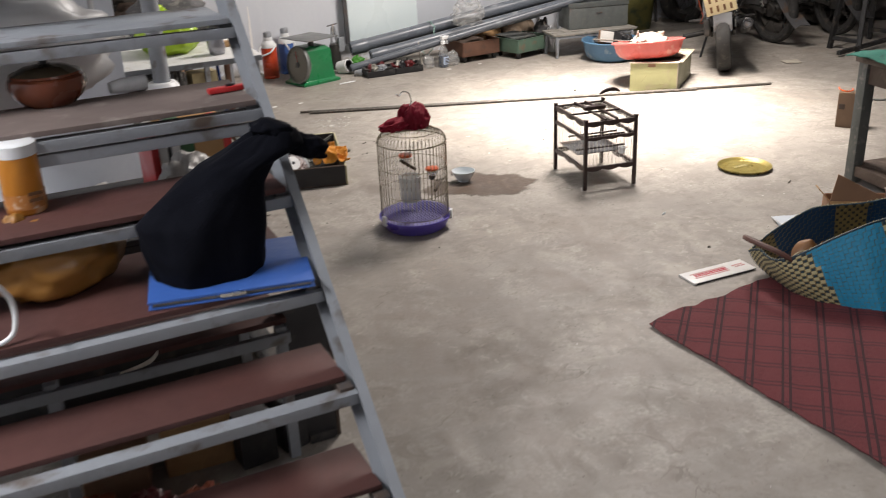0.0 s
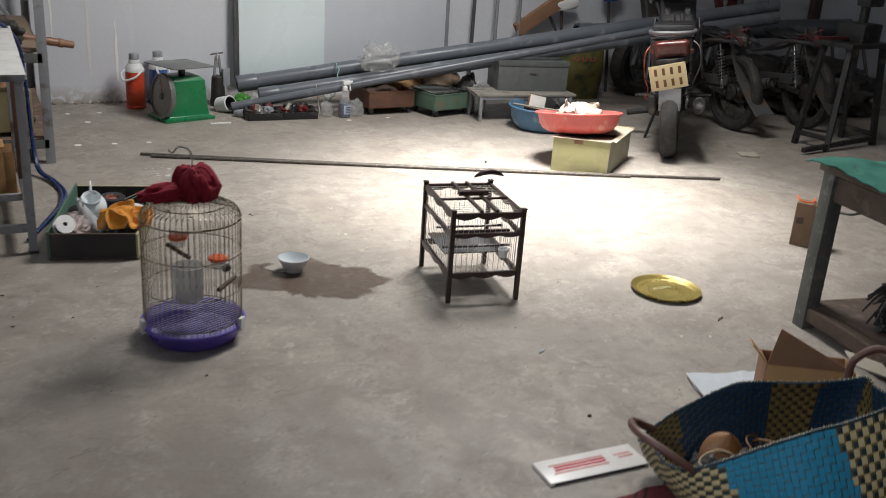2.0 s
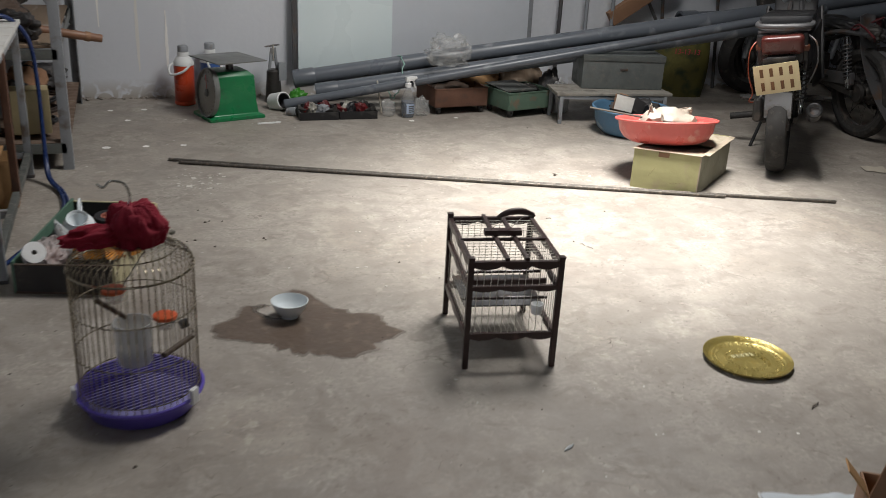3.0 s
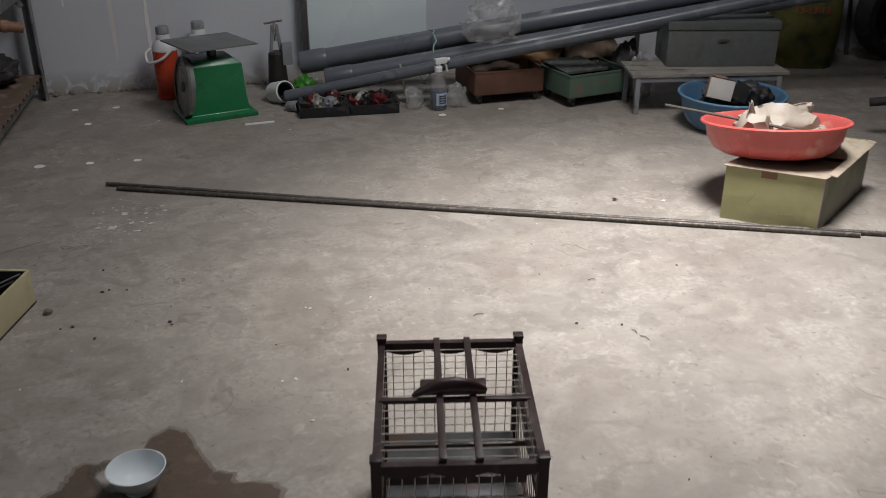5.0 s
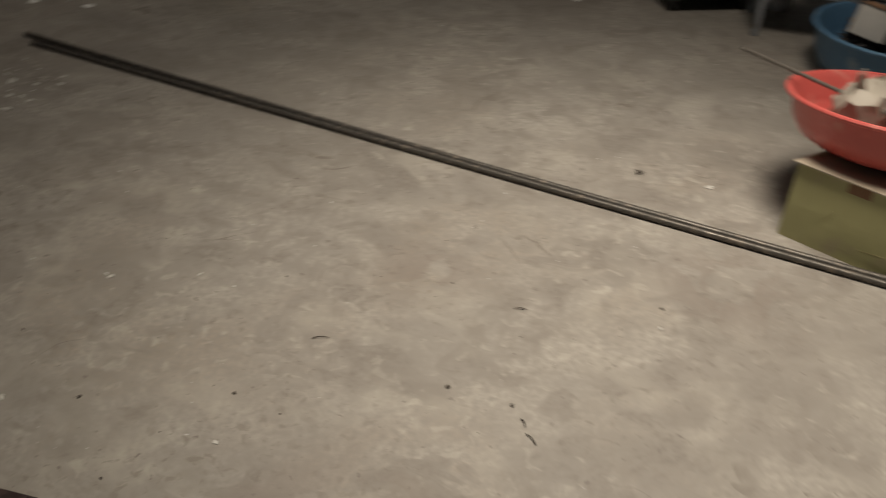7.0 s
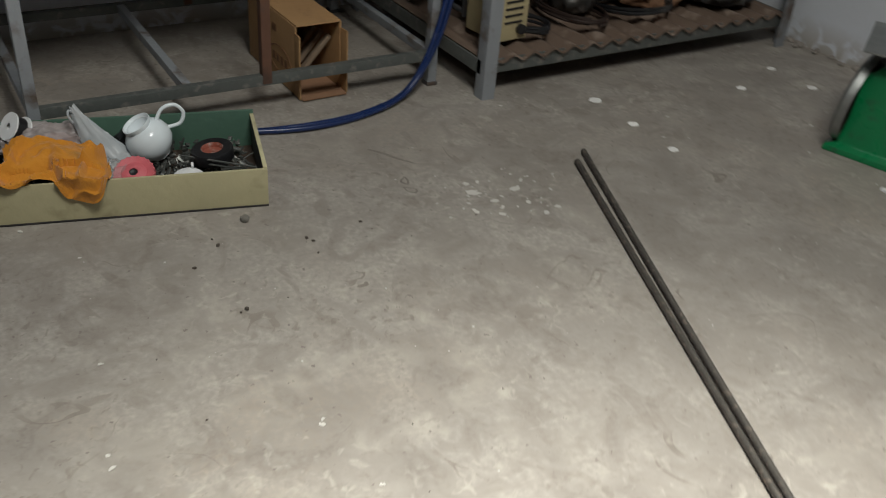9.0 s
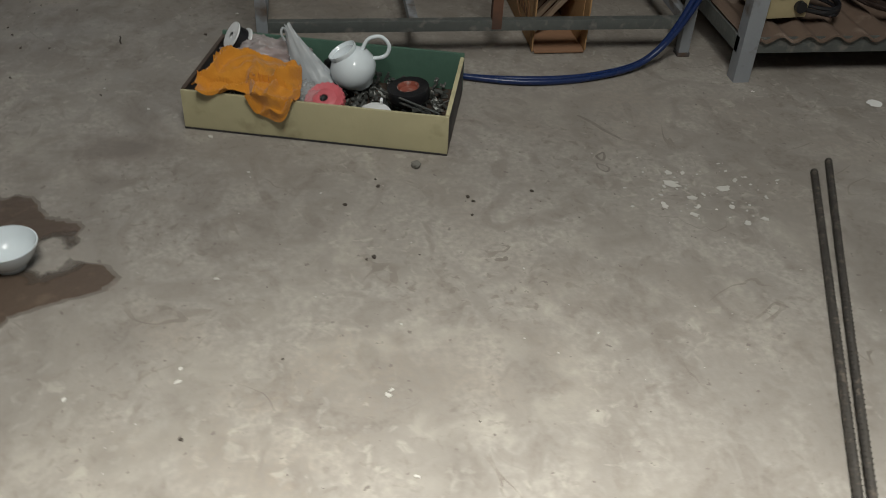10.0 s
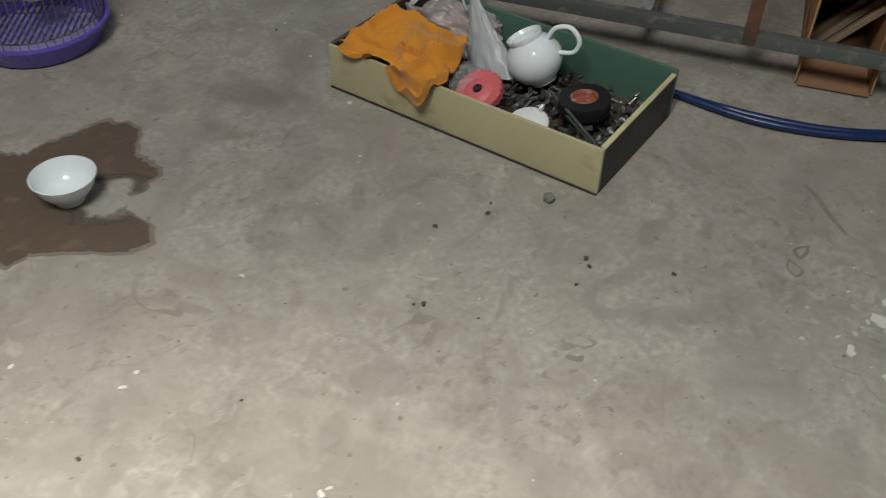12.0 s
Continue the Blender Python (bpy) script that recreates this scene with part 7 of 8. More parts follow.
        part("mirror", lump((0.12, 0.03, 0.075), 5, 0.05, 1, 0, pose(0.27 * s, 0.90, 1.13)), BLACK_PLASTIC, t)
        part("brake_lever", bar((0.20 * s, 0.96, 0.985), (0.34 * s, 0.92, 0.975), 0.006, seg=8), CHROME, t)
    part("side_stand", bar((-0.08, 0.52, 0.26), (-0.17, 0.46, 0.012), 0.009, seg=8), BLACK_STEEL, t)
    return t


motorbike(pose(4.775, 4.565, 0.0, 0, -6, -41), "dusty black motorbike seen from behind with a red tail light", BLACK_PLASTIC)
motorbike(pose(5.79, 5.13, 0.0, 0, -4, -5), "dusty stripped motorbike frame with spoked wheels", GREASE, False, True)
motorbike(pose(6.43, 5.07, 0.0, 0, -4, -8), "old dark motorbike covered in dust", BIKE_RED, False, True)


def machine_stand():
    t = thing("drill_stand", pose(6.215, 4.60, 0, 0, 0, 8), "black steel machine stand with a red-brown press on top", "machine")
    for x in (-0.22, 0.24):
        for y in (-0.11, 0.11):
            part("leg", beam((x * 1.15, y * 1.1, 0), (x * 0.8, y * 0.85, 0.66), 0.035, 0.035), BLACK_STEEL, t)
        part("side_rail", beam((x * 1.1, -0.12, 0.08), (x * 1.1, 0.12, 0.08), 0.03, 0.03), BLACK_STEEL, t)
    part("foot_rail", beam((-0.5, -0.12, 0.03), (0.27, -0.12, 0.05), 0.03, 0.03), BLACK_STEEL, t)
    part("top_plate", box((0.46, 0.28, 0.03), pose(0, 0, 0.675), 0.004), BLACK_STEEL, t)
    part("press_body", box((0.20, 0.20, 0.12), pose(0.03, 0, 0.75), 0.02), BLACK_STEEL, t)
    part("column", rod(0.03, 0.26, pose(0.05, 0.0, 0.78), seg=16), BLACK_STEEL, t)
    part("head", box((0.16, 0.10, 0.09), pose(0.04, -0.03, 0.96), 0.02), BLACK_STEEL, t)
    part("lever", bar((0.08, -0.05, 0.95), (0.30, -0.12, 1.22), 0.011, seg=8), BLACK_STEEL, t)
    part("rack_arm", beam((-0.42, 0, 0.72), (0.2, 0.02, 0.70), 0.03, 0.02), BIKE_RED, t)


machine_stand()
scrap = thing("scrap_heap", pose(7.1, 5.75, 0), "dark heap of scrap metal by the wall", "scrap")
part("scrap", lump((1.3, 0.9, 0.38), 170, 0.3, 2.0, 0.5, sub=5), GREASE, scrap, sharp=60)
for k in range(6):
    part("bar", bar((-0.5 + 0.2 * k, -0.2, 0.25), (-0.1 + 0.15 * k, 0.1, 0.52 + 0.05 * (k % 3)), 0.014, seg=8), STEEL_DARK, scrap)
tyre_pile = thing("old_tyre", pose(5.88, 6.30, 0, 0, 0, 0), "old black tyre standing behind the motorbikes", "tyre")
part("tyre", lathe([(0.22, -0.05), (0.27, -0.06), (0.30, -0.03), (0.305, 0), (0.30, 0.03), (0.27, 0.06), (0.22, 0.05), (0.22, -0.05)], seg=48), RUBBER, tyre_pile, at=pose(0, 0, 0.305, 0, 78, 90))


# ---- green-topped table, cardboard and basket ----
def side_table():
    t = thing("side_table", pose(3.408, 1.195, 0, 0, 0, -10), "old grey-painted wooden table with a teal cloth on top", "table")
    w, d, h = 0.80, 1.22, 0.565
    for x in (0, w):
        for y in (0, d):
            part("leg", box((0.055, 0.055, h), pose(x, y, h / 2), 0.004), STEEL_GREEN, t)
    for x in (0, w):
        part("apron", box((0.03, d - 0.06, 0.085), pose(x, d / 2, h - 0.05), 0.004), DARK_WOOD, t)
        part("low_rail", box((0.045, d - 0.06, 0.05), pose(x, d / 2, 0.06), 0.004), DARK_WOOD, t)
    for y in (0, d):
        part("apron", box((w - 0.06, 0.03, 0.085), pose(w / 2, y, h - 0.05), 0.004), DARK_WOOD, t)
        part("low_rail", box((w - 0.06, 0.045, 0.05), pose(w / 2, y, 0.06), 0.004), DARK_WOOD, t)
    part("low_shelf", box((w - 0.04, d - 0.04, 0.012), pose(w / 2, d / 2, 0.09), 0.002), DARK_WOOD, t)
    part("top", box((w + 0.075, d + 0.085, 0.025), pose(w / 2, d / 2, h + 0.013), 0.004), DARK_WOOD, t)


side_table()
teal = thing("teal_cloth", pose(3.84, 1.745, 0.594, 0, 0, -10), "crumpled teal cloth spread on the table", "cloth")


def spread(u, v):
    n = noise.fractal(Vector((5 * u, 7 * v, 1.2)), 0.8, 2.1, 4)
    return Vector((-0.43 + 0.86 * u + 0.02 * n, -0.62 + 1.25 * v + 0.03 * noise.noise(Vector((7 * u, 2, 0))), 0.014 + 0.012 * n + 0.008 * abs(noise.noise(Vector((9 * u, 9 * v, 4))))))


part("cloth", sheet(50, 60, spread, thick=0.003), TEAL, teal, sharp=80)
plant = thing("dried_posy", pose(3.69, 2.10, 0.098), "dark crumpled plastic posy with yellow tips on the shelf", "posy")
fronds, rnd = bmesh.new(), random.Random(5)
for k in range(60):
    q, reach = rnd.uniform(0, math.tau), rnd.uniform(0.05, 0.11)
    tube(curve_points([(0, 0, 0.07), (0.5 * reach * math.cos(q), 0.5 * reach * math.sin(q), rnd.uniform(0.09, 0.16)), (reach * math.cos(q), reach * math.sin(q), rnd.uniform(0.006, 0.13))], 4), lambda w: 0.010 * (1 - 0.7 * w), fronds, 5)
part("dark_fronds", fronds, BLACK_PLASTIC, plant)
part("clump", lump((0.12, 0.11, 0.10), 180, 0.3, 3.0, 0.4), BLACK_PLASTIC, plant)
for k in range(7):
    part("sprig", tube(curve_points([(0.02 * k - 0.06, 0, 0.12), (0.03 * k - 0.09, -0.03, 0.19), (0.045 * k - 0.14, -0.05, 0.20 + 0.015 * (k % 3))]), lambda s: 0.004 + 0.012 * s, seg=6), stuff_mat("olive_yellow", (0.30, 0.27, 0.05), 0.7) if k == 0 else bpy.data.materials["olive_yellow"], plant)


def cardboard():
    t = thing("open_cardboard_box", pose(3.058, 2.03, 0, 0, 0, -33), "open brown cardboard box with its flaps up", "carton")
    w, d, h = 0.25, 0.10, 0.12
    # one brown card: left, back and raised flap carry their shade as darker colour
    part("side", box((w, 0.005, h), pose(w / 2, 0, h / 2), 0.001), CARD, t)
    part("side", box((0.005, d, h), pose(0.0, d / 2, h / 2), 0.001), CARD_DARK, t)
    part("side", box((w, 0.005, h), pose(w / 2, d, h / 2), 0.001), CARD_DARK, t)
    part("side", box((0.005, d, h), pose(w, d / 2, h / 2), 0.001), CARD, t)
    part("bottom", box((w - 0.01, d - 0.01, 0.004), pose(w / 2, d / 2, 0.003)), CARD, t)
    bm = bmesh.new()
    outline = [(0, h), (w, h), (w - 0.03, h + 0.014), (0.015, h + 0.123)]
    front, back = ([bm.verts.new((x, y - 0.15 * (z - h), z)) for x, z in outline] for y in (0.0, 0.005))
    bm.faces.new(front), bm.faces.new(back[::-1])
    for k in range(4):
        bm.faces.new((front[k], front[(k + 1) % 4], back[(k + 1) % 4], back[k]))
    part("flap", bm, CARD_DARK, t, "raised brown flap")
    part("flap", box((0.075, d * 0.5, 0.004), pose(-0.026, d * 0.25, h + 0.028, 0, 48, 0), 0.001), CARD, t)
    part("flap", box((0.12, d, 0.004), pose(w + 0.05, d / 2, h + 0.01, 0, 15, 0), 0.001), PAPER, t, "pale flap")
    foil = thing("white_foam_sheet", pose(3.04, 2.13, 0.002), "flat sheet of white packing foam on the floor", "foam")

    def flat_foam(u, v):
        near, far = Vector((-0.155, -0.060)).lerp(Vector((0.02, -0.075)), u), Vector((-0.092, 0.102)).lerp(Vector((0.15, 0.032)), u)
        p = near.lerp(far, v) + Vector((0.006 * math.sin(9 * v), 0.005 * math.sin(11 * u)))
        return Vector((p.x, p.y, 0.004 + 0.006 * abs(noise.noise(Vector((6 * u, 6 * v, 0))))))

    part("sheet", sheet(24, 16, flat_foam, thick=0.002), stuff_mat("white_foam", (0.66, 0.71, 0.76), 0.45), foil)
    part("torn_edge", tube(curve_points([(-0.150, -0.055, 0.010), (-0.132, 0.0, 0.013), (-0.115, 0.05, 0.010), (-0.094, 0.098, 0.008)]), 0.003, seg=6), WHITE, foil)
    wood = thing("wood_block", pose(4.33, 3.06, 0, 0, 0, 35), "brown wooden block standing on the floor", "block")
    part("block", box((0.075, 0.13, 0.20), pose(0, 0, 0.10), 0.01), stuff_mat("brown_block", (0.20, 0.125, 0.075), 0.7), wood)
    part("batten", box((0.083, 0.03, 0.03), pose(0, 0.04, 0.12), 0.004), DARK_WOOD, wood)
    strap = thing("orange_strap", pose(4.32, 3.07, 0.201, 0, 0, 25), "bent orange plastic strap lying on the wooden block", "strap")
    part("strap", tube(curve_points([(0.05, 0.0, 0.007), (-0.01, -0.02, 0.010), (-0.06, 0.0, 0.012), (-0.075, 0.03, 0.024), (-0.05, 0.045, 0.03)]), 0.0035, seg=8), ORANGE, strap)
    scrap_paper = thing("paper_scrap", pose(5.34, 4.48, 0.002, 0, 0, -20), "small pale scrap of card on the floor", "paper")
    part("card", sheet(10, 8, lambda u, v: Vector((-0.06 + 0.12 * u, -0.045 + 0.09 * v + 0.01 * math.sin(7 * u), 0.004 + 0.008 * u * v)), thick=0.002), PAPER, scrap_paper)
    lead = thing("green_cable", pose(0, 0, 0), "thin green cable lying in a curve on the floor", "cable")
    part("cable", tube(curve_points([(4.90, 3.40, 0.007), (4.94, 3.34, 0.007), (5.02, 3.34, 0.007), (5.12, 3.28, 0.007), (5.35, 3.30, 0.007)]), 0.006, seg=8), STEEL_GREEN, lead)
    part("plug", box((0.05, 0.025, 0.02), pose(4.89, 3.42, 0.011, 0, 0, 120), 0.005), BLACK_PLASTIC, lead)


cardboard()

sign = thing("flat_carton", pose(2.372, 1.917, 0, 0, 0, -2), "flat white carton with red print lying on the floor", "carton")
part("body", box((0.29, 0.095, 0.009), pose(0, 0, 0.0055), 0.002), stuff_mat("glossy_white_card", (0.66, 0.645, 0.62), 0.4), sign)
part("dark_side", box((0.268, 0.003, 0.005), pose(0, -0.0475, 0.0045), 0.001), BLACK_BOARD, sign)
PALE_PRINT = stuff_mat("pale_red_print", (0.55, 0.27, 0.25), 0.45)
for y, w, x, m in ((0.019, 0.16, -0.035, PALE_PRINT), (0.009, 0.15, -0.03, INK_RED), (-0.002, 0.15, -0.032, INK_RED), (-0.014, 0.16, -0.035, PALE_PRINT), (0.012, 0.05, 0.10, PALE_PRINT), (0.0, 0.045, 0.105, PALE_PRINT)):
    part("print_bar", box((w, 0.0075, 0.001), pose(x, y, 0.0103), 0.0003), m, sign)


def floor_mat():
    m, nodes, links, bsdf = shader("maroon_woven_mat")
    at, split = nodes.new("ShaderNodeTexCoord"), nodes.new("ShaderNodeSeparateXYZ")
    links.new(at.outputs["Object"], split.inputs[0])

    def calc(kind, a, b=0.0, c=None):
        n = nodes.new("ShaderNodeMath")
        n.operation = kind
        for k, v in enumerate((a, b) if c is None else (a, b, c)):
            if hasattr(v, "is_linked"):
                links.new(v, n.inputs[k])
            else:
                n.inputs[k].default_value = v
        return n.outputs[0]

    def lines(s, step, at0, wide):
        f = calc("FRACT", calc("DIVIDE", calc("ADD", s, 50.0 + at0), step))
        return calc("LESS_THAN", calc("ABSOLUTE", calc("SUBTRACT", f, 0.5)), wide)

    u, v = calc("SUBTRACT", split.outputs[0], split.outputs[1]), calc("ADD", split.outputs[0], split.outputs[1])
    net = 0.0
    for s, off, tone in ((u, -0.015, 1.0), (u, 0.015, 1.0), (v, -0.014, 0.75), (v, 0.014, 0.75)):
        net = calc("MAXIMUM", net, calc("MULTIPLY", lines(s, 0.153, off + 0.0791, 0.036), tone))
    fuzz = grain(nodes, links, 180, 3, 0.3, 0.7)
    c = mixed(nodes, links, grain(nodes, links, 5, 5, 0.35, 0.7), (0.118, 0.017, 0.021), (0.085, 0.013, 0.016))
    c = mixed(nodes, links, fuzz, c, (0.135, 0.027, 0.030))
    c = mixed(nodes, links, calc("MULTIPLY", net, 0.85), c, (0.022, 0.006, 0.009))
    links.new(c, bsdf.inputs["Base Color"])
    bsdf.inputs["Roughness"].default_value = 0.9
    bumped(nodes, links, bsdf, calc("SUBTRACT", fuzz, net), 0.4, 0.004)

    def shape(u, v):
        x, y = 2.0 * u, -2.4 * v
        wob = (0.03 * noise.noise(Vector((9 * u, 3.0, 0))) + 0.012 * noise.noise(Vector((31 * u, 8.0, 0)))) * max(0.0, 1 - 20 * v)
        puff = 0.005 * abs(math.sin(math.pi * (x - y - 0.074) / 0.153)) * (0.6 + 0.4 * abs(math.sin(math.pi * (x + y) / 0.153)))
        lift = 0.010 * max(0, 1 - u * 12) * max(0, noise.noise(Vector((0, 7 * v, 1))))
        return Vector((x + 0.075 * v * 1.0 + 0.010 * noise.noise(Vector((0, 11 * v, 2))), y + wob + 0.085 * min(u * 2, 1) - (0.02 * math.exp(-u * 30)), 0.004 + puff + lift))

    ob = part("floor_mat", sheet(160, 180, shape, thick=0.003), m)
    ob.matrix_basis = pose(1.885, 1.725, 0.003)
    tagged(ob, "maroon floor mat with a dark woven lattice pattern", "mat")


floor_mat()


def straw(name, pale, dark):
    return stuff_mat(name + "_pale", pale, 0.55, vary=0.0), stuff_mat(name + "_dark", dark, 0.55, vary=0.0)


def woven_basket():
    t = thing("woven_basket", pose(2.72, 1.638, 0.008, 0, 0, -12), "large woven plastic basket in blue, cream and dark checks", "basket")
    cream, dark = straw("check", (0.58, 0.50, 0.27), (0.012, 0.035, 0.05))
    blue, shaded_blue = straw("blue", (0.022, 0.27, 0.45), (0.007, 0.034, 0.075))
    # darker copies for the inside wall: the basket's inner shade is in their colour
    ochre, shaded_dark = straw("shaded_straw", (0.21, 0.15, 0.05), (0.02, 0.02, 0.015))
    na, nh, hi = 108, 17, 0.25

    ring = [(math.copysign(abs(math.cos(a)) ** 0.55, math.cos(a)), math.copysign(abs(math.sin(a)) ** 0.55, math.sin(a))) for a in [k * math.tau / 1440 for k in range(1441)]]
    run, cols = [0.0], np.array(ring).T.copy()
    for (c0, q0), (c1, q1) in zip(ring, ring[1:]):
        run.append(run[-1] + math.hypot(0.285 * (c1 - c0), 0.175 * (q1 - q0)))

    run = np.array(run)

    def place(a, s, out=0.0):
        """A point of the wall: a runs evenly round the rim, s from the foot to the rim."""
        c, q = (float(np.interp((a / math.tau % 1.0) * run[-1], run, col)) for col in cols)
        flare = 0.84 + 0.18 * s ** 0.8 + 0.05 * math.sin(math.pi * s)
        x, y = (0.285 * flare + out) * c, (0.175 * flare + out) * q
        drop = s * (0.12 * max(0, -c) ** 1.3 + max(0, q) * (0.046 - 0.046 * c) - max(0, -q) * (0.03 + 0.03 * c))
        turn = math.atan2(q, c)
        slump = 0.13 * max(0, -q) ** 1.5 * min(1.0, (c + 1) / 0.8) * (1 - s)
        pinch = 0.075 * s * max(0, q) * max(0, c + 0.55)
        return Vector((x - 0.02 * s, y - slump - pinch + 0.055 * s + 0.010 * math.sin(2 * turn + 1) * s, hi * s - drop + 0.010 * math.sin(5 * turn) * s))

    def is_band(i, s):
        """Whether the weave is blue here: two broad bands on each long side, slanting on the front."""
        p = place((i + 0.5) / na * math.tau, s)
        slant = p.x - 0.09 * (1 - s)
        return (-0.243 < slant < 0.005 or 0.19 < slant < 0.27) if i > na / 2 else (-0.165 < p.x < 0.06 or 0.185 < p.x < 0.27)

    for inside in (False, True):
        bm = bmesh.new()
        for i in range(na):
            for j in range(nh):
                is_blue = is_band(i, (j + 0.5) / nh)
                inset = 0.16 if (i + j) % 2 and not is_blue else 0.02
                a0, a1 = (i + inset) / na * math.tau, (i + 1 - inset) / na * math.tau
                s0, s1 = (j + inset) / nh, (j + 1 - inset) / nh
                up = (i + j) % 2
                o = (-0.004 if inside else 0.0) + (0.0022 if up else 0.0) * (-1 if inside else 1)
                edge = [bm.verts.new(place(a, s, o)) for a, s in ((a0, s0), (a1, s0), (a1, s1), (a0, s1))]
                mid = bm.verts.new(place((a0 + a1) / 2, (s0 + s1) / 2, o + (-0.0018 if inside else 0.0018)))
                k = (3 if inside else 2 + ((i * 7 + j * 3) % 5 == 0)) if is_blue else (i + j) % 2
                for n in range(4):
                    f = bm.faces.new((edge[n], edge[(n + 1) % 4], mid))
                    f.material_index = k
        ob = part("weave_inside" if inside else "weave", bm, [ochre, shaded_dark, shaded_blue, shaded_blue] if inside else [cream, dark, blue, blue], t, sharp=180)
    core = sheet(na, 6, lambda u, v: place(u * math.tau, v, -0.002))
    part("backing", core, ochre, t)
    base = bmesh.new()
    base.faces.new([base.verts.new(place(k * math.tau / 60, 0.0, 0.0) + Vector((0, 0, 0.002))) for k in range(60)])
    part("bottom", base, dark, t)
    part("rim", tube([place(k * math.tau / 90, 1.0) for k in range(90)], 0.0045, seg=6, closed=True), dark, t)
    for s, pts in ((-1, [(-0.26, -0.07, 0.13), (-0.32, -0.05, 0.17), (-0.37, 0.04, 0.185), (-0.34, 0.13, 0.16), (-0.27, 0.15, 0.12)]), (1, [(0.255, 0.138, 0.235), (0.265, 0.14, 0.285), (0.315, 0.115, 0.325), (0.345, 0.04, 0.305), (0.29, -0.06, 0.235)])):
        part("handle", tube(curve_points(pts), 0.010, seg=8), stuff_mat("brown_handle", (0.13, 0.06, 0.045), 0.5) if s < 0 else bpy.data.materials["brown_handle"], t, "brown plastic handle")
    tips, rnd = bmesh.new(), random.Random(12)
    for k in range(260):
        at_rim = place(k / 260 * math.tau, 1.0)
        bar(at_rim, at_rim + Vector((rnd.uniform(-0.004, 0.004), rnd.uniform(-0.004, 0.004), rnd.uniform(0.002, 0.008))), 0.0016, bm=tips, seg=4)
    part("cut_ends", tips, cream, t, "cut ends of the weave along the rim")
    tan, wire = stuff_mat("tan_leather", (0.24, 0.105, 0.032), 0.55), stuff_mat("pale_cord", (0.46, 0.37, 0.22), 0.6)
    flap = thing("leather_pad", t.matrix_basis @ pose(-0.115, 0.070, 0.075, 62, 12, -20), "tan curved leather pad standing in the basket", "pad")
    part("pad", sheet(20, 20, lambda u, v: Vector((0.056 * (2 * u - 1) * math.sqrt(max(1 - (0.98 * (2 * v - 1)) ** 2, 0.01)), 0.062 * (2 * v - 1), 0.022 - 0.030 * (2 * u - 1) ** 2)), thick=0.005), tan, flap)
    for k, (x, y, z, size) in enumerate([(-0.150, 0.030, 0.085, 0.045), (-0.02, 0.075, 0.085, 0.050), (-0.005, 0.065, 0.095, 0.036), (-0.17, 0.0, 0.075, 0.03)]):
        coil = thing("cord_loop", t.matrix_basis @ pose(x, y, z, 38 + 17 * k, 14 * k, 50 * k), "loop of pale cord lying in the basket", "cord", "cords in the basket")
        part("cord", tube([Vector((size * math.cos(q) * (1 + 0.08 * math.sin(3 * q)), 0.75 * size * math.sin(q), 0.008 * math.sin(2 * q + k))) for q in [n * math.tau / 36 for n in range(36)]], 0.0026, seg=6, closed=True), wire if k % 3 == 0 else tan, coil)
    for (x, y), mat, seed in [((0.02, 0.0), DARK_WOOD, 191), ((-0.19, 0.01), BLACK_BOARD, 192), ((-0.07, 0.06), DARK_WOOD, 193), ((-0.13, 0.05), BLACK_BOARD, 194)]:
        item = thing("dark_bundle", t.matrix_basis @ pose(x, y, 0.004, 0, 0, seed * 20), "dark crumpled bundle at the bottom of the basket", "bundle", "bundles in the basket")
        part("bundle", lump((0.15, 0.10, 0.085), seed, 0.3, 2.2, 0.25), mat, item, sharp=60)


woven_basket()


# ---- spots, crumbs and stains on the floor ----
rnd = random.Random(21)
spot_at = [(1.503, 5.473, 0.020), (1.689, 5.471, 0.016), (1.871, 5.467, 0.015), (1.611, 6.017, 0.016), (1.705, 6.262, 0.016), (1.521, 6.26, 0.015), (3.182, 5.823, 0.016), (3.47, 5.86, 0.014)]
for k, (x, y, r) in enumerate(spot_at):
    seed = k * 3.7
    ob = part("limewash_spot", outline_plate(lambda a: r * (1 + 0.25 * noise.noise(Vector((2 * math.cos(a), 2 * math.sin(a), seed)))), 0, 0.0015, 28), LIME_SPOT)
    ob.matrix_basis = pose(x, y, 0.001)
    tagged(structure(ob, "dried white limewash spot on the concrete", "spot"), group="limewash spots")


def crumbs(name, label, mat, rows, seed, flat=0.5):
    bm, rnd = bmesh.new(), random.Random(seed)
    for n, (cx, cy), spread_x, spread_y, low, high in rows:
        for _ in range(n):
            s = low + (high - low) * rnd.random() ** 3
            at = pose(rnd.gauss(cx, spread_x), rnd.gauss(cy, spread_y), 0.0, 0, 0, rnd.uniform(0, 360))
            lump((s * rnd.uniform(1, 2), s, s * flat), rnd.random() * 80, 0.5, 2.0, at=at, bm=bm, sub=1)
    tagged(part(name, bm, mat), label, "crumbs", kind="stuff")


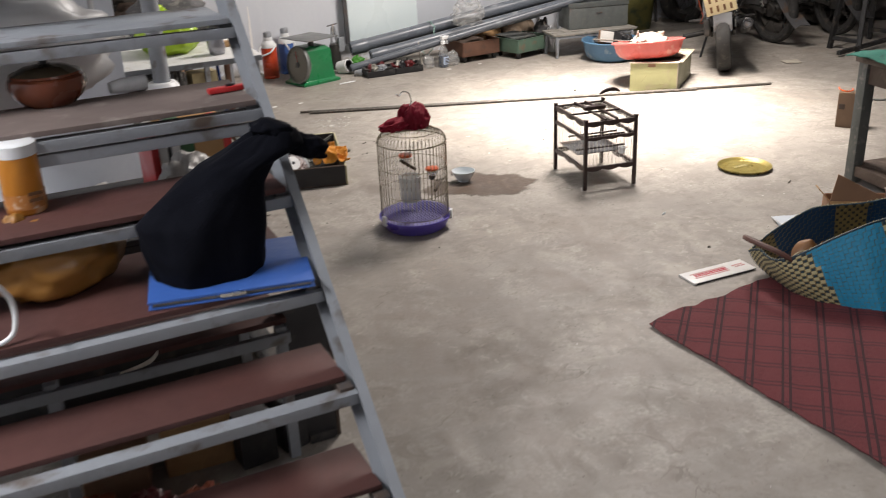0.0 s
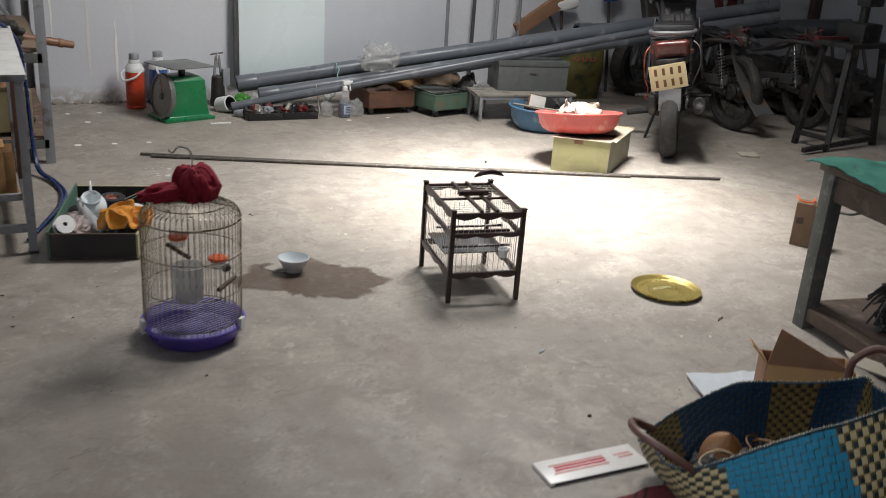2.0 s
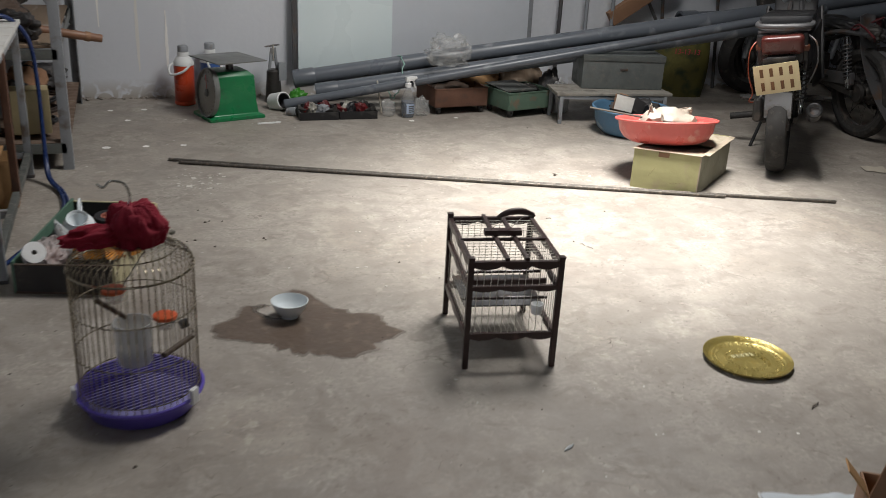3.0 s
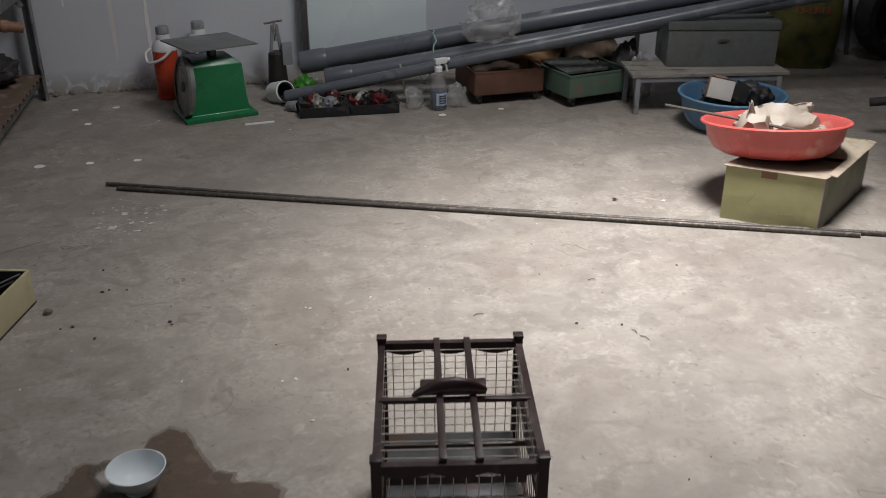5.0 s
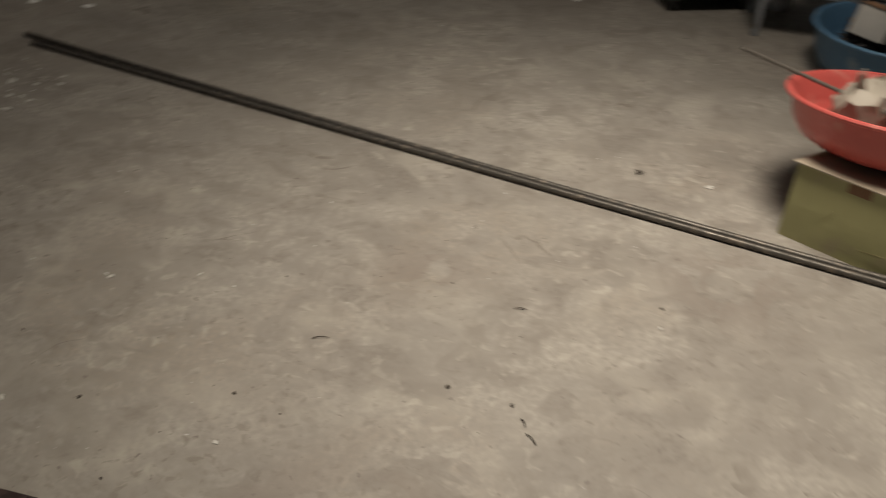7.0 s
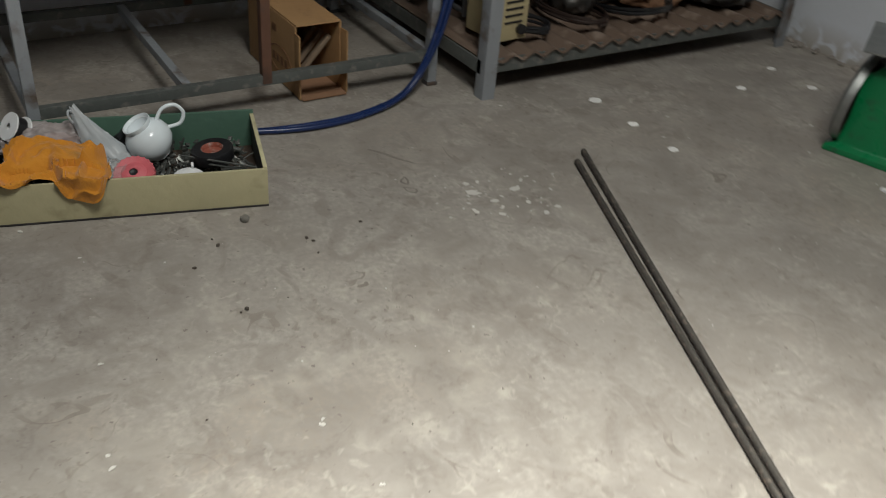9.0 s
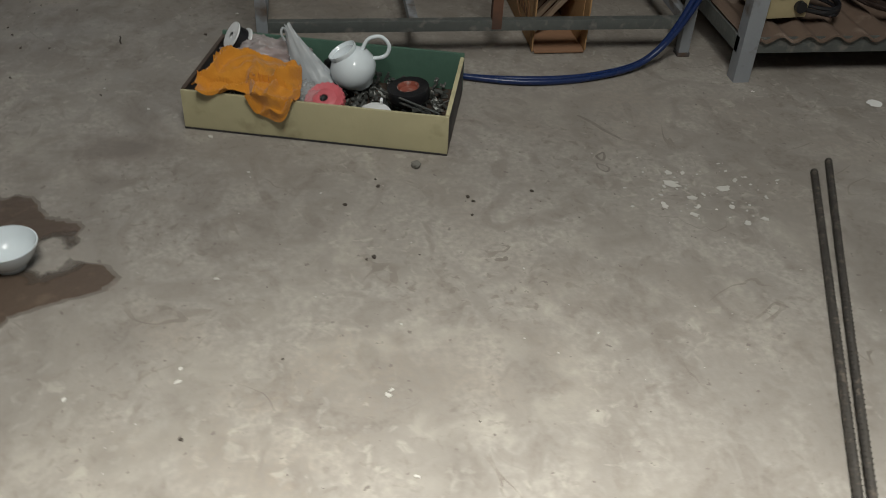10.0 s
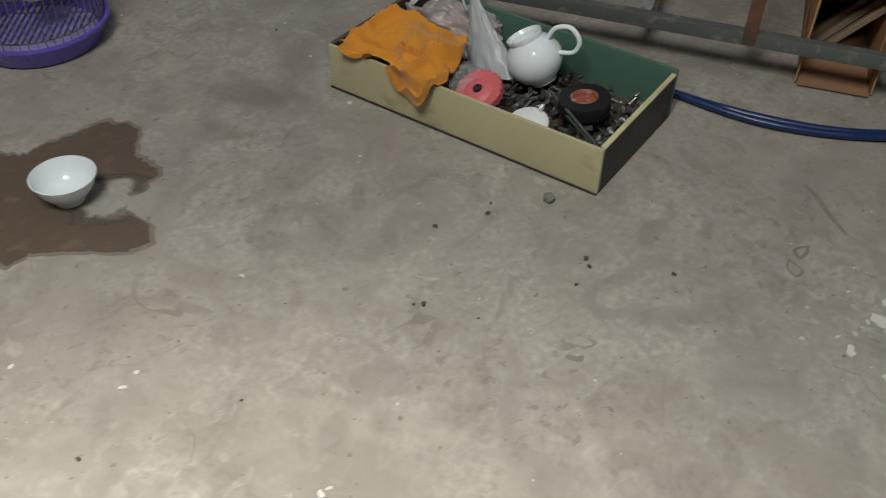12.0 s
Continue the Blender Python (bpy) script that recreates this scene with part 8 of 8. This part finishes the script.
crumbs("lime_crumbs", "white crumbs of limewash scattered on the floor", stuff_mat("lime_crumb", (0.55, 0.535, 0.50), 0.85), [(70, (1.87, 4.86), 0.08, 0.085, 0.002, 0.009), (60, (2.4, 4.3), 0.6, 0.7, 0.002, 0.006), (40, (2.3, 5.8), 0.6, 0.3, 0.003, 0.012), (70, (2.6, 3.0), 0.9, 0.9, 0.002, 0.007), (14, (3.30, 4.45), 0.25, 0.2, 0.002, 0.006)], 2, 0.25)
crumbs("dirt_crumbs", "dark crumbs of dirt scattered on the floor", MUD, [(20, (2.0, 4.2), 0.3, 0.3, 0.002, 0.005), (60, (2.8, 4.1), 0.8, 0.8, 0.002, 0.005), (24, (2.6, 2.6), 0.9, 0.6, 0.002, 0.005), (36, (1.0, 3.2), 0.3, 0.35, 0.003, 0.012)], 6, 0.5)

# flat white flakes where limewash dripped
CHIP = stuff_mat("limewash_chip", (0.58, 0.56, 0.52), 0.85, dirt=0.15)
for k, (x, y, r) in enumerate([(1.805, 4.798, 0.011), (1.851, 4.792, 0.018), (1.910, 4.818, 0.013), (1.942, 4.822, 0.008), (1.934, 4.748, 0.012), (1.973, 4.802, 0.010), (1.878, 4.905, 0.018), (1.845, 4.945, 0.009), (1.948, 4.897, 0.009), (1.998, 4.954, 0.010), (2.011, 4.909, 0.010), (1.807, 4.832, 0.008), (2.448, 4.096, 0.008), (2.621, 4.127, 0.006), (2.389, 3.748, 0.007), (2.771, 3.690, 0.006), (3.735, 4.634, 0.014), (2.120, 3.793, 0.006), (2.437, 4.103, 0.006), (2.414, 3.569, 0.006), (1.586, 3.744, 0.008), (3.544, 4.076, 0.006)]):
    seed = k * 2.3
    flake = part("limewash_flake", outline_plate(lambda a: r * ((0.72 if k < 12 else 0.62) + 0.5 * noise.noise(Vector((1.6 * math.cos(a), 1.6 * math.sin(a), seed)))), 0, 0.0015, 18), CHIP)
    flake.matrix_basis = pose(x, y, 0.0006, 0, 0, 47 * k) @ Matrix.Diagonal((1.25, 0.8, 1, 1))
    tagged(structure(flake, "flat chip of dried limewash on the concrete", "spot"), group="limewash chips")

dropping = mesh_of(lump((0.013, 0.009, 0.007), 4, 0.5, 2.0, sub=2), MUD, "dropping")
for k, (x, y, big) in enumerate([(2.513, 2.127, 1.6), (2.516, 3.764, 1.0), (2.773, 3.804, 0.9), (3.141, 3.864, 1.1), (3.256, 3.832, 1.0), (3.556, 4.139, 0.9), (1.875, 4.316, 1.3), (1.892, 4.326, 1.1), (1.942, 4.316, 0.9), (2.074, 4.097, 1.4), (1.888, 4.047, 1.2), (1.822, 4.123, 1.3), (1.792, 4.119, 0.8), (1.860, 4.463, 1.1), (2.616, 3.597, 0.7), (2.080, 4.082, 0.8)]):
    bit = thing("dirt_crumb", pose(x, y, 0, 0, 0, 61 * k) @ Matrix.Scale(big * 0.62, 4), "small dark crumb of dirt on the concrete", "crumb", "dirt crumbs")
    piece("crumb", dropping, bit)
beetle = thing("burr", pose(3.566, 4.674, 0, 0, 0, 20) @ Matrix.Scale(0.75, 4), "small dark spiky burr lying on the floor", "burr")
part("core", lump((0.02, 0.014, 0.014), 9, 0.5, 2.4, sub=2), MUD, beetle)
for k in range(5):
    part("spine", bar((0, 0, 0.008), (0.017 * math.cos(k * 1.3), 0.017 * math.sin(k * 1.3), 0.004 + 0.005 * (k % 3)), 0.0012, seg=5), MUD, beetle)
for x, y, turn, long in [(3.275, 3.792, -70, 0.020), (3.288, 3.756, -55, 0.028), (2.895, 3.965, 10, 0.030), (3.27, 4.10, 5, 0.022)]:
    straw_bit = thing("straw", pose(x, y, 0.002, 0, 0, turn), "short dark bit of straw on the floor", "straw", "bits of straw")
    part("stalk", tube(curve_points([(-long / 2, 0, 0), (0, 0.002, 0.002), (long / 2, 0, 0)], 4), 0.0010, seg=5), MUD, straw_bit)

# dark smears and rust spots in the concrete
SMEAR = stuff_mat("smeared_dirt", (0.215, 0.19, 0.163), 0.6, 0, (0.24, 0.215, 0.187), 0.45, 0.3, 60, 20, 0.1)
for k, (line, wide) in enumerate([([(1.526, 4.650), (1.560, 4.676), (1.601, 4.698), (1.650, 4.731)], 0.006), ([(1.705, 4.668), (1.722, 4.648), (1.742, 4.657), (1.722, 4.668), (1.705, 4.668)], 0.0035), ([(1.752, 4.640), (1.775, 4.640), (1.790, 4.655), (1.772, 4.664), (1.752, 4.640)], 0.003)]):
    bm = tube(curve_points([(x, y, 0) for x, y in line], 6), lambda q: wide * (0.4 + 0.6 * math.sin(math.pi * (0.1 + 0.8 * q))), seg=6)
    for v in bm.verts:
        v.co.z = 0.0004 + 0.0003 * (v.co.z > 0)
    structure(part("dirt_smear", bm, SMEAR), "thin dark smear dried on the concrete", "stain")
stone = thing("pebble", pose(1.745, 4.215, 0), "small round grey pebble beside the tray", "pebble")
part("stone", lump((0.023, 0.021, 0.016), 7, 0.25, 1.5), stuff_mat("grey_stone", (0.20, 0.19, 0.165), 0.8), stone)
chalk = thing("white_stick", pose(2.36, 5.86, 0, 0, 0, 8), "thin white stick on the floor", "stick")
part("stick", box((0.13, 0.012, 0.008), pose(0, 0, 0.0045), 0.002), WHITE, chalk)
wrap = thing("cellophane_scrap", pose(2.60, 2.52, 0, 0, 0, 30), "thin sliver of clear cellophane on the floor", "scrap")
part("film", lump((0.034, 0.009, 0.006), 66, 0.4, 2.5, 0.6, sub=3), POUCH_FILM, wrap, sharp=40)
for x, y, turn in [(3.36, 2.535, 30), (1.05, 3.46, 10)]:
    twig = thing("twig", pose(x, y, 0.003, 0, 0, turn), "short dark twig on the floor", "twig", "twigs on the floor")
    part("twig", tube(curve_points([(-0.022, 0, 0), (-0.008, 0.002, 0.002), (0.010, -0.001, 0.002), (0.024, 0.001, 0)]), 0.0020, seg=6), MUD, twig)
